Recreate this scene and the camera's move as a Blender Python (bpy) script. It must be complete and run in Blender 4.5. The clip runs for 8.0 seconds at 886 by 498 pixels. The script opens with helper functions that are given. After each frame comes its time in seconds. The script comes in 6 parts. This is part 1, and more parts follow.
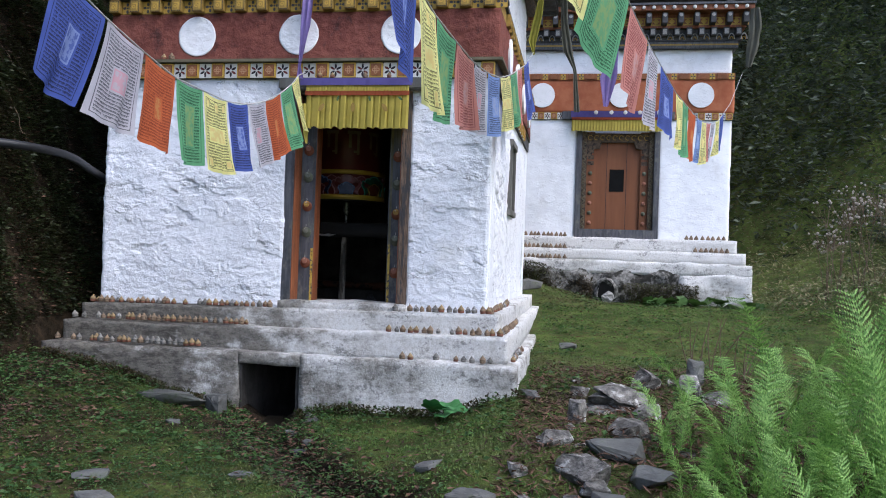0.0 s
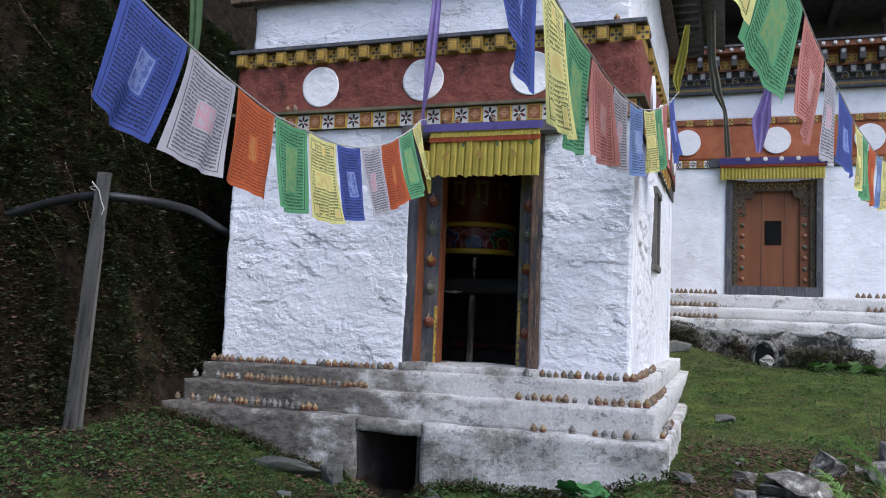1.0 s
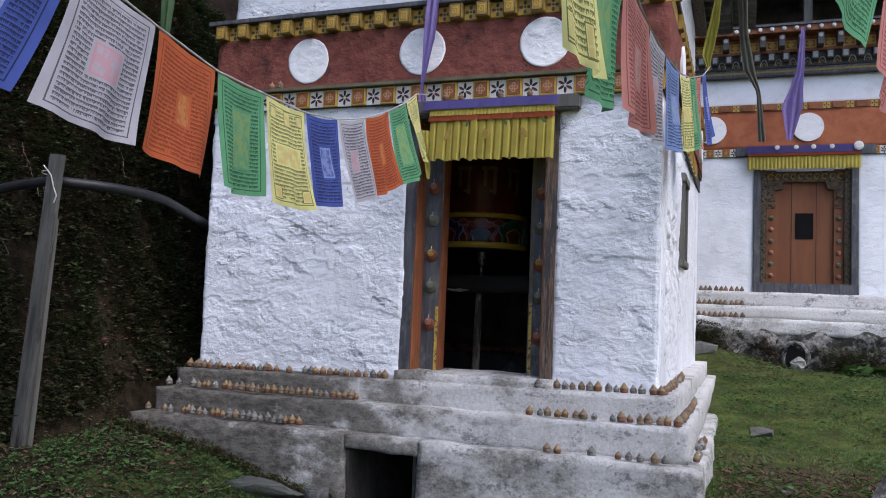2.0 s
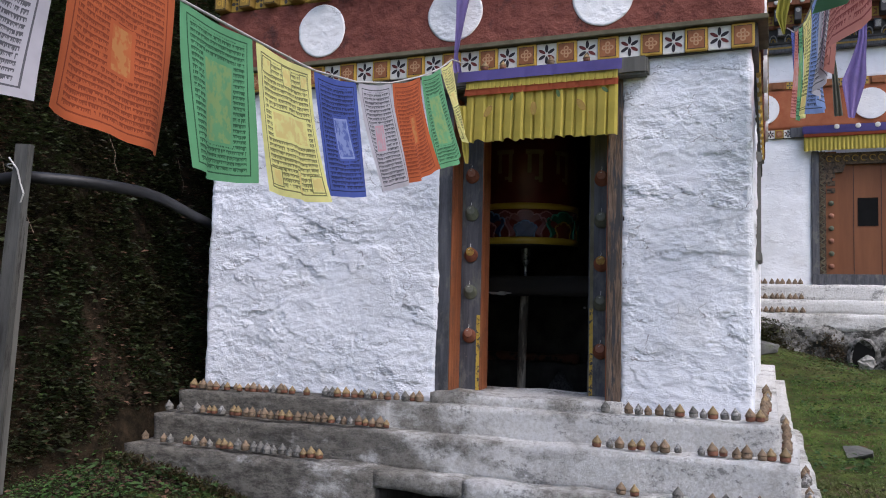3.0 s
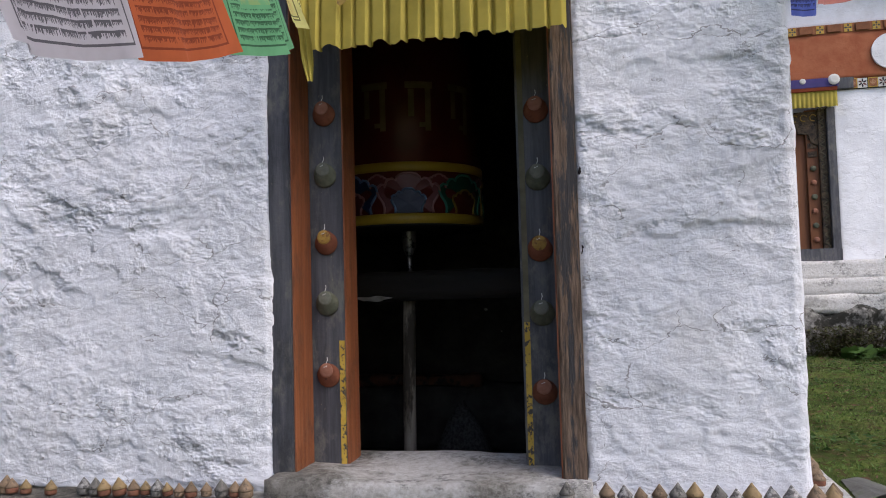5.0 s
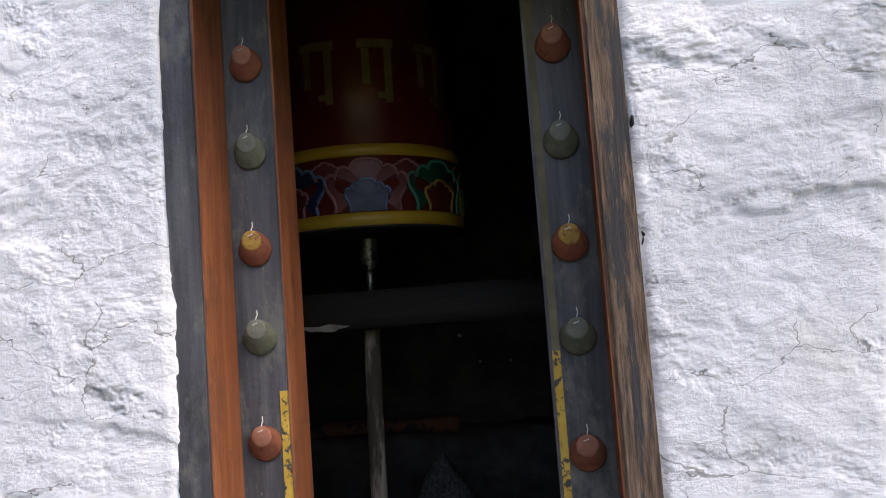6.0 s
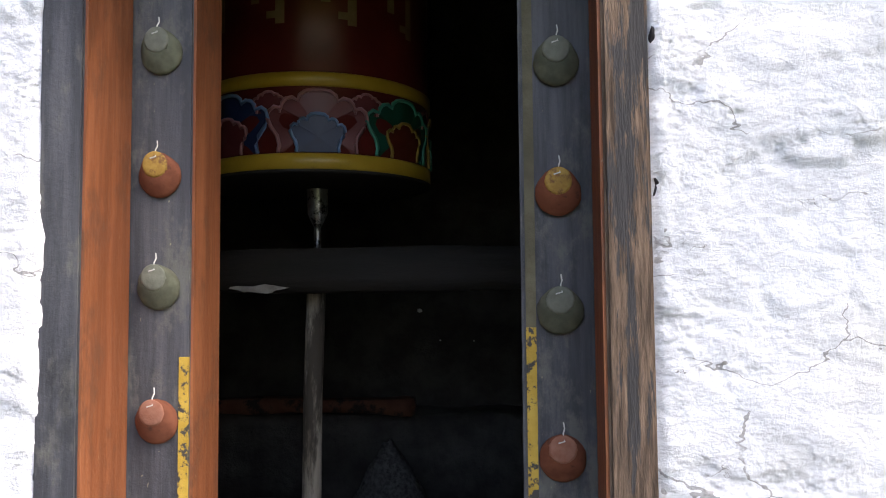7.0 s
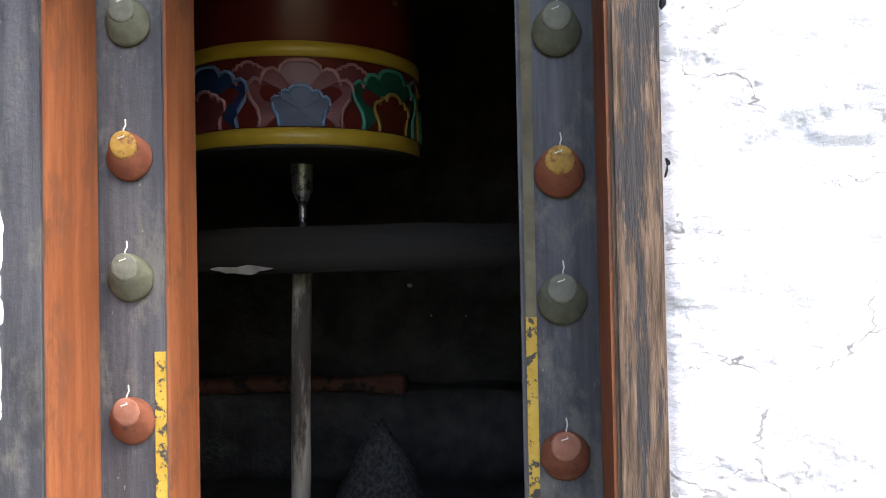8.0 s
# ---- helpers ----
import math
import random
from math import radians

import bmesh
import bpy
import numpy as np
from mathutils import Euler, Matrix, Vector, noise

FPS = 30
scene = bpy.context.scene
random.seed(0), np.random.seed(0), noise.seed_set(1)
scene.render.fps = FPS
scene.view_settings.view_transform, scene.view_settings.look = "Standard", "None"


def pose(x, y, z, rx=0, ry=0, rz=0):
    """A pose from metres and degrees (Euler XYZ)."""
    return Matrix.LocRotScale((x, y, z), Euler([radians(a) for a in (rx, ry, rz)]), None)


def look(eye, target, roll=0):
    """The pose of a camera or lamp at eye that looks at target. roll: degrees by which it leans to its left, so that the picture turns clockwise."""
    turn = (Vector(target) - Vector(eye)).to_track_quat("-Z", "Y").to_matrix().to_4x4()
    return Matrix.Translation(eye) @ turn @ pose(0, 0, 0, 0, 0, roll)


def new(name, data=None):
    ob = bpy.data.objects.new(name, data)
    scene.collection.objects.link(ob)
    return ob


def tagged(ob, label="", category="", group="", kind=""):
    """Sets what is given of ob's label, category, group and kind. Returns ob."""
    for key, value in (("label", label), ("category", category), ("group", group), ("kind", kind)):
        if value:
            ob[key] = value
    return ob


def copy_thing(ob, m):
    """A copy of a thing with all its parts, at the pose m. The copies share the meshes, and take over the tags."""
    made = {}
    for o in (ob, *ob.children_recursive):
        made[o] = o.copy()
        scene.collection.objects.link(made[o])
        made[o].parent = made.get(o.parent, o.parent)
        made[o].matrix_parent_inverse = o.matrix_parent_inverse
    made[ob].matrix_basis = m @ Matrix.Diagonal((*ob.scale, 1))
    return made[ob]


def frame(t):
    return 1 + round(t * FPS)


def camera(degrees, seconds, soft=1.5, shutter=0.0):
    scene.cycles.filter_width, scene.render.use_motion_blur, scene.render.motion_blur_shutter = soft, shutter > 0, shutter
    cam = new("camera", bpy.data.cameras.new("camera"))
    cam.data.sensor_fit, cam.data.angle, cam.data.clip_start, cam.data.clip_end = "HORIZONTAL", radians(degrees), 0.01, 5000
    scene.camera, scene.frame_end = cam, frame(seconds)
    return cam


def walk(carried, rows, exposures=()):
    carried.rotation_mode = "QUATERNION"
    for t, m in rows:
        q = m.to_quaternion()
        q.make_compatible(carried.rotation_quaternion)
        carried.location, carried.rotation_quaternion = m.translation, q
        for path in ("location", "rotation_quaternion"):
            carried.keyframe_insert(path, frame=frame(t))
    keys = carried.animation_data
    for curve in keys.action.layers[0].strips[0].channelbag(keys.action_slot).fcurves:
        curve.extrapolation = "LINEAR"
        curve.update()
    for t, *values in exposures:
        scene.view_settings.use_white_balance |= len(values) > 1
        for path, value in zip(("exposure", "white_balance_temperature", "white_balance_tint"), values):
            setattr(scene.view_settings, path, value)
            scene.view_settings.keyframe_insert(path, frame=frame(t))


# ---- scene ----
cam = camera(57.8, 8.0, 1.0)
PATH = [
    (0, (-0.103, -0.174, 1.291), (-0.439, 1.798, 1.319), 2.0),
    (0.5, (-0.137, 0.2, 1.267), (-0.671, 2.124, 1.376), 2.0),
    (1, (-0.194, 0.461, 1.299), (-0.863, 2.34, 1.459), 2.3),
    (1.5, (-0.253, 0.843, 1.31), (-0.867, 2.74, 1.469), 2.2),
    (2, (-0.364, 1.239, 1.35), (-1.067, 3.106, 1.497), 2.4),
    (2.2, (-0.465, 1.404, 1.37), (-1.206, 3.257, 1.507), 2.2),
    (3.3, (-0.899, 2.287, 1.48), (-1.653, 4.135, 1.601), 1.2),
    (3.5, (-0.95, 2.415, 1.502), (-1.704, 4.265, 1.608), 1.2),
    (4, (-1.161, 2.84, 1.493), (-1.803, 4.732, 1.579), 0.1),
    (4.5, (-1.398, 3.367, 1.555), (-1.816, 5.32, 1.648), -1.0),
    (4.7, (-1.4, 3.638, 1.552), (-1.844, 5.586, 1.644), -1.5),
    (5.8, (-1.806, 4.752, 1.506), (-2.136, 6.716, 1.697), -3.3),
    (6, (-1.805, 4.936, 1.526), (-2.097, 6.907, 1.697), -4.2),
    (6.5, (-1.805, 5.236, 1.511), (-2.062, 7.214, 1.65), -4.8),
    (7, (-1.837, 5.391, 1.482), (-2.059, 7.375, 1.604), -0.5),
    (7.5, (-1.903, 5.484, 1.444), (-2.12, 7.469, 1.545), 0.9),
    (8, (-1.858, 5.502, 1.527), (-2.053, 7.492, 1.563), -1.1),
]
EXPOSURES = [(0.0, 0.66, 5800, 12), (1.0, 0.49, 5850, 13), (2.2, 0.35, 5950, 15), (3.5, 0.54, 6250, 15), (4.5, 0.34, 6350, 15), (5.8, 0.85, 6650, 15), (6.5, 1.34, 6700, 14), (7.2, 1.68, 6700, 13), (8.0, 2.15, 6750, 13)]
walk(cam, [(t, look(eye, target, roll)) for t, eye, target, roll in PATH], EXPOSURES)

# ---- world, sun ----
world = bpy.data.worlds.new("world")
scene.world = world
world.use_nodes = True
wn = world.node_tree
sky = wn.nodes.new("ShaderNodeTexSky")
sky.sky_type, sky.sun_disc = "NISHITA", False
sky.sun_elevation, sky.sun_rotation = radians(52), radians(118)
sky.dust_density, sky.air_density = 3.0, 1.0
wn.links.new(sky.outputs["Color"], wn.nodes["Background"].inputs["Color"])
wn.nodes["Background"].inputs["Strength"].default_value = 0.215
sun = new("sun", bpy.data.lights.new("sun", "SUN"))
sun.data.energy, sun.data.angle, sun.data.color = 0.95, radians(30), (1.0, 0.98, 0.95)
sun.matrix_world = look((4.6, -2.5, 6.8), (0, 0, 0))


# ---- materials ----
def mix(nt, kind, fac, a, b):
    n = nt.nodes.new("ShaderNodeMix")
    n.data_type, n.blend_type = "RGBA", kind
    for socket, value in ((n.inputs[0], fac), (n.inputs[6], a), (n.inputs[7], b)):
        if isinstance(value, bpy.types.NodeSocket):
            nt.links.new(value, socket)
        elif isinstance(value, tuple):
            socket.default_value = (*value[:3], 1)
        else:
            socket.default_value = value
    return n.outputs[2]


def calc(nt, op, a, b=0.0, clamp=False):
    n = nt.nodes.new("ShaderNodeMath")
    n.operation, n.use_clamp = op, clamp
    for socket, value in ((n.inputs[0], a), (n.inputs[1], b)):
        if isinstance(value, bpy.types.NodeSocket):
            nt.links.new(value, socket)
        else:
            socket.default_value = value
    return n.outputs[0]


def grain(nt, where, scale, detail=5.0, rough=0.6, stretch=(1, 1, 1)):
    m = nt.nodes.new("ShaderNodeMapping")
    m.inputs["Scale"].default_value = stretch
    nt.links.new(where, m.inputs["Vector"])
    n = nt.nodes.new("ShaderNodeTexNoise")
    n.inputs["Scale"].default_value, n.inputs["Detail"].default_value, n.inputs["Roughness"].default_value = scale, detail, rough
    nt.links.new(m.outputs[0], n.inputs["Vector"])
    return n.outputs["Fac"]


def step(nt, value, low, high):
    n = nt.nodes.new("ShaderNodeMapRange")
    n.interpolation_type = "SMOOTHSTEP"
    n.inputs[1].default_value, n.inputs[2].default_value = low, high
    nt.links.new(value, n.inputs[0])
    return n.outputs[0]


def start(name, rough=0.8, metal=0.0):
    m = bpy.data.materials.new(name)
    m.use_nodes = True
    nt = m.node_tree
    b = nt.nodes["Principled BSDF"]
    b.inputs["Roughness"].default_value, b.inputs["Metallic"].default_value = rough, metal
    b.inputs["Specular IOR Level"].default_value = 0.3
    where = nt.nodes.new("ShaderNodeTexCoord").outputs["Object"]
    return m, nt, b, where


def relief(nt, b, height, strength, distance):
    n = nt.nodes.new("ShaderNodeBump")
    n.inputs["Strength"].default_value, n.inputs["Distance"].default_value = strength, distance
    nt.links.new(height, n.inputs["Height"])
    nt.links.new(n.outputs[0], b.inputs["Normal"])


def surface(name, c1, c2, scale=6.0, stain=None, stain_at=(0.55, 0.75), stain_scale=2.0, rough=0.8, metal=0.0, bump=0.3, bump_scale=40.0, depth=0.01,
            stretch=(1, 1, 1), vary=0.0):
    """Two colours by noise, a stain with edges of its own, fine relief, and a change from thing to thing."""
    m, nt, b, where = start(name, rough, metal)
    col = mix(nt, "MIX", step(nt, grain(nt, where, scale, stretch=stretch), 0.3, 0.7), c1, c2)
    if stain:
        s = step(nt, grain(nt, where, stain_scale, 8, 0.7, stretch), *stain_at)
        col = mix(nt, "MIX", s, col, stain)
    if vary:
        r = nt.nodes.new("ShaderNodeObjectInfo").outputs["Random"]
        h = nt.nodes.new("ShaderNodeHueSaturation")
        nt.links.new(calc(nt, "ADD", calc(nt, "MULTIPLY", r, 2 * vary), 1 - vary), h.inputs["Value"])
        nt.links.new(col, h.inputs["Color"])
        col = h.outputs[0]
    nt.links.new(col, b.inputs["Base Color"])
    relief(nt, b, grain(nt, where, bump_scale, 6, 0.65, stretch), bump, depth)
    return m


def whitewash(name, tint=(0.735, 0.75, 0.785), dirt=(0.42, 0.40, 0.37), amount=0.66, carve=1.0):
    m, nt, b, where = start(name, 0.92)
    b.inputs["Specular IOR Level"].default_value = 0.15
    col = mix(nt, "MIX", step(nt, grain(nt, where, 2.2, 7, 0.6), 0.35, 0.7), tint, tuple(0.9 * c for c in tint))
    col = mix(nt, "MIX", calc(nt, "MULTIPLY", step(nt, grain(nt, where, 5.0, 9, 0.75, (1, 1, 1.6)), amount, amount + 0.12), 0.7), col, dirt)
    col = mix(nt, "MIX", calc(nt, "MULTIPLY", step(nt, grain(nt, where, 1.5, 8, 0.7), 0.52, 0.72), 0.5), col, (0.60, 0.59, 0.57))

    def patches(scale, twist, seed):
        """Trowelled patches: each leans out towards its lower edge and ends in a lip. Gives height and nearness to the lip."""
        m2 = nt.nodes.new("ShaderNodeMapping")
        m2.inputs["Scale"].default_value, m2.inputs["Location"].default_value = (scale, scale, 1.75 * scale), (seed, 2 * seed, 3 * seed)
        nt.links.new(where, m2.inputs["Vector"])
        bend = nt.nodes.new("ShaderNodeTexNoise")
        bend.inputs["Scale"].default_value, bend.inputs["Detail"].default_value, bend.inputs["Roughness"].default_value = 1.0, 5.0, 0.57
        nt.links.new(m2.outputs[0], bend.inputs["Vector"])
        warped = mix(nt, "LINEAR_LIGHT", twist, m2.outputs[0], bend.outputs["Color"])
        cell = nt.nodes.new("ShaderNodeTexVoronoi")
        cell.inputs["Scale"].default_value = 1.0
        nt.links.new(warped, cell.inputs["Vector"])
        here, home = nt.nodes.new("ShaderNodeSeparateXYZ"), nt.nodes.new("ShaderNodeSeparateXYZ")
        nt.links.new(warped, here.inputs[0])
        nt.links.new(cell.outputs["Position"], home.inputs[0])
        tone = nt.nodes.new("ShaderNodeSeparateColor")
        nt.links.new(cell.outputs["Color"], tone.inputs[0])
        lean = calc(nt, "SUBTRACT", home.outputs["Z"], here.outputs["Z"])
        edge = nt.nodes.new("ShaderNodeTexVoronoi")
        edge.feature = "DISTANCE_TO_EDGE"
        edge.inputs["Scale"].default_value = 1.0
        nt.links.new(warped, edge.inputs["Vector"])
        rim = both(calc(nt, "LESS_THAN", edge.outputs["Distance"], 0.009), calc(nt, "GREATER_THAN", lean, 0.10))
        return calc(nt, "ADD", calc(nt, "MULTIPLY", lean, 0.7), calc(nt, "MULTIPLY", tone.outputs[0], 0.7)), rim

    def both(a, c):
        return calc(nt, "MULTIPLY", a, c)

    big, big_rim = patches(2.5, 0.64, 1.7)
    small, small_rim = patches(6.3, 0.72, 5.3)
    some = step(nt, grain(nt, where, 1.9, 5, 0.6, (1, 1, 1.5)), 0.40, 0.57)
    few = step(nt, grain(nt, where, 3.4, 5, 0.6), 0.44, 0.56)
    fine = both(grain(nt, where, 62, 10, 0.74), 0.15)
    brush = both(both(grain(nt, where, 22, 7, 0.7, (1, 1, 1.6)), step(nt, grain(nt, where, 2.7, 4), 0.36, 0.62)), 0.22)
    h = calc(nt, "ADD", calc(nt, "ADD", both(both(big, some), 0.80), both(both(small, few), 0.36)), calc(nt, "ADD", fine, brush))
    relief(nt, b, h, carve, 0.033)
    # thin cracks, with the shadow line below each lip painted in as well
    crack_and_lip_shade = calc(nt, "MAXIMUM", both(big_rim, step(nt, grain(nt, where, 3.0, 6, 0.6), 0.46, 0.50)), both(small_rim, step(nt, grain(nt, where, 4.0, 6, 0.6), 0.53, 0.60)))
    col = mix(nt, "MIX", both(crack_and_lip_shade, 0.66 * carve), col, (0.15, 0.14, 0.13))
    nt.links.new(col, b.inputs["Base Color"])
    return m


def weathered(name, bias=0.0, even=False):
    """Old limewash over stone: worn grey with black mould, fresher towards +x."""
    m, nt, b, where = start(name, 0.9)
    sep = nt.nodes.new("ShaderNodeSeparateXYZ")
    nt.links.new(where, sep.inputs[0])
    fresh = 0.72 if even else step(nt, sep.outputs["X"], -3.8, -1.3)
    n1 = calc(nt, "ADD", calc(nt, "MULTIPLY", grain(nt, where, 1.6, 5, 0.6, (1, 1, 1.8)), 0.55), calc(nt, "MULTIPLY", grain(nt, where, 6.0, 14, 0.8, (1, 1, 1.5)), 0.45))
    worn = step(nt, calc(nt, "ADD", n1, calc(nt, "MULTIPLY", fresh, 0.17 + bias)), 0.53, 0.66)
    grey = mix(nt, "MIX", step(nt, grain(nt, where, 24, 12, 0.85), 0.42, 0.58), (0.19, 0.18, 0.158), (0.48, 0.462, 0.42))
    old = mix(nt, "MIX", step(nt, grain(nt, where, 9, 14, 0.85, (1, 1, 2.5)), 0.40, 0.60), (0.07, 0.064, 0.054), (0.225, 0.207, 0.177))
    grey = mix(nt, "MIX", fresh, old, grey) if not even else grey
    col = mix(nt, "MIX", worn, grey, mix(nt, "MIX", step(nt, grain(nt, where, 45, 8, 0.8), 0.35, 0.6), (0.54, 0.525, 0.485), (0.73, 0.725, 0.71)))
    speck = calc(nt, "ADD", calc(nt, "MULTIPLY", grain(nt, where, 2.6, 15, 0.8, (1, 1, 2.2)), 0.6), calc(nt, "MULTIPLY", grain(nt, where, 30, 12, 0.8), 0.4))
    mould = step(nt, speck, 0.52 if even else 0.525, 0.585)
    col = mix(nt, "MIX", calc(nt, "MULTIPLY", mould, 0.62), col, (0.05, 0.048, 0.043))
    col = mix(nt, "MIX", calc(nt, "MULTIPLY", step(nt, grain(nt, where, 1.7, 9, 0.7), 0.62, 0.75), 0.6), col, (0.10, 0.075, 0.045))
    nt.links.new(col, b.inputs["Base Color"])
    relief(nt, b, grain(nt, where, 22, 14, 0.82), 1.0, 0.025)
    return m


def cloth(name, colour, ink=(0.02, 0.02, 0.03), lines=27.0, printed=True, picture=(0.13, 0.15), tone=None, framed=False, corners=False):
    """Thin cotton: rows of unreadable script inside a ruled border round a printed picture."""
    m, nt, b, where = start(name, 0.9)
    uv = nt.nodes.new("ShaderNodeTexCoord").outputs["UV"]
    sep = nt.nodes.new("ShaderNodeSeparateXYZ")
    nt.links.new(uv, sep.inputs[0])
    u, v = sep.outputs["X"], sep.outputs["Y"]
    col = mix(nt, "MIX", step(nt, grain(nt, where, 9, 4), 0.35, 0.7), colour, tuple(0.84 * c for c in colour))

    def both(a, c):
        return calc(nt, "MULTIPLY", a, c)

    def inside(cu, cv, wu, wv):
        du, dv = calc(nt, "ABSOLUTE", calc(nt, "SUBTRACT", u, cu)), calc(nt, "ABSOLUTE", calc(nt, "SUBTRACT", v, cv))
        return both(calc(nt, "LESS_THAN", du, wu), calc(nt, "LESS_THAN", dv, wv))

    def outline(cu, cv, wu, wv, line):
        return calc(nt, "SUBTRACT", inside(cu, cv, wu, wv), inside(cu, cv, wu - line, wv - 0.8 * line))

    if printed:
        row = calc(nt, "ADD", calc(nt, "MULTIPLY", v, lines), calc(nt, "MULTIPLY", grain(nt, uv, 5.0, 2), 0.5))
        pos = nt.nodes.new("ShaderNodeCombineXYZ")
        nt.links.new(calc(nt, "MULTIPLY", u, 26.0), pos.inputs[0])
        nt.links.new(calc(nt, "MULTIPLY", calc(nt, "FLOOR", row), 7.3), pos.inputs[1])
        stroke = nt.nodes.new("ShaderNodeCombineXYZ")
        nt.links.new(calc(nt, "MULTIPLY", u, 120.0), stroke.inputs[0])
        nt.links.new(calc(nt, "MULTIPLY", calc(nt, "FLOOR", row), 3.1), stroke.inputs[1])
        high = calc(nt, "FRACT", row)
        head = both(calc(nt, "GREATER_THAN", high, 0.66), calc(nt, "LESS_THAN", high, 0.90))
        reach = calc(nt, "SUBTRACT", 0.98, calc(nt, "MULTIPLY", grain(nt, stroke.outputs[0], 1.0, 2), 1.35))
        tail = both(both(calc(nt, "GREATER_THAN", high, reach), calc(nt, "LESS_THAN", high, 0.72)), calc(nt, "GREATER_THAN", grain(nt, stroke.outputs[0], 1.7, 1), 0.46))
        gap = calc(nt, "GREATER_THAN", grain(nt, pos.outputs[0], 1.6, 2), 0.37)
        keep = calc(nt, "SUBTRACT", 1.0, inside(0.5, 0.5, picture[0] + 0.03, picture[1] + 0.02))
        boxes = outline(0.5, 0.5, 0.425, 0.455, 0.012)
        spots = inside(0.5, 0.5, *picture)
        if corners:
            for cu, cv, wu, wv in ((0.17, 0.88, 0.075, 0.055), (0.50, 0.87, 0.085, 0.075), (0.83, 0.88, 0.075, 0.055), (0.17, 0.13, 0.085, 0.065), (0.50, 0.13, 0.055, 0.09), (0.83, 0.13, 0.085, 0.065)):
                keep = both(keep, calc(nt, "SUBTRACT", 1.0, inside(cu, cv, wu, wv)))
                boxes = calc(nt, "MAXIMUM", boxes, outline(cu, cv, wu, wv, 0.010))
                spots = calc(nt, "MAXIMUM", spots, inside(cu, cv, wu - 0.02, wv - 0.015))
        words = both(both(both(calc(nt, "MAXIMUM", head, tail), gap), inside(0.5, 0.5, 0.385, 0.43)), keep)
        tone = tone or tuple(0.6 * c + 0.25 for c in colour)
        figure = both(spots, step(nt, grain(nt, uv, 11, 5, 0.6), 0.44, 0.54))
        col = mix(nt, "MIX", both(spots, 0.15), col, tone)
        col = mix(nt, "MIX", both(figure, 0.7), col, tone)
        if framed:
            col = mix(nt, "MIX", both(outline(0.5, 0.5, picture[0], picture[1], 0.022), 0.8), col, tone)
        col = mix(nt, "MIX", both(calc(nt, "MAXIMUM", words, boxes), 0.78), col, ink)
    nt.links.new(col, b.inputs["Base Color"])
    relief(nt, b, grain(nt, where, 60, 3), 0.15, 0.003)
    tr = nt.nodes.new("ShaderNodeBsdfTranslucent")
    nt.links.new(col, tr.inputs["Color"])
    ms = nt.nodes.new("ShaderNodeMixShader")
    ms.inputs[0].default_value = 0.4
    nt.links.new(b.outputs[0], ms.inputs[1])
    nt.links.new(tr.outputs[0], ms.inputs[2])
    nt.links.new(ms.outputs[0], nt.nodes["Material Output"].inputs["Surface"])
    return m


def leafy(name, c1, c2, c3, rough=0.55, through_light=0.25):
    """Leaves: the colour changes from leaf to leaf."""
    m, nt, b, where = start(name, rough)
    r = nt.nodes.new("ShaderNodeNewGeometry").outputs["Random Per Island"]
    col = mix(nt, "MIX", r, c1, c2)
    col = mix(nt, "MIX", step(nt, grain(nt, where, 0.8, 4), 0.45, 0.7), col, c3)
    nt.links.new(col, b.inputs["Base Color"])
    tr = nt.nodes.new("ShaderNodeBsdfTranslucent")
    nt.links.new(col, tr.inputs["Color"])
    ms = nt.nodes.new("ShaderNodeMixShader")
    ms.inputs[0].default_value = through_light
    nt.links.new(b.outputs[0], ms.inputs[1])
    nt.links.new(tr.outputs[0], ms.inputs[2])
    nt.links.new(ms.outputs[0], nt.nodes["Material Output"].inputs["Surface"])
    return m


def soil():
    m, nt, b, where = start("turf", 0.95)
    b.inputs["Specular IOR Level"].default_value = 0.1
    at = nt.nodes.new("ShaderNodeAttribute")
    at.attribute_name = "mud_and_shade"
    green = mix(nt, "MIX", step(nt, grain(nt, where, 3, 8, 0.7), 0.35, 0.68), (0.034, 0.055, 0.013), (0.11, 0.145, 0.034))
    green = mix(nt, "MIX", step(nt, grain(nt, where, 14, 6, 0.7), 0.46, 0.66), green, (0.075, 0.058, 0.026))
    brown = mix(nt, "MIX", step(nt, grain(nt, where, 9, 9, 0.75), 0.35, 0.68), (0.010, 0.008, 0.005), (0.050, 0.035, 0.021))
    fac = step(nt, calc(nt, "ADD", at.outputs["Fac"], calc(nt, "MULTIPLY", grain(nt, where, 2.2, 10, 0.75), 0.9)), 0.62, 0.95)
    # near-black soil for the steep bank, with its shade put into the colour
    shaded_earth = mix(nt, "MIX", step(nt, grain(nt, where, 7, 9, 0.75), 0.35, 0.68), (0.005, 0.004, 0.0022), (0.026, 0.018, 0.010))
    brown = mix(nt, "MIX", step(nt, at.outputs["Fac"], 1.1, 1.5), brown, shaded_earth)
    nt.links.new(mix(nt, "MIX", fac, green, brown), b.inputs["Base Color"])
    relief(nt, b, grain(nt, where, 25, 10, 0.75), 0.9, 0.04)
    return m


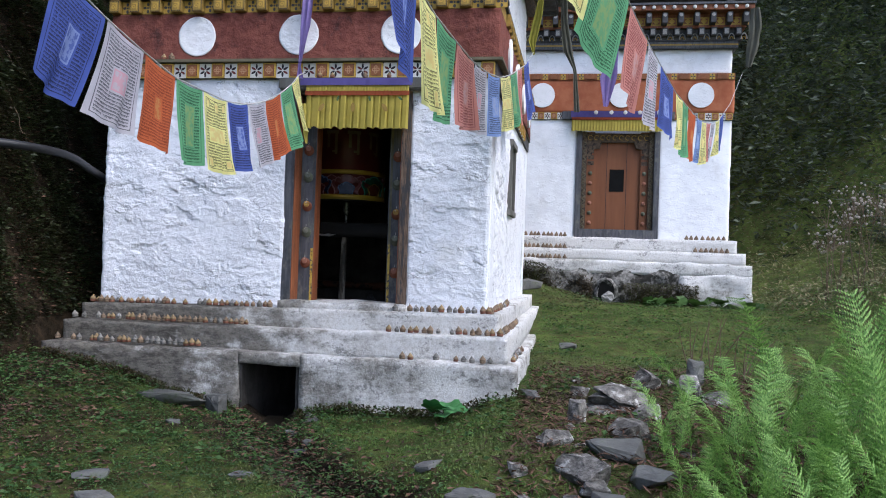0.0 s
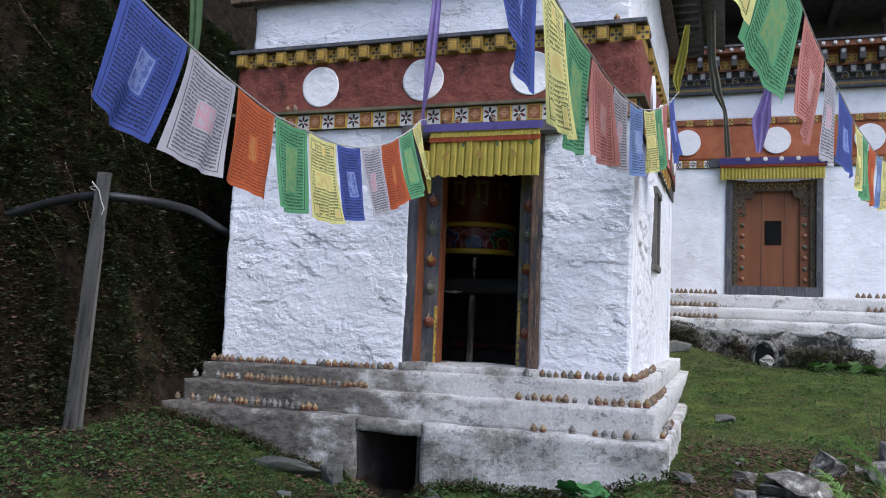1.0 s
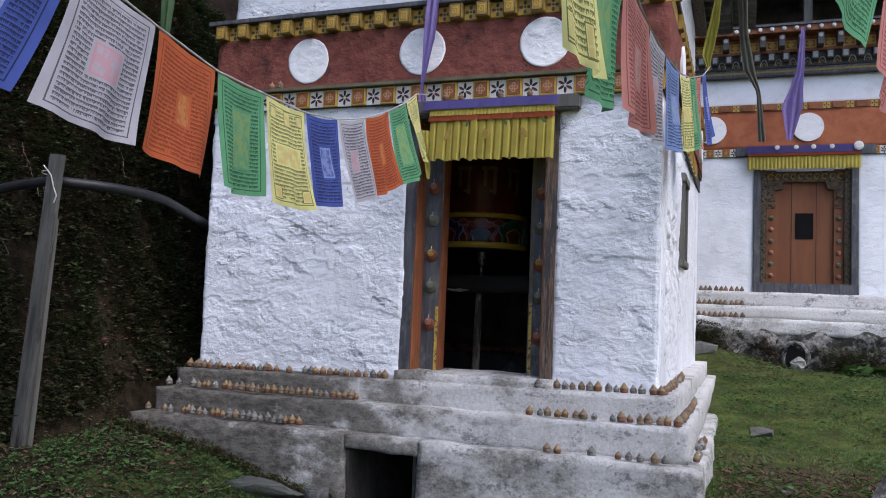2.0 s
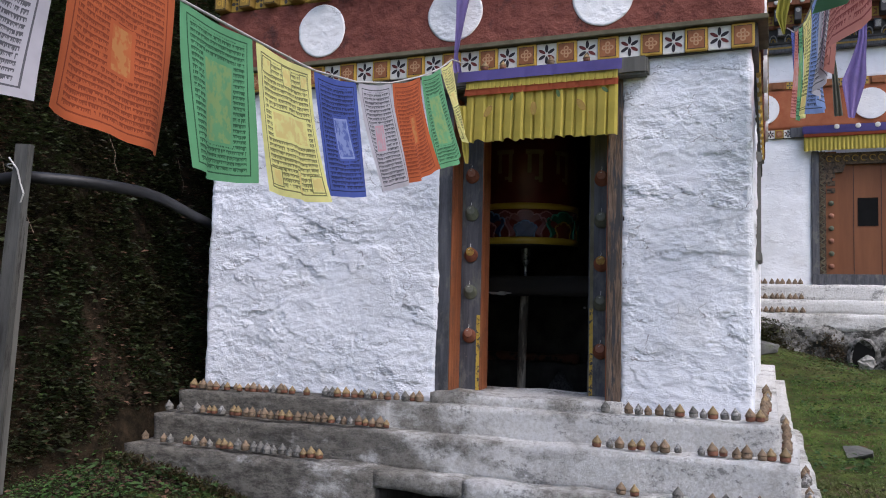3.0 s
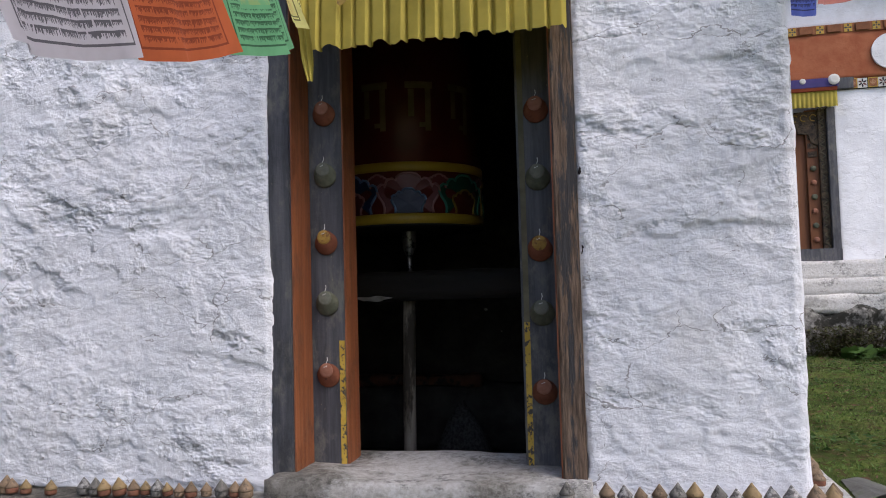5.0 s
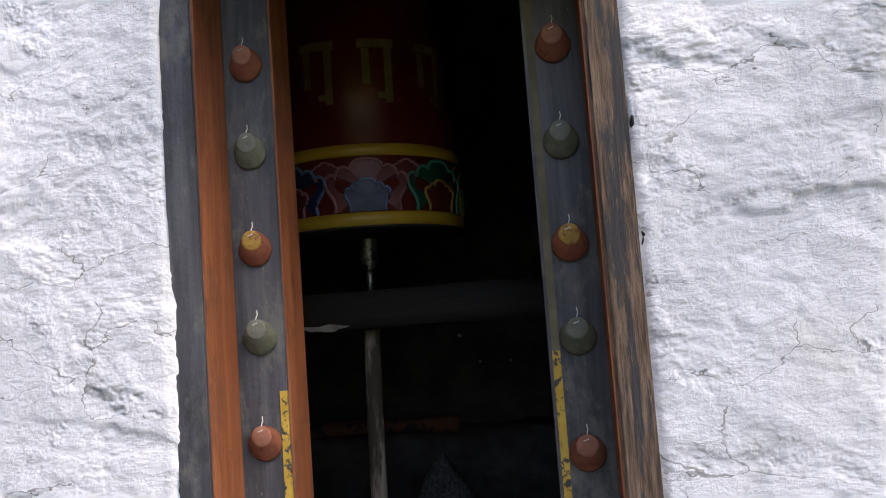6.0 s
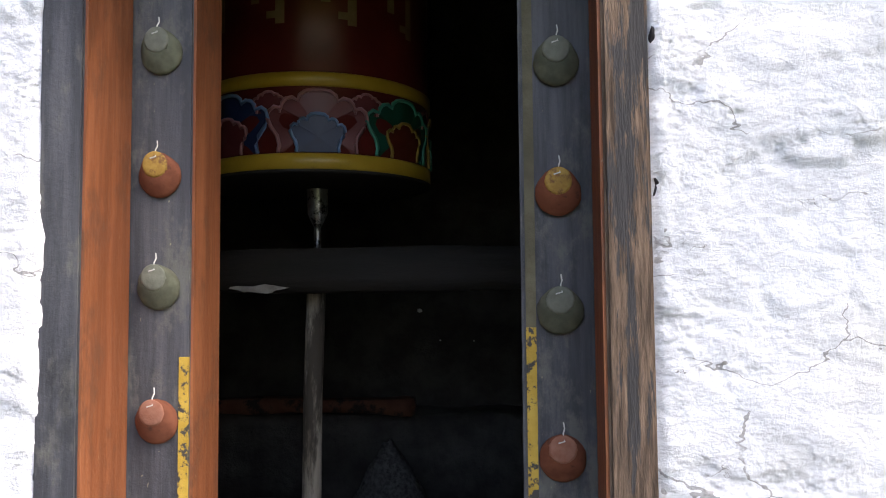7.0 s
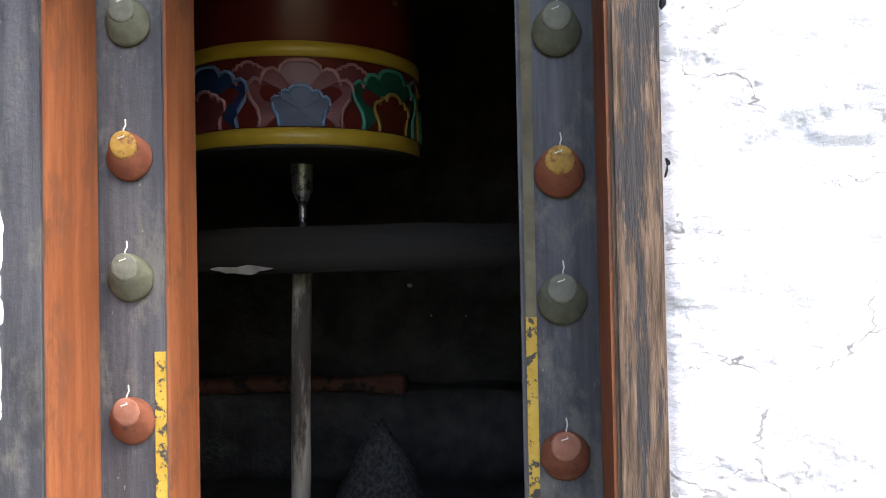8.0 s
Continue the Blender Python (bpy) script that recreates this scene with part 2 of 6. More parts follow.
def plank(name, c1, c2, worn, fleck):
    """Painted board: brush streaks along it, worn blotches, small chips."""
    m, nt, b, where = start(name, 0.55)
    streak = grain(nt, where, 26, 8, 0.7, (1, 1, 0.07))
    col = mix(nt, "MIX", step(nt, streak, 0.35, 0.65), c1, c2)
    blotch = step(nt, grain(nt, where, 9, 12, 0.75, (1, 1, 0.5)), 0.50, 0.64)
    col = mix(nt, "MIX", calc(nt, "MULTIPLY", blotch, 0.75), col, worn)
    col = mix(nt, "MIX", calc(nt, "MULTIPLY", step(nt, grain(nt, where, 5, 9, 0.7, (1, 1, 0.4)), 0.54, 0.66), 0.5), col, tuple(0.45 * c for c in c1))
    chip = step(nt, grain(nt, where, 70, 6, 0.6, (1, 1, 0.5)), 0.69, 0.72)
    col = mix(nt, "MIX", calc(nt, "MULTIPLY", chip, 0.8), col, fleck)
    nt.links.new(col, b.inputs["Base Color"])
    h = calc(nt, "ADD", calc(nt, "MULTIPLY", streak, 0.5), calc(nt, "MULTIPLY", grain(nt, where, 55, 9, 0.7), 0.6))
    relief(nt, b, h, 0.6, 0.006)
    return m


WHITE = whitewash("whitewash")
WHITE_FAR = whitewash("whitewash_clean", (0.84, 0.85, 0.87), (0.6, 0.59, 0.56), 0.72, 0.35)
OLD = weathered("weathered_limewash")
OLD_PLINTH = weathered("mouldy_limewash", -0.05)
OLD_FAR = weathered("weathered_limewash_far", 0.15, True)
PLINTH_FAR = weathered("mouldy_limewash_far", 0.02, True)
DARKSTONE = surface("dark_stone", (0.025, 0.023, 0.021), (0.07, 0.065, 0.06), 5, bump=0.6, bump_scale=15, depth=0.03)
RED = surface("red_ochre", (0.14, 0.043, 0.032), (0.215, 0.072, 0.052), 7, (0.075, 0.03, 0.025), (0.54, 0.66), 4, 0.9, bump=0.8, bump_scale=18, depth=0.025)
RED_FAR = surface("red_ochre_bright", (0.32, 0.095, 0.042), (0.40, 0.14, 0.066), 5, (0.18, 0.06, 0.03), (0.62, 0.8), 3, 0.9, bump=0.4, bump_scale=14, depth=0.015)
DISC = whitewash("disc_limewash", (0.80, 0.80, 0.80), (0.5, 0.48, 0.45), 0.66, 0.5)
SLATE = plank("slate_paint", (0.050, 0.051, 0.059), (0.098, 0.099, 0.109), (0.150, 0.146, 0.128), (0.30, 0.27, 0.18))
BROWN = plank("brown_paint", (0.19, 0.062, 0.025), (0.30, 0.108, 0.047), (0.13, 0.055, 0.032), (0.34, 0.20, 0.12))
BARE = surface("bare_old_wood", (0.065, 0.045, 0.033), (0.21, 0.145, 0.102), 80, (0.05, 0.048, 0.05), (0.50, 0.56), 30, 0.85, bump=1.0, bump_scale=90, depth=0.008, stretch=(1, 1, 0.11))
GREYWOOD = surface("grey_weathered_wood", (0.08, 0.078, 0.070), (0.16, 0.155, 0.14), 8, (0.05, 0.045, 0.04), (0.55, 0.7), 4, 0.9, bump=0.6, bump_scale=30, depth=0.006, stretch=(1, 1, 0.1))
DARKWOOD = surface("dark_painted_timber", (0.04, 0.04, 0.044), (0.09, 0.084, 0.08), 6, (0.14, 0.115, 0.09), (0.6, 0.75), 5, 0.7, bump=0.4, bump_scale=30, depth=0.005)
OLIVE = surface("olive_trim", (0.09, 0.082, 0.05), (0.15, 0.135, 0.085), 8, rough=0.8)
GOLD = surface("gold_paint", (0.42, 0.25, 0.035), (0.52, 0.33, 0.06), 10, (0.25, 0.14, 0.03), (0.58, 0.72), 12, 0.6, bump=0.2)
WORN_YELLOW = surface("worn_yellow_edging", (0.42, 0.27, 0.035), (0.52, 0.35, 0.06), 14, (0.06, 0.055, 0.05), (0.52, 0.57), 34, 0.6, bump=0.4)
GOLD_DARK = surface("old_gold_paint", (0.25, 0.16, 0.035), (0.34, 0.22, 0.05), 12, (0.08, 0.06, 0.03), (0.55, 0.7), 12, 0.7, bump=0.2)
TILE = surface("rust_tile_paint", (0.20, 0.075, 0.030), (0.28, 0.11, 0.045), 12, rough=0.7, bump=0.3, vary=0.15)
TILE_WHITE = surface("white_tile_paint", (0.55, 0.54, 0.50), (0.68, 0.67, 0.63), 12, (0.3, 0.28, 0.25), (0.6, 0.75), 10, 0.8, bump=0.3, vary=0.1)
INK = surface("black_paint_and_unlit_gaps", (0.018, 0.015, 0.018), (0.03, 0.025, 0.03), 10, rough=0.7)
BUFF = surface("buff_paint", (0.36, 0.19, 0.10), (0.46, 0.27, 0.15), 14, (0.25, 0.10, 0.05), (0.55, 0.7), 16, 0.8, bump=0.2)
MAROON = surface("maroon_paint", (0.10, 0.018, 0.015), (0.15, 0.03, 0.025), 10, rough=0.6)
SILK = cloth("yellow_silk", (0.58, 0.47, 0.095), printed=False)
SILK_RED = cloth("rust_silk", (0.33, 0.075, 0.03), printed=False)
VIOLET = cloth("violet_cloth", (0.12, 0.10, 0.30), printed=False)
LILAC = cloth("lilac_scarf_cloth", (0.34, 0.26, 0.56), printed=False)
GREYCLOTH = cloth("dusty_cloth", (0.14, 0.14, 0.11), printed=False)
OLIVECLOTH = cloth("faded_yellow_cloth", (0.30, 0.28, 0.05), printed=False)
GREENCLOTH = cloth("faded_green_cloth", (0.10, 0.17, 0.08), printed=False)
FLAGS = {"sky": cloth("pale_blue_flag_cloth", (0.26, 0.38, 0.72)), "blue": cloth("blue_flag_cloth", (0.095, 0.14, 0.47), picture=(0.13, 0.17), tone=(0.34, 0.42, 0.72), framed=True),
         "white": cloth("white_flag_cloth", (0.60, 0.575, 0.63), picture=(0.15, 0.12), tone=(0.70, 0.36, 0.42), framed=True), "red": cloth("red_flag_cloth", (0.62, 0.15, 0.055), (0.20, 0.04, 0.02), picture=(0.09, 0.13), tone=(0.62, 0.30, 0.10)),
         "green": cloth("green_flag_cloth", (0.17, 0.46, 0.23), (0.012, 0.05, 0.025), picture=(0.20, 0.25), tone=(0.34, 0.46, 0.17)), "yellow": cloth("yellow_flag_cloth", (0.92, 0.88, 0.36), (0.05, 0.05, 0.015), picture=(0.27, 0.085), tone=(0.80, 0.62, 0.24), corners=True),
         "rose": cloth("rose_flag_cloth", (0.66, 0.28, 0.24), (0.22, 0.04, 0.04))}
CORD = surface("cord_fibre", (0.35, 0.34, 0.32), (0.45, 0.44, 0.42), 30)
HOSE = surface("black_pipe_plastic", (0.012, 0.012, 0.013), (0.022, 0.022, 0.024), 8, rough=0.45, bump=0.1)
METAL = surface("worn_steel", (0.30, 0.30, 0.31), (0.55, 0.55, 0.56), 30, (0.03, 0.03, 0.03), (0.45, 0.6), 30, 0.35, 0.8)
CLAY = surface("ochre_clay", (0.15, 0.105, 0.066), (0.23, 0.165, 0.11), 30, (0.07, 0.055, 0.04), (0.52, 0.64), 35, 0.9, bump_scale=120, depth=0.003, vary=0.25)
CLAY_GOLD = surface("gilded_clay", (0.19, 0.13, 0.06), (0.28, 0.20, 0.095), 30, (0.10, 0.065, 0.04), (0.5, 0.64), 35, 0.6, bump_scale=120, depth=0.003, vary=0.2)
CLAY_GREY = surface("grey_clay", (0.13, 0.122, 0.11), (0.24, 0.228, 0.205), 30, (0.06, 0.058, 0.052), (0.5, 0.62), 35, 0.9, bump_scale=120, depth=0.003, vary=0.25)
CLAY_WHITE = surface("whitened_clay", (0.17, 0.165, 0.155), (0.42, 0.41, 0.39), 40, (0.09, 0.085, 0.08), (0.47, 0.56), 45, 0.9, bump_scale=120, depth=0.003, vary=0.15)
CLAY_RED = surface("red_clay", (0.13, 0.055, 0.035), (0.20, 0.09, 0.055), 30, rough=0.9, vary=0.2)
STONE = surface("grey_field_stone", (0.075, 0.070, 0.062), (0.25, 0.235, 0.21), 18, (0.44, 0.43, 0.40), (0.56, 0.62), 9, 0.9, bump=1.0, bump_scale=22, depth=0.035, vary=0.35)
MOSSY = surface("mossy_slab_stone", (0.075, 0.075, 0.07), (0.15, 0.15, 0.14), 4, (0.05, 0.07, 0.02), (0.5, 0.7), 4, 0.9, bump=0.6, bump_scale=14, depth=0.02, vary=0.2)
TURF = soil()
GRASS = leafy("grass_leaf", (0.045, 0.095, 0.018), (0.15, 0.235, 0.055), (0.13, 0.125, 0.05))
WEED = leafy("weed_leaf", (0.024, 0.06, 0.014), (0.065, 0.13, 0.028), (0.04, 0.085, 0.02))
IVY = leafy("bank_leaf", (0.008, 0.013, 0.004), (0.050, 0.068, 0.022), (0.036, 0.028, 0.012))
LITTER = leafy("dead_leaf", (0.03, 0.017, 0.010), (0.17, 0.095, 0.06), (0.045, 0.026, 0.017), 0.8, 0.05)
WOODS = leafy("hillside_leaf", (0.012, 0.019, 0.012), (0.125, 0.150, 0.095), (0.045, 0.056, 0.036))
FERN = leafy("fern_leaf", (0.07, 0.17, 0.03), (0.30, 0.50, 0.12), (0.15, 0.30, 0.06), 0.5, 0.35)
TWIG = surface("dry_twig", (0.10, 0.072, 0.048), (0.17, 0.125, 0.085), 20)
SEEDHEAD = surface("pale_seed_fluff", (0.25, 0.22, 0.185), (0.38, 0.34, 0.29), 40)
WATER = surface("dark_wet_mud", (0.007, 0.006, 0.0045), (0.020, 0.016, 0.011), 14, rough=0.42, bump=0.4, bump_scale=20, depth=0.01)


# ---- mesh helpers ----
def finish(name, bm, material, parent=None, label="", smooth=False):
    me = bpy.data.meshes.new(name)
    bm.to_mesh(me)
    bm.free()
    if smooth:
        me.polygons.foreach_set("use_smooth", [True] * len(me.polygons))
    for m in material if isinstance(material, (list, tuple)) else [material]:
        me.materials.append(m)
    ob = new(name, me)
    if parent is not None:
        ob.parent = parent
    if label:
        tagged(ob, label)
    return ob


def part(name, bm, material, parent, label="", smooth=False):
    return finish(name, bm, material, parent, label, smooth)


def thing(name, label, category, group="", kind="", at=(0, 0, 0)):
    ob = new(name)
    ob.location = at
    return tagged(ob, label, category, group, kind)


def box(x0, x1, y0, y1, z0, z1, bevel=0.0, bm=None):
    bm = bm or bmesh.new()
    made = bmesh.ops.create_cube(bm, size=1.0, matrix=Matrix.LocRotScale(((x0 + x1) / 2, (y0 + y1) / 2, (z0 + z1) / 2), None, (x1 - x0, y1 - y0, z1 - z0)))
    if bevel:
        edges = list({e for v in made["verts"] for e in v.link_edges})
        bmesh.ops.bevel(bm, geom=edges, offset=bevel, segments=2, affect="EDGES")
    return bm


def lathe(profile, n=24, bm=None, at=(0, 0, 0)):
    bm = bm or bmesh.new()
    rings = []
    for r, z in profile:
        rings.append([bm.verts.new((at[0] + r * math.cos(2 * math.pi * i / n), at[1] + r * math.sin(2 * math.pi * i / n), at[2] + z)) for i in range(n)])
    for a, b in zip(rings, rings[1:]):
        for i in range(n):
            bm.faces.new((a[i], a[(i + 1) % n], b[(i + 1) % n], b[i]))
    bm.faces.new(rings[0][::-1])
    bm.faces.new(rings[-1])
    return bm


def tube(points, radius, n=8, bm=None, taper=1.0):
    """A round bar along points."""
    bm = bm or bmesh.new()
    pts = [Vector(p) for p in points]
    rings = []
    for i, p in enumerate(pts):
        way = (pts[min(i + 1, len(pts) - 1)] - pts[max(i - 1, 0)]).normalized()
        side = way.cross(Vector((0, 0, 1)) if abs(way.z) < 0.9 else Vector((1, 0, 0))).normalized()
        up = side.cross(way)
        r = radius * (1 + (taper - 1) * i / max(1, len(pts) - 1))
        rings.append([bm.verts.new(p + r * (math.cos(a) * side + math.sin(a) * up)) for a in (2 * math.pi * k / n for k in range(n))])
    for a, b in zip(rings, rings[1:]):
        for i in range(n):
            bm.faces.new((a[i], a[(i + 1) % n], b[(i + 1) % n], b[i]))
    bm.faces.new(rings[0][::-1])
    bm.faces.new(rings[-1])
    return bm


def swell(p, seed, course=1.0):
    """Depth of hand-laid plaster over rubble stones at p: flat patches at different depths that lip over one another."""
    q = Vector((p.x * 3.0 + seed, p.y * 3.0, p.z * 5.2))
    q = q + 0.55 * noise.noise_vector(q * 0.8) + 0.24 * noise.noise_vector(q * 2.3) + 0.13 * noise.noise_vector(q * 6.0)
    near, where = noise.voronoi(q)
    level = noise.noise(where[0] * 2.7 + Vector((3, 7, seed)))
    gap = near[1] - near[0]
    patch = min(1.0, max(0.0, 2.6 * noise.noise(q * 0.45 + Vector((9, 3, 1))) + 0.55))
    lip = patch * (0.004 * level + 0.007 * max(-0.5, min(0.5, where[0].z - q.z)))
    groove = patch * max(0.0, 1 - gap / 0.05) * (0.003 if level > 0.0 else 0.0005)
    small, spot = noise.voronoi(q * 2.6 + Vector((4, 1, 8)))
    some = min(1.0, max(0.0, 3.0 * noise.noise(q * 0.9 + Vector((1, 8, 5))) + 0.2))
    lip += some * (0.003 * noise.noise(spot[0] * 3.1) + 0.003 * max(-0.5, min(0.5, spot[0].z - 2.6 * q.z - 8)))
    groove += some * max(0.0, 1 - (small[1] - small[0]) / 0.10) * 0.001
    wrinkle = abs(noise.noise(Vector((p.x * 9 + seed, p.y * 9, p.z * 21)) + 0.8 * noise.noise_vector(p * 6)))
    crease = 0.004 * max(0.0, 1 - wrinkle / 0.10) * min(1.0, max(0.0, 2.5 * noise.noise(p * 2.2 + Vector((seed, 4, 2))) + 0.3))
    rough = noise.fractal(p * 16 + Vector((seed, 0, 0)), 0.8, 2.1, 4)
    return 0.022 * noise.noise(p * 1.5 + Vector((seed, 0, 0))) + course * (lip - groove - crease) + 0.0030 * rough


def rough_panel(origin, across, width, height, thick, res, seed, bm=None, course=1.0, up=Vector((0, 0, 1))):
    """A slab of masonry whose outer face is hand-plastered. across runs to the right as seen from outside."""
    bm = bm or bmesh.new()
    origin, across = Vector(origin), Vector(across).normalized()
    out = across.cross(up).normalized()
    nu, nv = max(2, round(width / res)), max(2, round(height / res))
    grid = []
    for j in range(nv + 1):
        row = []
        for i in range(nu + 1):
            p = origin + across * (width * i / nu) + up * (height * j / nv)
            rim = min(i, nu - i) / 3.0
            push = swell(p, seed, course) - (0.012 * (1 - rim) if rim < 1 else 0)
            side = 0.011 * noise.fractal(p * 7 + Vector((seed, 5, 0)), 0.8, 2.1, 3) if i in (0, nu) else 0.0
            row.append(bm.verts.new(p + out * push + across * side))
        grid.append(row)
    for j in range(nv):
        for i in range(nu):
            bm.faces.new((grid[j][i], grid[j][i + 1], grid[j + 1][i + 1], grid[j + 1][i])).smooth = True
    back = [bm.verts.new(origin + across * (width * a) + up * (height * b) - out * thick) for a, b in ((0, 0), (1, 0), (1, 1), (0, 1))]
    bm.faces.new(back[::-1])
    for line, a, b in ((grid[0], 0, 1), ([r[-1] for r in grid], 1, 2), (grid[-1][::-1], 2, 3), ([r[0] for r in grid][::-1], 3, 0)):
        bm.faces.new([*line[::-1], back[a], back[b]])
    return bm


def worn_box(x0, x1, y0, y1, z0, z1, res, amount, seed):
    """A masonry block with uneven faces and worn edges, joined along its seams."""
    bm = bmesh.new()
    nx, ny, nz = (max(1, round((b - a) / res)) for a, b in ((x0, x1), (y0, y1), (z0, z1)))
    cache = {}

    def vert(i, j, k):
        if (i, j, k) not in cache:
            p = Vector((x0 + (x1 - x0) * i / nx, y0 + (y1 - y0) * j / ny, z0 + (z1 - z0) * k / nz))
            n = Vector((-(i == 0) + (i == nx), -(j == 0) + (j == ny), -(k == 0) + (k == nz)))
            rim = n.length > 1.1
            push = amount * (noise.fractal(p * 2.5 + Vector((seed, 0, 0)), 0.9, 2.1, 4)) - (0.35 * amount if rim else 0)
            cache[(i, j, k)] = bm.verts.new(p + n.normalized() * push)
        return cache[(i, j, k)]

    for i in range(nx):
        for k in range(nz):
            bm.faces.new((vert(i, 0, k), vert(i + 1, 0, k), vert(i + 1, 0, k + 1), vert(i, 0, k + 1)))
            bm.faces.new((vert(i, ny, k), vert(i, ny, k + 1), vert(i + 1, ny, k + 1), vert(i + 1, ny, k)))
    for j in range(ny):
        for k in range(nz):
            bm.faces.new((vert(0, j, k), vert(0, j, k + 1), vert(0, j + 1, k + 1), vert(0, j + 1, k)))
            bm.faces.new((vert(nx, j, k), vert(nx, j + 1, k), vert(nx, j + 1, k + 1), vert(nx, j, k + 1)))
    for i in range(nx):
        for j in range(ny):
            bm.faces.new((vert(i, j, nz), vert(i + 1, j, nz), vert(i + 1, j + 1, nz), vert(i, j + 1, nz)))
            bm.faces.new((vert(i, j, 0), vert(i, j + 1, 0), vert(i + 1, j + 1, 0), vert(i + 1, j, 0)))
    for f in bm.faces:
        f.smooth = True
    return bm


def raw(name, verts, faces, material, smooth=False):
    me = bpy.data.meshes.new(name)
    me.from_pydata(verts, [], faces)
    if smooth:
        me.polygons.foreach_set("use_smooth", [True] * len(me.polygons))
    me.materials.append(material)
    return new(name, me)


# ---- the ground ----
BED = [(-2.7, 6.6), (-2.45, 5.7), (-1.75, 4.75), (-1.15, 4.1), (-0.85, 2.6), (-0.7, 0.5)]


def along_bed(x, y):
    """Distance from the little stream."""
    best = np.full(np.shape(x), 99.0)
    for (ax, ay), (bx, by) in zip(BED, BED[1:]):
        dx, dy = bx - ax, by - ay
        s = np.clip(((x - ax) * dx + (y - ay) * dy) / (dx * dx + dy * dy), 0, 1)
        best = np.minimum(best, np.hypot(x - ax - s * dx, y - ay - s * dy))
    return best


def smooth01(v):
    v = np.clip(v, 0, 1)
    return v * v * (3 - 2 * v)


def waves(x, y, size, seed):
    """Cheap smooth unevenness."""
    r = np.random.RandomState(seed)
    total = np.zeros(np.shape(x))
    for _ in range(7):
        a, p, f = r.uniform(0, 6.283), r.uniform(0, 6.283), r.uniform(0.6, 1.7) / size
        total += np.sin((x * np.cos(a) + y * np.sin(a)) * 6.283 * f + p)
    return total / 7


def height(x, y):
    x, y = np.asarray(x, float), np.asarray(y, float)
    z = np.interp(y, [-40, -6, 3, 6.3, 9.3, 12.5, 15.2, 18, 40], [-3.0, -0.4, -0.12, -0.03, 0.42, 0.71, 0.78, 1.15, 3.0])
    z = z + 0.36 * smooth01((-2.9 - x) / 1.9) * smooth01((10 - y) / 4)
    z = z + 0.28 * smooth01((x + 1.5) / 1.3) * smooth01((9.0 - y) / 2.5) * smooth01((y - 2.5) / 2)
    apron = smooth01((y - 12) / 2) * smooth01((16.5 - y) / 1)
    z = z + apron * (0.20 * smooth01((-0.1 - x) / 0.9) - 0.14 * smooth01((x + 0.3) / 0.8))
    foot = -5.15 - 0.25 * np.sin(y * 0.7) - 0.35 * smooth01((6 - y) / 3)
    bank = np.maximum(0, foot - x)
    z = z + 16 * (1 - np.exp(-bank * 3.0 / 16)) + 0.25 * waves(x, y, 1.3, 3) * smooth01(bank / 0.6)
    z = z + 0.33 * np.maximum(0, x - 3.0) * smooth01((y - 5) / 6)
    far = np.maximum(0, y - 19 + 0.35 * np.maximum(0, x - 3))
    z = z + 28 * (1 - np.exp(-far * 1.15 / 28))
    z = z - 0.16 * np.exp(-(along_bed(x, y) / 0.2) ** 2)
    return z + 0.03 * waves(x, y, 1.1, 1) + 0.015 * waves(x, y, 0.35, 2)


def build_ground():
    xs = np.concatenate([np.linspace(-90, -14, 14)[:-1], np.linspace(-14, -7, 20)[:-1], np.linspace(-7, 3, 170)[:-1], np.linspace(3, 14, 40)[:-1], np.linspace(14, 90, 14)])
    ys = np.concatenate([np.linspace(-90, -4, 12)[:-1], np.linspace(-4, 1.5, 20)[:-1], np.linspace(1.5, 9, 130)[:-1], np.linspace(9, 20, 60)[:-1], np.linspace(20, 90, 22)])
    gx, gy = np.meshgrid(xs, ys)
    gz = height(gx, gy)
    # the sheet drops away under the two houses
    for x0, x1, y0, y1 in ((-4.9, -0.75, 6.6, 11.7), (-1.7, 2.8, 15.2, 20.4)):
        inside = (gx > x0) & (gx < x1) & (gy > y0) & (gy < y1)
        gz[inside] -= 0.7
    n = len(xs)
    verts = np.stack([gx, gy, gz], -1).reshape(-1, 3).tolist()
    faces = [(j * n + i, j * n + i + 1, (j + 1) * n + i + 1, (j + 1) * n + i) for j in range(len(ys) - 1) for i in range(n - 1)]
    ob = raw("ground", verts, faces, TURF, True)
    # bare soil by the stream; leftwards and up the bank also painted shade
    mud_and_shade = 0.75 * np.exp(-(along_bed(gx, gy) / 0.35) ** 2) + 0.5 * smooth01((-3.9 - gx + 0.5 * waves(gx, gy, 0.9, 64)) / 0.9) 
    mud_and_shade += 0.28 * smooth01((gx + 0.2) / 1.4) * smooth01((6.6 - gy) / 2.0) * smooth01((gy - 2.0) / 1.5) * smooth01((3.0 - gx) / 1.2)
    mud_and_shade += 1.0 * smooth01((-5.0 - gx) / 0.5) + 0.15 * smooth01((gy - 18) / 2)
    mud_and_shade += 0.34 * smooth01((gx + 1.0) / 0.6) * smooth01((gy - 6.6) / 0.5) * np.maximum(0, waves(gx, gy, 0.8, 65) + 0.6 * waves(gx, gy, 0.3, 66))
    # darker soil colour in place of the shade on the left ground
    mud_and_shade += 0.32 * smooth01((-1.7 - gx + 0.8 * waves(gx, gy, 1.7, 61)) / 1.8) * smooth01((6.6 - gy) / 0.6)
    at = ob.data.attributes.new("mud_and_shade", "FLOAT", "POINT")
    at.data.foreach_set("value", mud_and_shade.reshape(-1).astype(np.float32))
    tagged(ob, "damp mossy turf with bare muddy patches and steep banks", "ground", kind="structure")


build_ground()


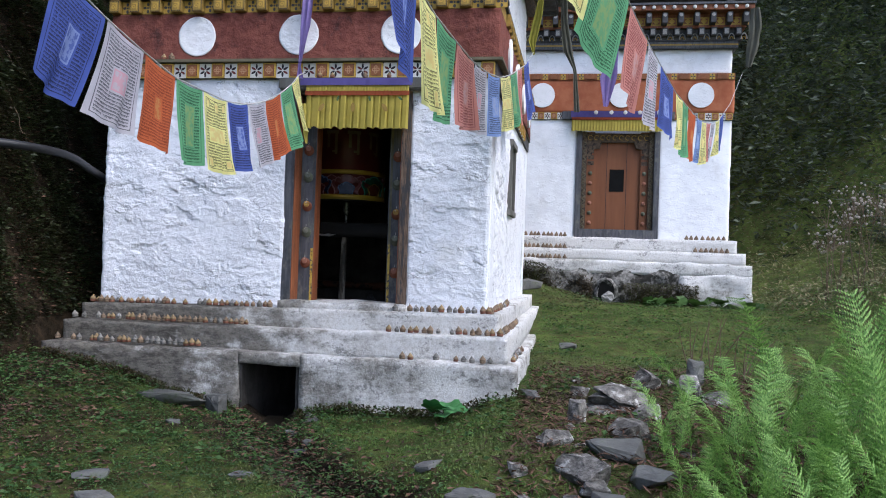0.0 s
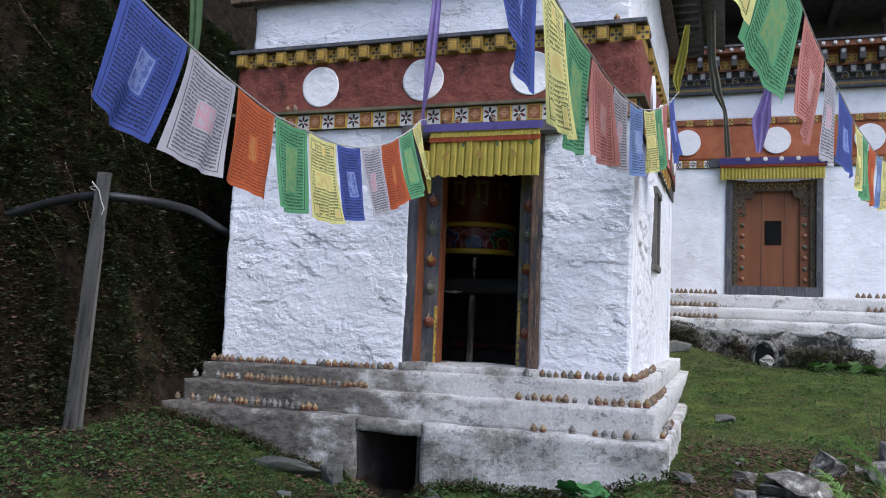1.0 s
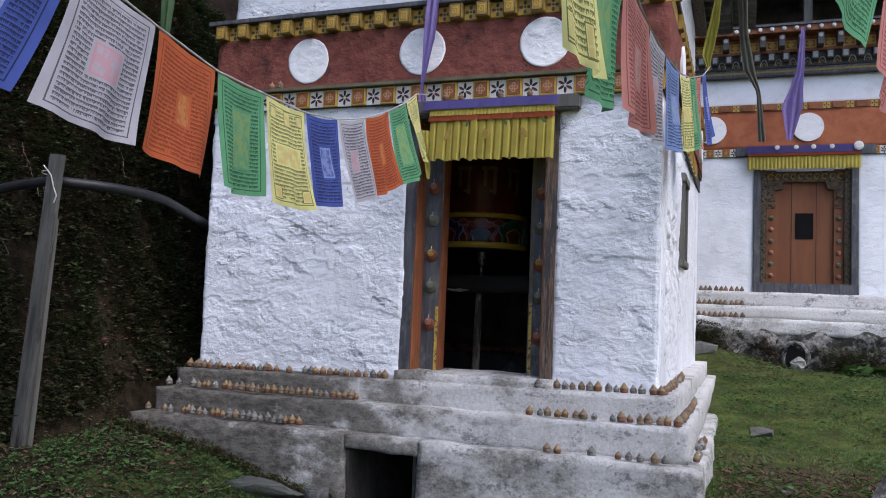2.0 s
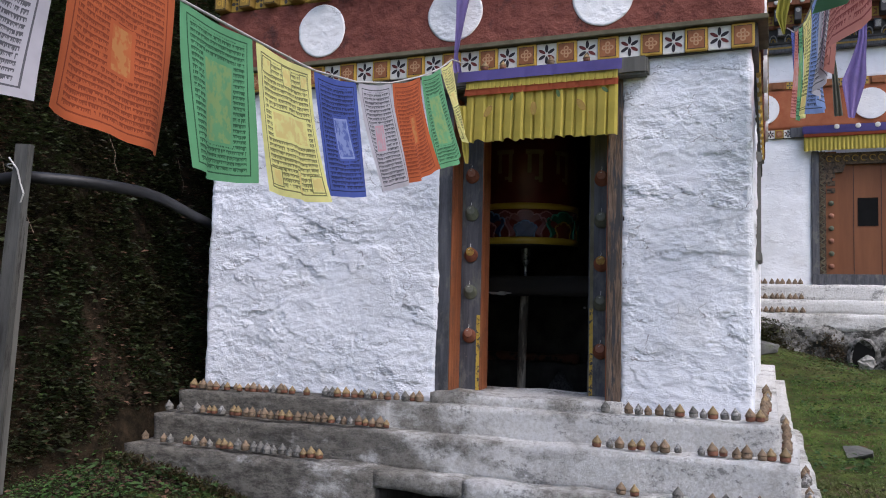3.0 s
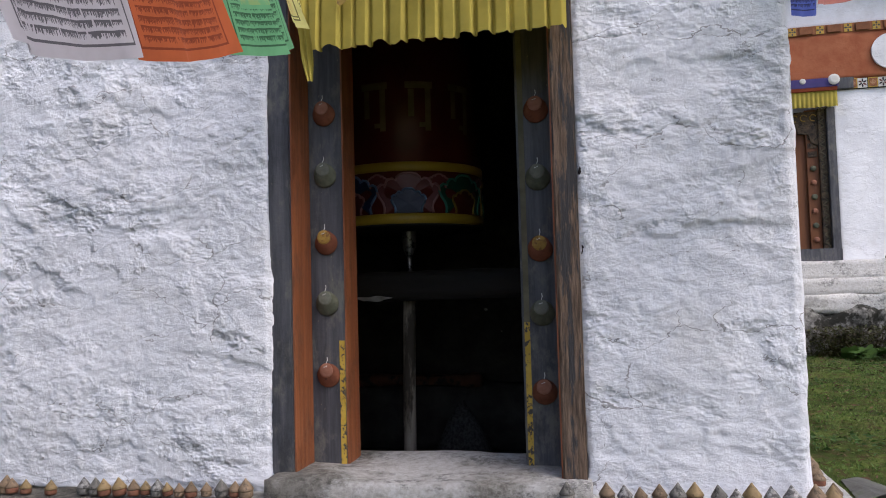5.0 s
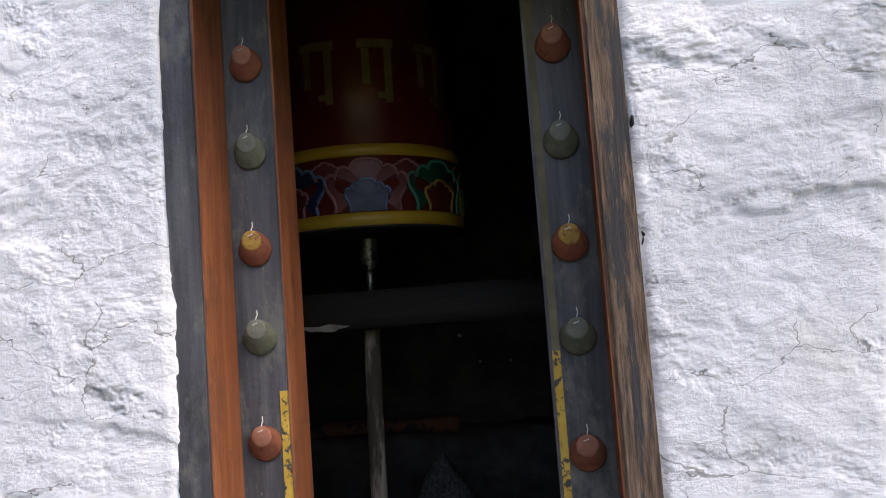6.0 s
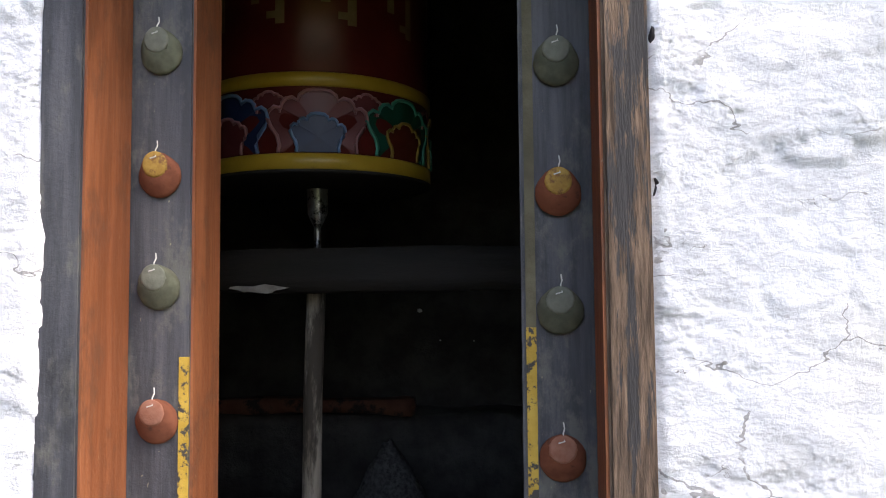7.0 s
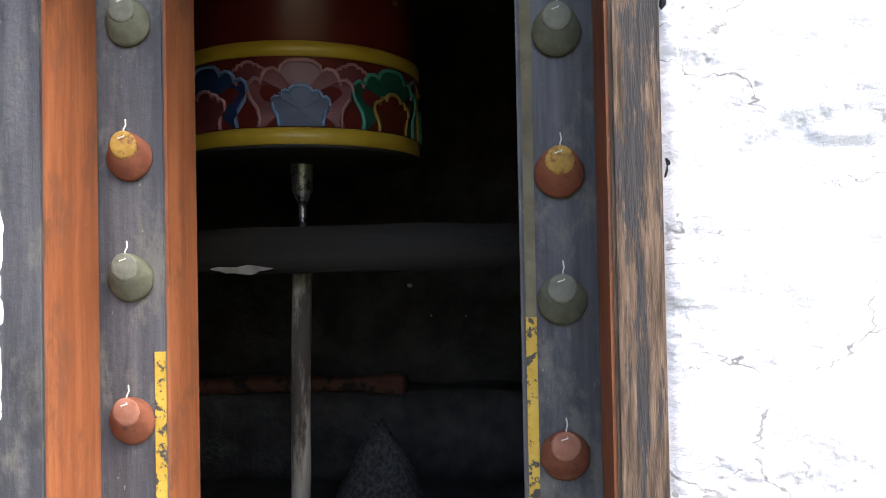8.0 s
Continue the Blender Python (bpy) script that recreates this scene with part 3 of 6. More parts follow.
def stream():
    bm = bmesh.new()
    pts = [Vector((x, y, 0)) for x, y in BED]
    line = []
    for a, b in zip(pts, pts[1:]):
        line += [a.lerp(b, s / 8) for s in range(8)]
    rows = []
    for i, p in enumerate(line):
        w = 0.075 + 0.035 * math.sin(i * 0.9)
        way = (line[min(i + 1, len(line) - 1)] - line[max(i - 1, 0)]).normalized()
        side = Vector((way.y, -way.x, 0))
        z = float(height(p.x, p.y)) + 0.026
        rows.append([bm.verts.new((p + side * w * s) + Vector((0, 0, z))) for s in (-1, -0.4, 0.4, 1)])
    for a, b in zip(rows, rows[1:]):
        for i in range(3):
            bm.faces.new((a[i], a[i + 1], b[i + 1], b[i])).smooth = True
    tagged(finish("water", bm, WATER), "thin dark trickle of water over muddy ground", "stream", kind="structure")


stream()


# ---- the near house ----
HX0, HX1, HY, HB = -4.62, -0.90, 6.86, 11.6
house = thing("prayer_wheel_house", "small whitewashed stone shrine house with a red painted band", "house")


def near_walls():
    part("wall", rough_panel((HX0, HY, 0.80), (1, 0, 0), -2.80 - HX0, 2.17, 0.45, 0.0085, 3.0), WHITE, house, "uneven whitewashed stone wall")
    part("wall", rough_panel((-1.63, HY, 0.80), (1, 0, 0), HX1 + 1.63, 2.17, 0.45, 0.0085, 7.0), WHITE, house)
    part("wall", rough_panel((-2.80, HY + 0.02, 2.875), (1, 0, 0), 1.17, 0.07, 0.43, 0.03, 9.0), WHITE, house)
    # the side with its slit window
    y0, y1, w0, w1 = HY + 0.45, HB, 8.85, 9.35
    part("wall", rough_panel((HX1 - 0.015, y0, 0.80), (0, 1, 0), w0 - y0, 2.86, 0.45, 0.018, 11.0, course=3.0), WHITE, house)
    part("wall", rough_panel((HX1 - 0.015, w1, 0.80), (0, 1, 0), y1 - w1, 2.86, 0.45, 0.05, 12.0, course=1.5), WHITE, house)
    part("wall", rough_panel((HX1 - 0.015, w0, 0.80), (0, 1, 0), w1 - w0, 1.08, 0.45, 0.04, 13.0, course=1.5), WHITE, house)
    part("wall", rough_panel((HX1 - 0.015, w0, 2.62), (0, 1, 0), w1 - w0, 1.04, 0.45, 0.04, 14.0, course=1.5), WHITE, house)
    part("wall", rough_panel((HX0 + 0.015, y1, 0.80), (0, -1, 0), y1 - y0, 2.86, 0.45, 0.08, 15.0), WHITE, house)
    part("wall", rough_panel((HX1 - 0.01, y1 + 0.02, 0.80), (-1, 0, 0), HX1 - HX0 - 0.02, 2.95, 0.4, 0.12, 16.0), WHITE, house)
    # a black sheet stands in for the unlit room behind the slit
    win = part("window", box(HX1 - 0.30, HX1 - 0.24, 8.85, 9.35, 1.88, 2.62), INK, house, "dark slit window with a timber frame")
    for b in (box(HX1 - 0.16, HX1 + 0.02, 8.84, 8.91, 1.86, 2.64, 0.008), box(HX1 - 0.16, HX1 + 0.02, 9.29, 9.36, 1.86, 2.64, 0.008),
              box(HX1 - 0.17, HX1 + 0.03, 8.80, 9.40, 2.60, 2.68, 0.008), box(HX1 - 0.17, HX1 + 0.03, 8.80, 9.40, 1.82, 1.89, 0.008)):
        part("window_frame", b, GREYWOOD, win)
    # upper wall over the cornice
    part("upper_wall", rough_panel((HX0 + 0.12, HY + 0.06, 3.67), (1, 0, 0), HX1 - HX0 - 0.18, 0.50, 0.4, 0.03, 21.0), WHITE, house)
    part("upper_wall", rough_panel((HX1 - 0.06, HY + 0.46, 3.67), (0, 1, 0), HB - HY - 0.5, 1.25, 0.4, 0.05, 22.0), WHITE, house)
    part("upper_wall", rough_panel((HX0 + 0.06, HB, 3.67), (0, -1, 0), HB - HY - 0.5, 1.25, 0.4, 0.1, 23.0), WHITE, house)
    # interior: closed, in dark stone and timber
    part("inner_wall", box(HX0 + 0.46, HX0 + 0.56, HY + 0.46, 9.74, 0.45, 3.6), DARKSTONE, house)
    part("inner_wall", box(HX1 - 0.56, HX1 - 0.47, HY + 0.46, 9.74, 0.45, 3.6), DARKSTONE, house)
    part("inner_wall", rough_panel((HX0 + 0.5, 9.75, 0.45), (1, 0, 0), HX1 - HX0 - 1.0, 3.15, 0.3, 0.06, 31.0, course=2.5), DARKSTONE, house, "dark bare stone wall")
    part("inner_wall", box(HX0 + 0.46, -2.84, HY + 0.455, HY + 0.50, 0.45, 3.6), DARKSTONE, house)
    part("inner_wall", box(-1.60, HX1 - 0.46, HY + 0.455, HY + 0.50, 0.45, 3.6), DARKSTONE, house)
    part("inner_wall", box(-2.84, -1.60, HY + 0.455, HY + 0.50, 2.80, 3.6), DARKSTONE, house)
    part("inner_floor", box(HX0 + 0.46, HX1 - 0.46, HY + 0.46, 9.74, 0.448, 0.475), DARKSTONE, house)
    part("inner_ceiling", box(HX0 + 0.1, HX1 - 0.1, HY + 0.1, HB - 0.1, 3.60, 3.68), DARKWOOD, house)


near_walls()


def band(z0, z1, proud, material, name, label="", back=0.5):
    """A band that runs round the front and the two sides."""
    b = box(HX0 + 0.09 - proud, HX1 + proud, HY - proud, HY + back, z0, z1, 0.004)
    box(HX1 - 0.3, HX1 + 0.35 * proud, HY + back, HB, z0, z1, 0, b)
    box(HX0 + 0.09 - proud, HX0 + 0.3, HY + back, HB, z0, z1, 0, b)
    return part(name, b, material, house, label)


def near_friezes():
    red = rough_panel((HX0 + 0.04, HY - 0.05, 3.08), (1, 0, 0), HX1 - HX0 + 0.01, 0.44, 0.5, 0.015, 41.0, course=0.8)
    rough_panel((HX1 + 0.05, HY + 0.45, 3.08), (0, 1, 0), HB - HY - 0.45, 0.44, 0.4, 0.05, 42.0, red)
    rough_panel((HX0 + 0.04, HB, 3.08), (0, -1, 0), HB - HY - 0.45, 0.44, 0.4, 0.1, 43.0, red)
    redband = part("red_band", red, RED, house, "flaking red ochre band")
    for cx, cz in ((-3.70, 3.305), (-2.70, 3.31), (-1.742, 3.31)):
        bm = bmesh.new()
        n, rings, last = 44, 12, None
        for j in range(rings + 2):
            rad = 0.187 * min(j, rings) / rings
            row = []
            for i in range(n):
                a = 6.2832 * i / n
                rr = rad * (1 + 0.025 * noise.noise(Vector((cx * 5 + math.cos(a) * 2, math.sin(a) * 2, 0))))
                p = Vector((cx + rr * math.cos(a), HY - 0.05, cz + rr * math.sin(a)))
                row.append(bm.verts.new((p.x, p.y - swell(p, 41.0, 0.8) - (0.005 if j <= rings else -0.01), p.z)))
            if last:
                for i in range(n):
                    bm.faces.new((last[i], row[i], row[(i + 1) % n], last[(i + 1) % n])).smooth = j <= rings
            last = row
        bmesh.ops.remove_doubles(bm, verts=bm.verts, dist=0.0004)
        bmesh.ops.recalc_face_normals(bm, faces=bm.faces)
        part("disc", bm, DISC, redband, "round whitewashed sun disc")
    for cy in (7.7, 8.7, 9.7, 10.7):
        bm = bmesh.new()
        bmesh.ops.create_cone(bm, cap_ends=True, segments=32, radius1=0.18, radius2=0.18, depth=0.03, matrix=pose(HX1 + 0.06, cy, 3.305, 0, 90, 0))
        part("disc", bm, DISC, redband)
    # painted tile course under the red band
    lower = band(2.91, 3.055, 0.03, DARKWOOD, "tile_course", "row of painted square tiles")
    band(3.055, 3.085, 0.085, OLIVE, "trim_strip", "faded olive wooden strip")
    tile_a, tile_b = bmesh.new(), bmesh.new()
    box(-0.062, 0.062, -0.026, 0.0, -0.068, 0.068, 0.004, tile_a)
    box(-0.062, 0.062, -0.012, 0.0, -0.068, 0.068, 0.003, tile_b)
    ma, mb = tile_mesh(tile_a, True), tile_mesh(tile_b, False)
    x, k = HX0 + 0.13, 0
    while x < HX1:
        ob = new("tile", ma if k % 2 == 0 else mb)
        ob.parent, ob.location = lower, (x, HY - 0.031, 2.982)
        x, k = x + 0.1265, k + 1
    y, k = HY + 0.57, 0
    while y < 10.5:
        ob = new("tile", ma if k % 2 == 0 else mb)
        ob.parent, ob.matrix_local = lower, pose(HX1 + 0.0115, y, 2.982, 0, 0, 90)
        y, k = y + 0.1265, k + 1
    # cornice of jutting painted blocks
    upper = band(3.515, 3.648, 0.045, GOLD_DARK, "cornice", "cornice of jutting painted wooden blocks")
    part("cornice_board", box(HX0 - 0.02, HX1 + 0.09, HY - 0.12, HY + 0.3, 3.648, 3.684, 0.004), SLATE, house, "dark slate-painted board")
    part("cornice_board", box(HX1 - 0.3, HX1 + 0.07, HY + 0.3, HB, 3.650, 3.688), SLATE, house)
    blk = bmesh.new()
    box(-0.052, 0.052, -0.065, 0.0, -0.058, 0.060, 0.004, blk)
    mblk = cornice_mesh(blk)
    rec = flower_mesh()
    x = HX0 + 0.10
    while x < HX1 + 0.05:
        ob = new("block", mblk)
        ob.parent, ob.location = upper, (x, HY - 0.046, 3.582)
        ob = new("flower_panel", rec)
        ob.parent, ob.location = upper, (x + 0.105, HY - 0.047, 3.580)
        x += 0.21
    y = HY + 0.57
    while y < HB - 0.1:
        ob = new("block", mblk)
        ob.parent, ob.matrix_local = upper, pose(HX1 + 0.0165, y, 3.582, 0, 0, 90)
        y += 0.21


def plate(bm, cx, cz, w, h, y, slot, turn=0.0, sides=0):
    """A thin painted piece on a front."""
    if sides:
        pts = [(w / 2 * math.cos(6.2832 * i / sides), h / 2 * math.sin(6.2832 * i / sides)) for i in range(sides)]
    else:
        pts = [(-w / 2, -h / 2), (w / 2, -h / 2), (w / 2, h / 2), (-w / 2, h / 2)]
    c, s = math.cos(turn), math.sin(turn)
    f = bm.faces.new([bm.verts.new((cx + a * c - b * s, y, cz + a * s + b * c)) for a, b in pts])
    f.material_index = slot
    f.normal_update()
    if f.normal.y > 0:
        f.normal_flip()


def tile_mesh(bm, rust):
    if rust:
        for f in bm.faces:
            f.material_index = 1
        plate(bm, 0, 0, 0.098, 0.110, -0.0275, 3)
        plate(bm, 0, 0, 0.092, 0.104, -0.0290, 0)
        for a in range(4):
            plate(bm, 0.020 * math.cos(1.571 * a), 0.022 * math.sin(1.571 * a), 0.032, 0.032, -0.0305, 2, 0, 10)
            plate(bm, 0.020 * math.cos(1.571 * a), 0.022 * math.sin(1.571 * a), 0.016, 0.016, -0.0320, 0, 0, 8)
        mats = [TILE, GOLD, BUFF, INK]
    else:
        for a in range(6):
            t = 1.0472 * a + 0.5236
            plate(bm, 0.033 * math.cos(t), 0.036 * math.sin(t), 0.050, 0.021, -0.0145 - 0.0004 * (a % 2), 2 if a % 3 == 2 else 1, t, 10)
        mats = [TILE_WHITE, INK, MAROON]
        plate(bm, 0, 0, 0.020, 0.020, -0.0165, 0, 0, 8)
    me = bpy.data.meshes.new("tile")
    bm.to_mesh(me)
    bm.free()
    for m in mats:
        me.materials.append(m)
    return me


def cornice_mesh(bm):
    """A gilt block with a painted letter-like scroll inside a dark line."""
    plate(bm, 0, 0, 0.090, 0.104, -0.0665, 1)
    plate(bm, 0, 0, 0.080, 0.094, -0.0675, 0)
    plate(bm, 0.002, 0.026, 0.052, 0.010, -0.0685, 2)
    plate(bm, 0.022, -0.004, 0.011, 0.060, -0.0685, 2)
    plate(bm, -0.008, -0.004, 0.036, 0.036, -0.0685, 2, 0, 12)
    plate(bm, -0.006, -0.004, 0.018, 0.018, -0.0695, 0, 0, 10)
    me = bpy.data.meshes.new("block")
    bm.to_mesh(me)
    bm.free()
    for m in (GOLD_DARK, INK, GOLD):
        me.materials.append(m)
    return me


def flower_mesh():
    bm = box(-0.05, 0.05, -0.006, 0.0, -0.055, 0.055)
    for a in range(4):
        t = 1.571 * a
        plate(bm, 0.030 * math.cos(t), 0.034 * math.sin(t), 0.034, 0.026, -0.008, 1, t, 8)
    plate(bm, 0, 0, 0.02, 0.02, -0.008, 1, 0, 8)
    me = bpy.data.meshes.new("flower_panel")
    bm.to_mesh(me)
    bm.free()
    for m in (GOLD, DARKWOOD):
        me.materials.append(m)
    return me


near_friezes()


def near_roof():
    bm = bmesh.new()
    part("loft_wall", box(HX0 + 0.06, HX1 - 0.06, HY + 0.10, HY + 0.3, 4.16, 5.12), DARKWOOD, house)
    part("roof_board", box(HX0 - 0.75, HX1 + 0.36, HY - 0.25, HB + 0.6, 5.12, 5.18), DARKWOOD, house, "dark timber roof boards with a deep overhang")
    part("eave_beam", box(HX0 - 0.10, HX1 + 0.02, HY - 0.06, HY + 0.04, 4.165, 4.26, 0.01), BARE, house)
    part("eave_beam", box(HX1 - 0.06, HX1 + 0.06, HY + 0.04, HB, 4.90, 5.04, 0.01), BARE, house)
    y = HY - 0.2
    while y < HB + 0.5:
        part("rafter", box(HX1 - 0.06, HX1 + 0.34, y, y + 0.08, 5.04, 5.12, 0.006), DARKWOOD, house)
        y += 0.24
    x = HX0 - 0.6
    while x < HX1 + 0.25:
        part("rafter", box(x, x + 0.08, HY - 0.22, HY + 0.1, 5.02, 5.12, 0.006), DARKWOOD, house)
        x += 0.24
    xm = (HX0 + HX1) / 2
    for s in (-1, 1):
        v = [bm.verts.new(p) for p in ((xm, HY - 0.3, 6.1), (xm, HB + 0.8, 6.1), (xm + s * 2.5, HB + 0.8, 5.22), (xm + s * 2.5, HY - 0.3, 5.22))]
        w = [bm.verts.new(q.co + Vector((0, 0, 0.06))) for q in v]
        bm.faces.new(v)
        bm.faces.new(w)
        for i in range(4):
            bm.faces.new((v[i], v[(i + 1) % 4], w[(i + 1) % 4], w[i]))
    bmesh.ops.recalc_face_normals(bm, faces=bm.faces)
    part("roof", bm, GREYWOOD, house, "low pitched shingle roof")


near_roof()


LEAN = 0.014


def ledge(name, x0, x1, y0, y1, z0, z1, seed, wave, label="", sink=0.0):
    """A ledge along the front and both sides of the house; the front one sinks towards -x."""
    front = worn_box(x0, x1, y0, HY + 0.45, z0, z1, 0.035, wave, seed)
    for v in front.verts:
        v.co.z += sink * (v.co.x - HX1)
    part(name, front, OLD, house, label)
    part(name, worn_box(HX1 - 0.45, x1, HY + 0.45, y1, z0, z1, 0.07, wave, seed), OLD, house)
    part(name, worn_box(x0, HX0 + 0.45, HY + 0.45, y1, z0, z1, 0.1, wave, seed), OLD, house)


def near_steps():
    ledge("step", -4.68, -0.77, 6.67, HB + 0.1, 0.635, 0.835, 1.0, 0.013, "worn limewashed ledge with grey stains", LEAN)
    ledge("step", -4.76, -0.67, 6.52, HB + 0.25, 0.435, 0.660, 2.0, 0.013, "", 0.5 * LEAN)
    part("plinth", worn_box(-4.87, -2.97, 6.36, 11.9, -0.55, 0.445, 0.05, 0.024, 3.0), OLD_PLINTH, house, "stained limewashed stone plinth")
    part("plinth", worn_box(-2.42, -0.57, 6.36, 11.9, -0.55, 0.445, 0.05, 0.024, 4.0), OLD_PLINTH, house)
    part("plinth", worn_box(-2.99, -2.40, 6.362, 11.9, 0.335, 0.443, 0.04, 0.024, 3.0), OLD_PLINTH, house)
    # the channel is lined with the same dark stone as the inner walls
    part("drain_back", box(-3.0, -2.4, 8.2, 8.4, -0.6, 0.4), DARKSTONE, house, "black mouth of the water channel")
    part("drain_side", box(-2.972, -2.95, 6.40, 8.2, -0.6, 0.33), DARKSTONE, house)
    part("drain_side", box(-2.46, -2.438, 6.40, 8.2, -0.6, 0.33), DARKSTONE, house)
    part("door_step", worn_box(-2.79, -1.61, 6.745, 7.33, 0.60, 0.880, 0.035, 0.014, 6.0), OLD, house, "hollowed grey stone doorstep")


near_steps()


def near_door():
    z0, z1 = 0.865, 2.80
    door = part("door_frame", box(-2.80, -1.63, HY + 0.02, HY + 0.40, z1 - 0.02, z1 + 0.10, 0.006), DARKWOOD, house, "stepped timber door frame studded with painted bosses")
    part("outer_jamb", box(-2.81, -2.716, HY + 0.010, HY + 0.19, z0, z1, 0.006), SLATE, door, "slate-grey painted plank")
    part("outer_jamb", box(-1.708, -1.625, HY - 0.018, HY + 0.19, z0, z1, 0.006), BARE, door, "bare weathered plank with peeling grey paint")
    part("reveal", box(-2.716, -2.710, HY + 0.012, HY + 0.19, z0, z1), BROWN, door, "brown painted inner edge")
    part("reveal", box(-1.714, -1.708, HY - 0.008, HY + 0.19, z0, z1), BROWN, door)
    part("inner_jamb", box(-2.80, -2.574, HY + 0.20, HY + 0.345, z0, z1, 0.004), SLATE, door, "slate-grey plank with bosses")
    part("inner_jamb", box(-1.856, -1.65, HY + 0.20, HY + 0.345, z0, z1, 0.004), SLATE, door)
    part("inner_reveal", box(-2.574, -2.568, HY + 0.202, HY + 0.345, z0, z1), BROWN, door)
    part("inner_reveal", box(-1.862, -1.856, HY + 0.202, HY + 0.345, z0, z1), SLATE, door)
    part("gold_edge", box(-2.598, -2.577, HY + 0.1965, HY + 0.21, z0, 1.36), WORN_YELLOW, door, "worn yellow edging")
    part("gold_edge", box(-1.853, -1.832, HY + 0.1965, HY + 0.21, z0, 1.42), WORN_YELLOW, door)
    part("gold_edge", box(-1.853, -1.832, HY + 0.1975, HY + 0.21, 1.42, z1), OLIVE, door)
    rows = ((2.284, 0), (2.033, 1), (1.759, 2), (1.515, 1), (1.228, 0)), ((2.236, 0), (1.975, 1), (1.702, 2), (1.459, 1), (1.162, 0))
    for x, row in zip((-2.645, -1.783), rows):
        for z, kind in row:
            boss(door, x, z, kind)
    part("lintel", box(-2.86, -1.47, HY - 0.10, HY + 0.10, 2.80, 2.905, 0.012), GREYWOOD, door, "split grey lintel beam")


def boss(door, x, z, kind):
    """A turned wooden knob with a painted cap and a flame."""
    body, cap = ((KNOB_RED, KNOB_CAP), (KNOB_GREEN, KNOB_CAP_GREEN), (KNOB_RED, KNOB_GOLD))[kind]
    y = HY + 0.20
    r = random.Random(round(1000 * (x + z)))

    def stud(profile, n):
        """A squat cone that leans upwards from the plank."""
        bm = lathe(profile, n)
        for v in bm.verts:
            up = 0.95 * max(0.0, v.co.z - 0.008)
            v.co = Vector((x + v.co.x * (1 + 0.03 * r.uniform(-1, 1)), y - v.co.z, z - 0.006 + v.co.y + up))
        bmesh.ops.recalc_face_normals(bm, faces=bm.faces)
        return bm

    knob = part("boss", stud([(0.045, -0.002), (0.0475, 0.003), (0.0475, 0.008), (0.0455, 0.012), (0.037, 0.023), (0.0285, 0.031), (0.012, 0.032)], 22), body, door, "", True)
    part("cap", stud([(0.0295, 0.0292), (0.0270, 0.0332), (0.024, 0.0345), (0.008, 0.035)], 18), cap, knob, "", True)
    top = (x, y - 0.031, z - 0.006 + 0.023 + 0.026)
    part("flame", tube([(top[0] - 0.009, top[1] - 0.004, top[2] - 0.014), (top[0] + 0.004, top[1] - 0.004, top[2] - 0.010), (top[0] + 0.001, top[1], top[2] + 0.004), (top[0] + 0.004, top[1] + 0.004, top[2] + 0.014), (top[0] + 0.002, top[1] + 0.006, top[2] + 0.026)], 0.0015, 5), TILE_WHITE, knob)


KNOB_RED = surface("boss_red_paint", (0.15, 0.048, 0.024), (0.21, 0.072, 0.038), 30, (0.09, 0.035, 0.02), (0.55, 0.7), 40, 0.85, bump=0.3, bump_scale=80, depth=0.003, vary=0.15)
KNOB_GOLD = surface("boss_gold_paint", (0.30, 0.17, 0.035), (0.42, 0.26, 0.06), 60, (0.17, 0.08, 0.03), (0.50, 0.62), 50, 0.7, bump=0.4, bump_scale=90, depth=0.003)
KNOB_CAP = surface("boss_rose_paint", (0.24, 0.10, 0.062), (0.30, 0.14, 0.095), 40, rough=0.8)
KNOB_GREEN = surface("boss_green_paint", (0.085, 0.09, 0.062), (0.125, 0.13, 0.09), 40, rough=0.85, bump_scale=80, depth=0.003, vary=0.15)
KNOB_CAP_GREEN = surface("boss_pale_green_paint", (0.125, 0.13, 0.10), (0.17, 0.175, 0.14), 40, rough=0.8)
near_door()


def plaster_gaps():
    # small black lumps stand in for the unlit gaps beside the plank
    for z, size in ((1.68, 0.022), (1.965, 0.026), (1.93, 0.016)):
        bm = bmesh.new()
        bmesh.ops.create_icosphere(bm, subdivisions=2, radius=size, matrix=Matrix.Translation((-1.612, HY + 0.012, z)) @ Matrix.Diagonal((0.45, 0.5, 1.2, 1)))
        for v in bm.verts:
            v.co += 0.3 * size * noise.noise_vector(v.co * 60)
        part("plaster_gap", bm, INK, house, "dark gap between plank and plaster")


plaster_gaps()


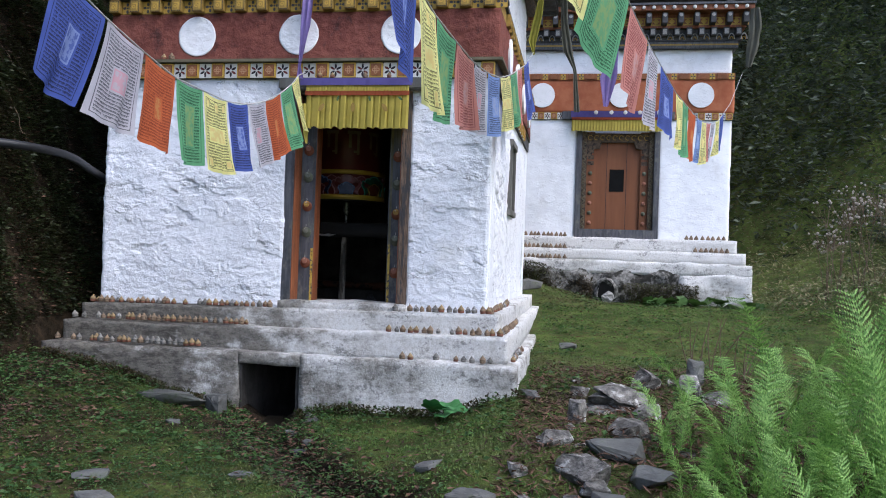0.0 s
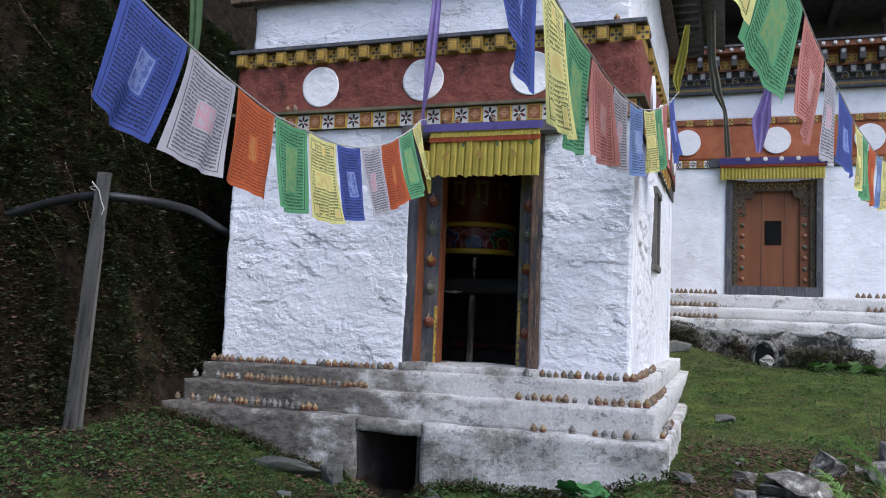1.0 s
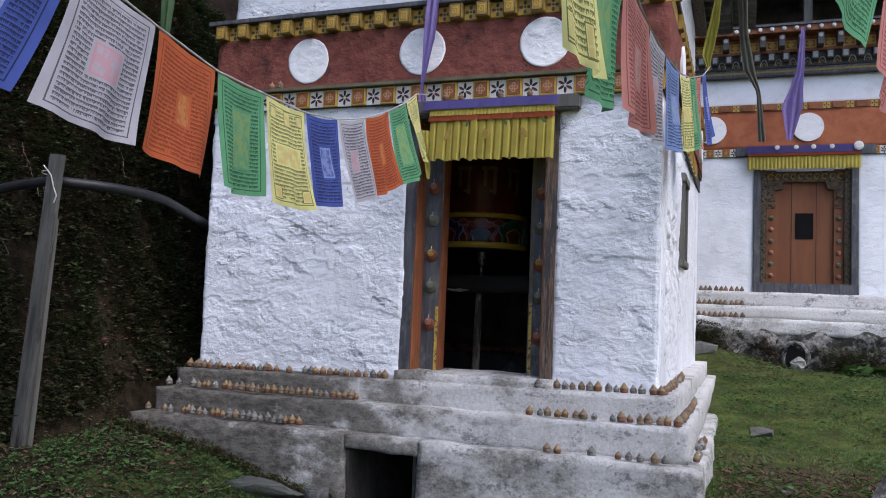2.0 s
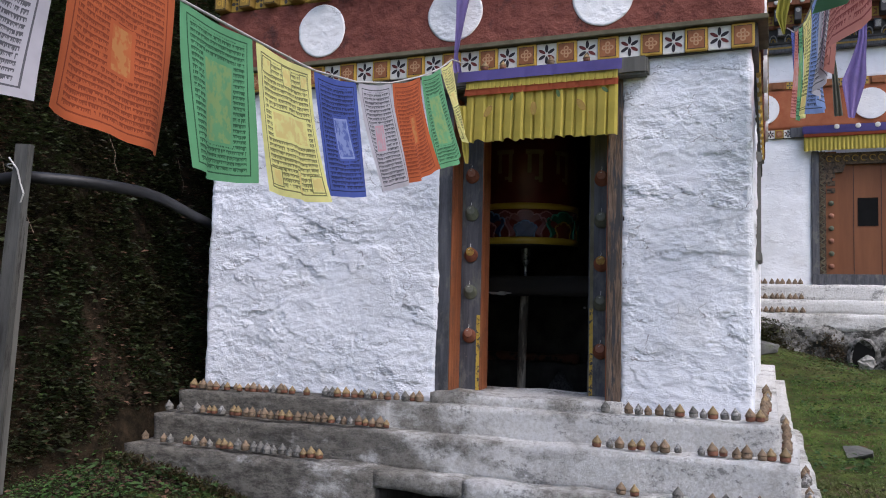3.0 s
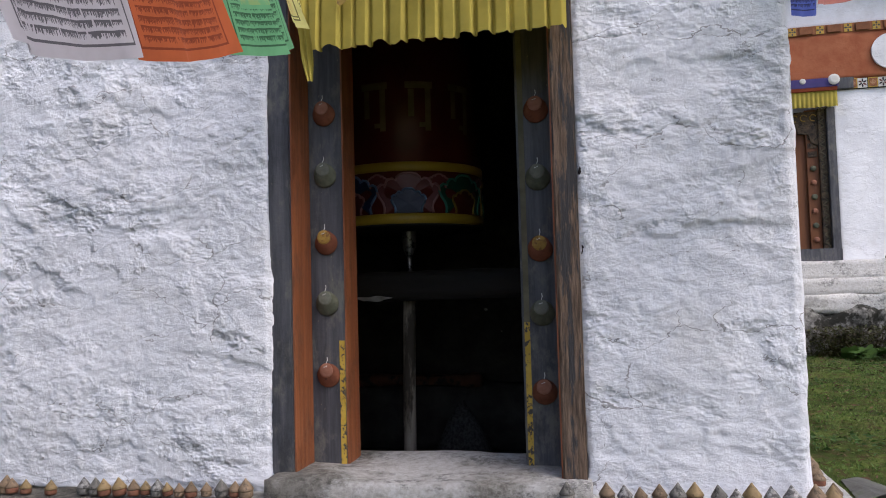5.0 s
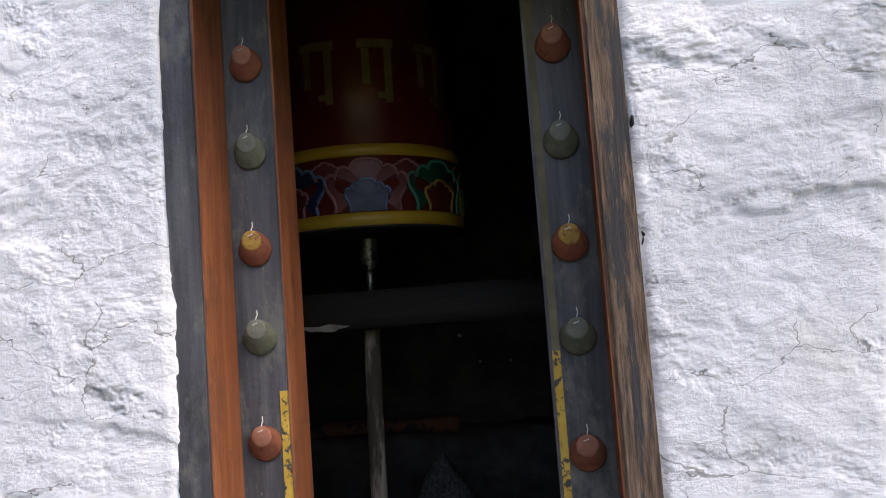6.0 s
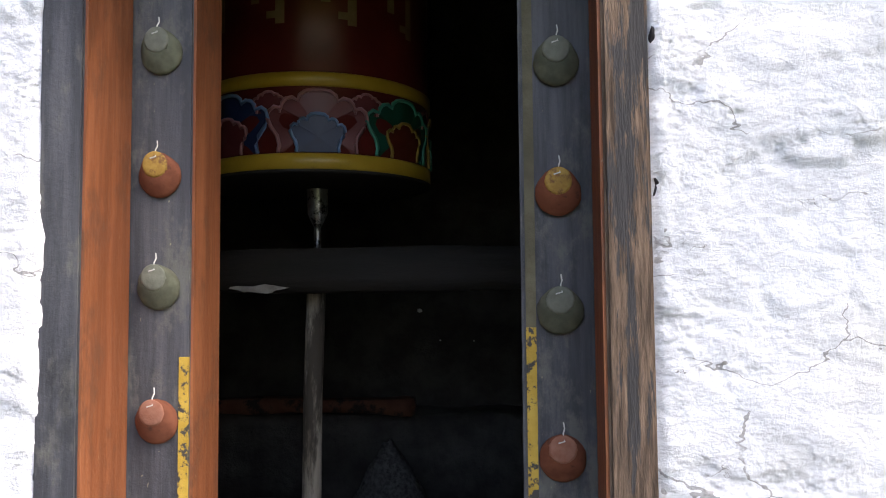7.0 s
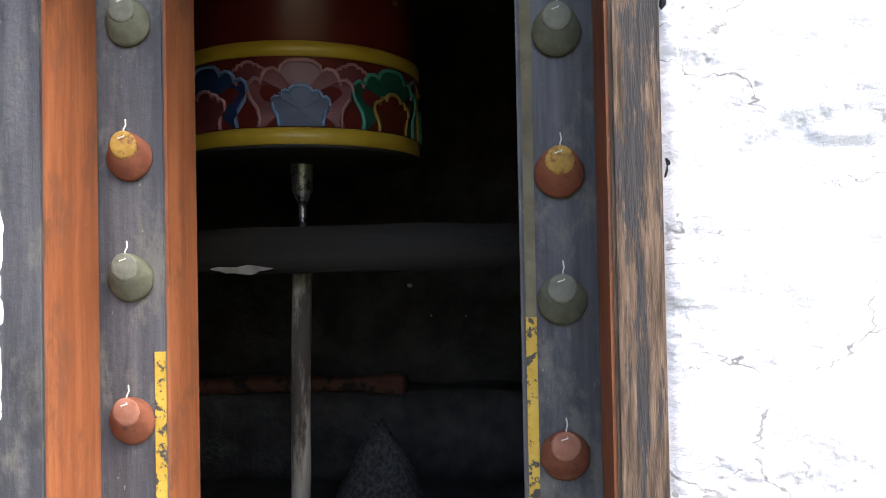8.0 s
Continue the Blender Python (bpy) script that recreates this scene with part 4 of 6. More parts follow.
def near_valance():
    """Pleated cloth over the door."""
    val = thing("door_valance", "pleated yellow silk valance with rust and violet bands", "valance")

    def pleats(x0, x1, z0, z1, y, n, deep, seed, ragged=0.0):
        bm = bmesh.new()
        cols, rows = n * 12, 5
        grid = []
        for j in range(rows + 1):
            s = j / rows
            row = []
            for i in range(cols + 1):
                u = i / cols
                ph = u * n + 0.25 * noise.noise(Vector((u * n * 0.7, seed, 0)))
                saw = ph - math.floor(ph)
                fold = 0.75 + 0.5 * noise.noise(Vector((math.floor(ph) * 1.7, seed + 7, 0)))
                d = deep * fold * (0.55 + 0.45 * s) * (0.6 + 0.4 * saw if 0.10 < saw < 0.90 else 0.0)
                zz = z1 + (z0 - z1) * s - ragged * s * (0.5 + noise.noise(Vector((u * n, seed + 3, 0))))
                row.append(bm.verts.new((x0 + (x1 - x0) * u, y - d - 0.01 * s, zz)))
            grid.append(row)
        for a, b in zip(grid, grid[1:]):
            for i in range(cols):
                bm.faces.new((b[i], b[i + 1], a[i + 1], a[i])).smooth = True
        return bm

    part("skirt", pleats(-2.585, -1.635, 2.455, 2.745, HY - 0.105, 15, 0.06, 1, 0.03), SILK, val, "pleated yellow silk")
    part("upper_pleats", pleats(-2.585, -1.635, 2.775, 2.83, HY - 0.118, 34, 0.012, 2), SILK, val)
    part("rust_band", pleats(-2.59, -1.63, 2.735, 2.785, HY - 0.125, 12, 0.006, 3), SILK_RED, val)
    part("violet_band", pleats(-2.64, -1.61, 2.825, 2.892, HY - 0.125, 5, 0.008, 4), VIOLET, val)
    for k, x in enumerate((-2.42, -2.27, -2.13, -1.98, -1.84, -1.70)):
        bm = bmesh.new()
        plate(bm, x, 2.70 if k % 2 else 2.62, 0.022 if k % 2 else 0.04, 0.05 if k % 2 else 0.085, HY - 0.168, 0, 0.3 * (k - 2), 10)
        part("printed_leaf", bm, GREENCLOTH if k % 2 else GOLD_DARK, val)


near_valance()


# ---- inside: the prayer wheel ----
AX, AY = -2.605, 8.20


def prayer_wheel():
    w = thing("prayer_drum", "large drum prayer wheel painted red with lotus borders", "prayer wheel", at=(AX, AY, 0))
    r = 0.40
    part("drum", lathe([(r - 0.03, 1.886), (r, 1.90), (r, 2.98), (r - 0.03, 3.0)], 64), DRUM, w, "red lacquered drum", True)
    part("drum_base", lathe([(r + 0.004, 1.876), (r + 0.0095, 1.880), (r + 0.0095, 1.886)], 64), DARKTIMBER, w, "dark underside")
    for z0, z1 in ((1.886, 1.938), (2.149, 2.195)):
        part("hoop", lathe([(r + 0.002, z0), (r + 0.008, z0 + 0.003), (r + 0.008, z1 - 0.003), (r + 0.002, z1)], 64), HOOP, w, "yellow painted hoop", True)
    # eight cloud-shaped lotus petals in four colours, a smaller one within each, buds between their tops
    colours = ((PETAL_BLUE, PETAL_ROSE), (PETAL_ROSE, PETAL_BLUE), (PETAL_GREEN, PETAL_GOLD), (PETAL_GOLD, PETAL_GREEN))
    half = ((0.78, 0.0), (0.75, 0.12), (0.80, 0.27), (0.93, 0.42), (1.0, 0.55), (0.97, 0.67), (0.86, 0.74), (0.72, 0.71), (0.70, 0.79), (0.62, 0.86), (0.50, 0.88), (0.39, 0.83), (0.36, 0.91), (0.24, 0.98), (0.10, 1.0))
    cloud = [(-a, b) for a, b in half] + [(a, b) for a, b in half[::-1]]

    def bent(u, z, lift):
        a = u / r
        return ((r + lift) * math.cos(a), (r + lift) * math.sin(a), z)

    def petal(name, u0, z0, wide, tall, lift, colour, line):
        ring = [(u0 + wide * a, z0 + tall * b, lift) for a, b in cloud]
        bm = bmesh.new()
        mid = bm.verts.new(bent(u0, z0 + 0.4 * tall, lift))
        rim = [bm.verts.new(bent(*p)) for p in ring]
        for a, b in zip(rim, rim[1:] + rim[:1]):
            bm.faces.new((mid, b, a))
        bmesh.ops.recalc_face_normals(bm, faces=bm.faces)
        pet = part(name, bm, colour[0], w)
        part("outline", tube([bent(p[0], p[1], p[2] + 0.001) for p in ring], line, 6), colour[1], pet, "", True)

    n = 8
    step_u = 2 * math.pi * r / n
    for k in range(n):
        outer, inner = colours[k % 4]
        u0 = radians(-74.6) * r + (k - 1) * step_u
        petal("bud", u0 + step_u / 2, 2.066, 0.050, 0.068, 0.003, PETAL_ROSE, 0.0045)
        petal("petal", u0, 1.94, 0.158, 0.196, 0.005, outer, 0.0065)
        petal("petal", u0, 1.94, 0.084, 0.120, 0.008, inner, 0.0060)
    # big gilt characters, worn past reading, as plain strokes
    for k in range(11):
        u0 = k * 2 * math.pi * r / 11
        for du, dz, wd, hg in ((0, 0.25, 0.14, 0.035), (0.045, 0.13, 0.030, 0.22), (-0.04, 0.16, 0.030, 0.14), (0.02, 0.05, 0.04, 0.024)):
            bm = bmesh.new()
            n2 = 5
            lo = [bm.verts.new(bent(u0 + du + wd * (i / n2 - 0.5), 2.33 + dz - hg / 2, 0.003)) for i in range(n2 + 1)]
            hi = [bm.verts.new(bent(u0 + du + wd * (i / n2 - 0.5), 2.33 + dz + hg / 2, 0.003)) for i in range(n2 + 1)]
            for i in range(n2):
                bm.faces.new((lo[i], lo[i + 1], hi[i + 1], hi[i]))
            part("stroke", bm, GILT, w)
    part("spindle", lathe([(0.03, 1.64), (0.013, 1.66), (0.013, 1.74), (0.026, 1.765), (0.036, 1.79), (0.038, 1.87), (0.042, 1.89)], 20), METAL, w, "worn bright steel spindle", True)


# near-black brown for the bearing beam and the drum's underside
DARKTIMBER = surface("dark_timber", (0.010, 0.009, 0.008), (0.024, 0.020, 0.017), 4, (0.007, 0.006, 0.006), (0.5, 0.7), 4, 0.75, bump=0.4, stretch=(0.2, 1, 1))
GILT = surface("faded_gilt", (0.13, 0.09, 0.045), (0.19, 0.14, 0.08), 12, (0.08, 0.03, 0.02), (0.58, 0.7), 14, 0.5, bump=0.1)
DRUM = surface("drum_lacquer", (0.070, 0.010, 0.009), (0.095, 0.014, 0.012), 6, rough=0.3, bump=0.05)
HOOP = surface("hoop_yellow", (0.30, 0.19, 0.016), (0.35, 0.23, 0.026), 6, (0.15, 0.10, 0.02), (0.62, 0.75), 9, 0.35, bump=0.1)


def petal_pair(name, fill, rim):
    return (surface(name + "_fill", fill, tuple(0.8 * c for c in fill), 9, rough=0.4, bump=0.05), surface(name + "_rim", rim, tuple(0.85 * c for c in rim), 9, rough=0.4, bump=0.05))


PETAL_BLUE = petal_pair("petal_blue", (0.012, 0.023, 0.066), (0.106, 0.172, 0.304))
PETAL_ROSE = petal_pair("petal_rose", (0.112, 0.026, 0.030), (0.264, 0.125, 0.132))
PETAL_GREEN = petal_pair("petal_green", (0.007, 0.056, 0.036), (0.040, 0.198, 0.152))
PETAL_GOLD = petal_pair("petal_gold", (0.079, 0.015, 0.008), (0.238, 0.158, 0.033))
prayer_wheel()


def wheel_support():
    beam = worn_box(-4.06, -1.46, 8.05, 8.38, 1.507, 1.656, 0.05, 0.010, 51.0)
    b = tagged(finish("bearing_beam", beam, DARKTIMBER), "dark timber beam carrying the wheel's spindle", "beam")
    bm = bmesh.new()
    pts = [(-2.765 + 0.092 * math.cos(a) * (1 + 0.25 * math.sin(3 * a)), 8.034, 1.518 + 0.013 * math.sin(a) * (1 + 0.3 * math.cos(5 * a))) for a in (6.2832 * i / 24 for i in range(24))]
    f = bm.faces.new([bm.verts.new(p) for p in pts])
    ex = bmesh.ops.extrude_face_region(bm, geom=[f])
    bmesh.ops.translate(bm, vec=(0, 0.012, 0), verts=[v for v in ex["geom"] if isinstance(v, bmesh.types.BMVert)])
    bmesh.ops.recalc_face_normals(bm, faces=bm.faces)
    part("plaster_patch", bm, PALE, b, "pale patch of broken plaster")
    for x, z, size in ((-2.444, 1.416, 0.016), (-2.333, 1.257, 0.007), (-2.154, 1.254, 0.006)):
        bm = bmesh.new()
        bmesh.ops.create_icosphere(bm, subdivisions=1, radius=size, matrix=Matrix.Translation((x, 9.66, z)) @ Matrix.Diagonal((1.0, 0.9, 0.75, 1)))
        for v in bm.verts:
            v.co += 0.35 * size * noise.noise_vector(v.co * 90)
        part("plaster_chip", bm, TILE_WHITE, house, "white chip of plaster on the dark wall")
    post = tube([(AX - 0.028, AY, 0.46), (AX - 0.020, AY, 0.8), (AX - 0.016, AY, 1.15), (AX - 0.004, AY, 1.507)], 0.034, 14)
    tagged(finish("post", post, POLE, smooth=True), "round bare wooden post under the beam", "post")
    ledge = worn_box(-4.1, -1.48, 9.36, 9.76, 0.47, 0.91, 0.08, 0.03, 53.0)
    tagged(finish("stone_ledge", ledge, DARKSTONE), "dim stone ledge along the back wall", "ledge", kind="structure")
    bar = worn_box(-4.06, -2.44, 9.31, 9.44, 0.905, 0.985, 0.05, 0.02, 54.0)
    tagged(finish("ledge_timber", bar, REDTIMBER), "rough reddish timber along the ledge", "timber")
    mound = bmesh.new()
    bmesh.ops.create_icosphere(mound, subdivisions=3, radius=1.0)
    for v in mound.verts:
        h = max(0.0, v.co.z)
        k = 1 - 0.55 * h
        v.co = Vector((v.co.x * 0.21 * k, v.co.y * 0.16 * k, 0.03 + 0.38 * v.co.z if v.co.z > 0 else 0.0)) * (1 + 0.15 * noise.noise(v.co * 4))
    bmesh.ops.translate(mound, vec=(-2.46, 8.80, 0.46), verts=mound.verts)
    tagged(finish("rubble_mound", mound, RUBBLE, smooth=True), "small grey heap of rubble on the floor", "rubble")


REDTIMBER = surface("reddish_old_timber", (0.09, 0.035, 0.02), (0.14, 0.06, 0.035), 8, (0.02, 0.015, 0.012), (0.5, 0.62), 8, 0.8)
PALE = surface("pale_plaster", (0.22, 0.20, 0.18), (0.33, 0.31, 0.28), 20, rough=0.9)
POLE = surface("bare_pole_wood", (0.20, 0.165, 0.125), (0.38, 0.34, 0.28), 16, (0.06, 0.05, 0.04), (0.50, 0.62), 9, 0.8, stretch=(1, 1, 0.2))
RUBBLE = surface("grey_rubble", (0.018, 0.018, 0.018), (0.075, 0.075, 0.075), 60, rough=0.9, bump=0.7, bump_scale=30, depth=0.02)
wheel_support()


# ---- small clay cones on the ledges ----
def cones():
    mats = [(CLAY, CLAY), (CLAY_GREY, CLAY_GREY), (CLAY_GOLD, CLAY_RED), (CLAY_WHITE, CLAY_GREY), (CLAY, CLAY_RED)]
    words = ["small ochre clay votive cone on a ledge", "small grey weathered clay votive cone on a ledge", "small gilded clay votive cone with a red base",
             "small clay votive cone flaked with white paint", "small ochre clay votive cone with a red base"]
    protos = []
    for (top, base), text in zip(mats, words):
        t = thing("votive_cone", text, "votive cone", "votive cones on the ledges", at=(-3.7, 6.56, 0.66))
        part("base", lathe([(0.030, -0.004), (0.034, 0.004), (0.034, 0.024), (0.031, 0.028)], 12), base, t, "", True)
        part("cone", lathe([(0.034, 0.026), (0.038, 0.031), (0.031, 0.042), (0.021, 0.056), (0.010, 0.071), (0.003, 0.082)], 12), top, t, "", True)
        protos.append(t)
    r = random.Random(5)
    used = set()

    def put(k, x, y, z):
        s = r.uniform(0.56, 0.82)
        z = z + r.uniform(-0.001, 0.003)
        m = pose(x, y, z, r.uniform(-5, 5), r.uniform(-5, 5), r.uniform(0, 360))
        if k not in used:
            used.add(k)
            protos[k].scale = (s, s, s)
            protos[k].matrix_basis = m @ Matrix.Diagonal((s, s, s, 1))
        else:
            c = copy_thing(protos[k], m)
            c.scale = (s, s, s)

    def row(x0, x1, y, z, n, weights, skip=(), sink=0.0):
        for i in range(n):
            if i in skip:
                continue
            x = x0 + (x1 - x0) * (i + r.uniform(-0.18, 0.18)) / (n - 1)
            put(r.choices(range(5), weights)[0], x, y + r.uniform(-0.012, 0.012), z + sink * (x - HX1))

    L1, L2, L3 = 0.843, 0.668, 0.455
    row(-4.62, -2.86, 6.745, L1, 35, (3, 3, 3, 1, 2), (17, 19, 20), LEAN)
    row(-4.70, -3.00, 6.59, L2 + 0.008, 35, (3, 3, 4, 1, 1), (1, 3, 4, 10), 0.5 * LEAN)
    row(-4.74, -3.38, 6.43, L3 + 0.010, 26, (1, 4, 4, 0, 0), (1, 2, 5))
    row(-1.68, -0.86, 6.745, L1, 15, (3, 2, 2, 3, 2), (1,), LEAN)
    row(-1.70, -0.74, 6.59, L2, 17, (4, 2, 2, 3, 2), (8,), 0.5 * LEAN)
    row(-1.55, -0.80, 6.43, L3, 11, (4, 3, 2, 1, 1), (2, 3, 5))
    for x, z, y0, n, gaps in ((-0.835, L1, 6.80, 16, (1, 9)), (-0.725, L2, 6.72, 15, (4, 5)), (-0.625, L3, 6.62, 9, (3,))):
        for i in range(n):
            if i not in gaps:
                put(r.choices(range(5), (5, 1, 2, 1, 2))[0], x + r.uniform(-0.012, 0.012), y0 + 0.105 * i + r.uniform(-0.02, 0.02), z)

    for x, y, z in ((-4.02, HY - 0.062, 3.086), (-3.94, HY - 0.062, 3.086), (-2.48, HY - 0.075, 2.906), (-2.36, HY - 0.075, 2.906), (-2.05, HY - 0.075, 2.906), (-1.83, HY - 0.075, 2.906), (-1.05, HY - 0.06, 3.692)):
        put(r.choice((0, 2, 2)), x, y, z)


cones()


# ---- the far house ----
CARVE_PALE = surface("dusty_pale_paint", (0.24, 0.23, 0.21), (0.38, 0.37, 0.34), 20, (0.12, 0.11, 0.1), (0.55, 0.7), 20, 0.85)
FX0, FX1, FY = -1.62, 2.66, 15.40
FS, FO = 0.955, Vector((0.07, 0.693, 0.01))
far = thing("shrine_house", "whitewashed shrine with a bright red band and carved eaves", "house", at=FO)
far.scale = (FS, FS, FS)


def by_far(x, y, z):
    """A place given in the far house's own measure."""
    return FS * Vector((x, y, z)) + FO


def far_house():
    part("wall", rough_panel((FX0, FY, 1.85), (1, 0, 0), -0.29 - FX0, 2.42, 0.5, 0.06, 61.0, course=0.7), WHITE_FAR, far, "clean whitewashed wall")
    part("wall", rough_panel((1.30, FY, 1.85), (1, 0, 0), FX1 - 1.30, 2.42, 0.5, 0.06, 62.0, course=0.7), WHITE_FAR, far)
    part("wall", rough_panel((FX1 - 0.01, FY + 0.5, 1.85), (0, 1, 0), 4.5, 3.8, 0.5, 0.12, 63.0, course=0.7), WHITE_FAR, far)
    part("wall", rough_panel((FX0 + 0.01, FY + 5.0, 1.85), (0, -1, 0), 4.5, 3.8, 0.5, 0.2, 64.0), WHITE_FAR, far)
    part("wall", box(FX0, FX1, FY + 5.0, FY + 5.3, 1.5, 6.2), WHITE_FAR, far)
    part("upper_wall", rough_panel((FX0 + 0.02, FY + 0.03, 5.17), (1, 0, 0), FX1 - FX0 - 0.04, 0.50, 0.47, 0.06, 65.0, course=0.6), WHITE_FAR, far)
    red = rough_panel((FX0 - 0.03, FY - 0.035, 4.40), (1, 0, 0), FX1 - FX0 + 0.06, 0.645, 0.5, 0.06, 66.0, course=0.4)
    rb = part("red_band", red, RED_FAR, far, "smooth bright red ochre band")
    for cx in (-1.02, 0.54, 2.06):
        bm = bmesh.new()
        bmesh.ops.create_cone(bm, cap_ends=True, segments=40, radius1=0.245, radius2=0.245, depth=0.05, matrix=pose(cx, FY - 0.05, 4.74, 90, 0, 0))
        part("disc", bm, DISC, rb, "round whitewashed sun disc")
    course = part("tile_course", box(FX0 - 0.02, FX1 + 0.02, FY - 0.02, FY + 0.4, 4.255, 4.40, 0.004), DARKWOOD, far, "row of painted square tiles")
    ta, tb = bmesh.new(), bmesh.new()
    box(-0.062, 0.062, -0.026, 0.0, -0.068, 0.068, 0.004, ta)
    box(-0.062, 0.062, -0.012, 0.0, -0.068, 0.068, 0.003, tb)
    ma, mb = tile_mesh(ta, True), tile_mesh(tb, False)
    x, k = FX0 + 0.06, 0
    while x < FX1:
        if not -0.45 < x < 1.42:
            ob = new("tile", ma if k % 2 == 0 else mb)
            ob.parent, ob.location = course, (x, FY - 0.021, 4.328)
        x, k = x + 0.13, k + 1
    cor = part("cornice", box(FX0 - 0.03, FX1 + 0.03, FY - 0.05, FY + 0.4, 5.045, 5.175, 0.004), TILE, far, "rust and gold painted cornice")
    panel = flower_mesh()
    x = FX0 + 0.1
    while x < FX1:
        part("tile", box(x - 0.09, x + 0.09, FY - 0.075, FY - 0.05, 5.06, 5.165, 0.004), TILE, cor)
        ob = new("flower_panel", panel)
        ob.parent, ob.location = cor, (x + 0.18, FY - 0.052, 5.11)
        x += 0.36
    # the carved eaves, row over row
    part("eave_board", box(FX0 - 0.05, FX1 + 0.06, FY - 0.10, FY + 0.4, 5.66, 5.79, 0.01), SLATE, far, "slate-blue board with a gilt line")
    part("gilt_line", box(FX0 - 0.05, FX1 + 0.06, FY - 0.106, FY - 0.09, 5.71, 5.74), GOLD_DARK, far)
    carved = part("carved_frieze", box(FX0 - 0.1, FX1 + 0.12, FY - 0.12, FY + 0.4, 5.79, 6.03, 0.004), DARKWOOD, far, "carved and painted bracket row")
    bracket, beam_end, lozenge = bmesh.new(), bmesh.new(), bmesh.new()
    box(-0.055, 0.055, -0.14, 0, -0.05, 0.10, 0.006, bracket)
    plate(bracket, 0, 0.02, 0.075, 0.10, -0.1425, 1)
    box(-0.05, 0.05, -0.22, 0, -0.10, 0.10, 0.006, beam_end)
    plate(beam_end, 0, 0.05, 0.07, 0.07, -0.2225, 1, 0, 12)
    plate(lozenge, 0, 0, 0.19, 0.15, -0.004, 0)
    plate(lozenge, 0, 0, 0.14, 0.10, -0.007, 1)
    plate(lozenge, 0, 0, 0.09, 0.09, -0.009, 0, 0.785)
    meshes = []
    for nm, bm, ms in (("bracket", bracket, (DARKWOOD, CARVE_PALE)), ("beam_end", beam_end, (DARKWOOD, CARVE_PALE)), ("lozenge", lozenge, (GOLD, BROWN))):
        me = bpy.data.meshes.new(nm)
        bm.to_mesh(me)
        bm.free()
        for m in ms:
            me.materials.append(m)
        meshes.append(me)
    x = FX0 - 0.05
    while x < FX1 + 0.12:
        ob = new("bracket", meshes[0])
        ob.parent, ob.location = carved, (x, FY - 0.121, 5.92)
        part("scroll", tube([(x + 0.06 + 0.055 * (1 - math.cos(a)), FY - 0.128, 5.82 + 0.11 * math.sin(a)) for a in (math.pi * i / 10 for i in range(11))], 0.011, 6), CARVE_PALE, carved)
        part("scroll", tube([(x + 0.085 + 0.03 * (1 - math.cos(a)), FY - 0.126, 5.82 + 0.05 * math.sin(a)) for a in (math.pi * i / 8 for i in range(9))], 0.011, 6), GOLD_DARK, carved)
        x += 0.23
    row2 = part("beam_frieze", box(FX0 - 0.15, FX1 + 0.18, FY - 0.2, FY + 0.4, 6.03, 6.30, 0.004), BROWN, far, "projecting beam ends with gilt lozenges between")
    x = FX0 - 0.08
    while x < FX1 + 0.15:
        ob = new("beam_end", meshes[1])
        ob.parent, ob.location = row2, (x, FY - 0.201, 6.17)
        ob = new("lozenge", meshes[2])
        ob.parent, ob.location = row2, (x + 0.15, FY - 0.202, 6.15)
        x += 0.30
    dots = part("eave_trim", box(FX0 - 0.25, FX1 + 0.28, FY - 0.46, FY + 0.4, 6.30, 6.40, 0.006), BROWN, far, "brown eave board with white studs")
    x = FX0 - 0.15
    while x < FX1 + 0.25:
        part("stud", lathe([(0.036, 0.0), (0.036, 0.02), (0.02, 0.03)], 10, None, (0, 0, 0)), TILE_WHITE, dots).matrix_local = pose(x, FY - 0.462, 6.355, 90, 0, 0)
        x += 0.19
    part("slat", box(FX0 - 0.26, FX1 + 0.3, FY - 0.50, FY + 0.4, 6.40, 6.44), SLATE, far)
    # open dark loft and the roof over it
    part("loft_back", box(FX0 + 0.1, FX1 - 0.1, FY + 1.6, FY + 1.7, 6.44, 7.6), DARKWOOD, far)
    for x in (FX0 + 0.1, 0.52, FX1 - 0.1):
        part("loft_post", box(x - 0.07, x + 0.07, FY - 0.1, FY + 0.04, 6.44, 7.5, 0.01), GREYWOOD, far)
    part("roof_board", box(FX0 - 0.9, FX1 + 0.7, FY - 0.75, FY + 6.2, 7.5, 7.58), DARKWOOD, far, "wide dark boarded roof")
    for x in (FX0 - 0.7, FX0 + 0.2, 0.52, 1.6, FX1 - 0.1, FX1 + 0.6):
        part("rafter", box(x - 0.06, x + 0.06, FY - 0.70, FY + 6.0, 7.36, 7.5, 0.008), GREYWOOD, far)
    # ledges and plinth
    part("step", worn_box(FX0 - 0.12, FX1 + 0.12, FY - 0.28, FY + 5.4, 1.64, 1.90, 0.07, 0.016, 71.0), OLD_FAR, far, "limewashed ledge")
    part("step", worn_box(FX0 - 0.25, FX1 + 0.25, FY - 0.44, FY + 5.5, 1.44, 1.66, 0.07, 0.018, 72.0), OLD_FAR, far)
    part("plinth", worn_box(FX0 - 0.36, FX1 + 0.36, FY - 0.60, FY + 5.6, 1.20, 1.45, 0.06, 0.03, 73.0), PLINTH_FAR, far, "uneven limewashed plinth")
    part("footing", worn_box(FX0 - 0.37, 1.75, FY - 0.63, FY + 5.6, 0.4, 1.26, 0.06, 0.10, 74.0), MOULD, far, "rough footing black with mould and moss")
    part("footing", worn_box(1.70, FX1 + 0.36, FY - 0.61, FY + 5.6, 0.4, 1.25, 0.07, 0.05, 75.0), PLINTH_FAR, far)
    bm = bmesh.new()
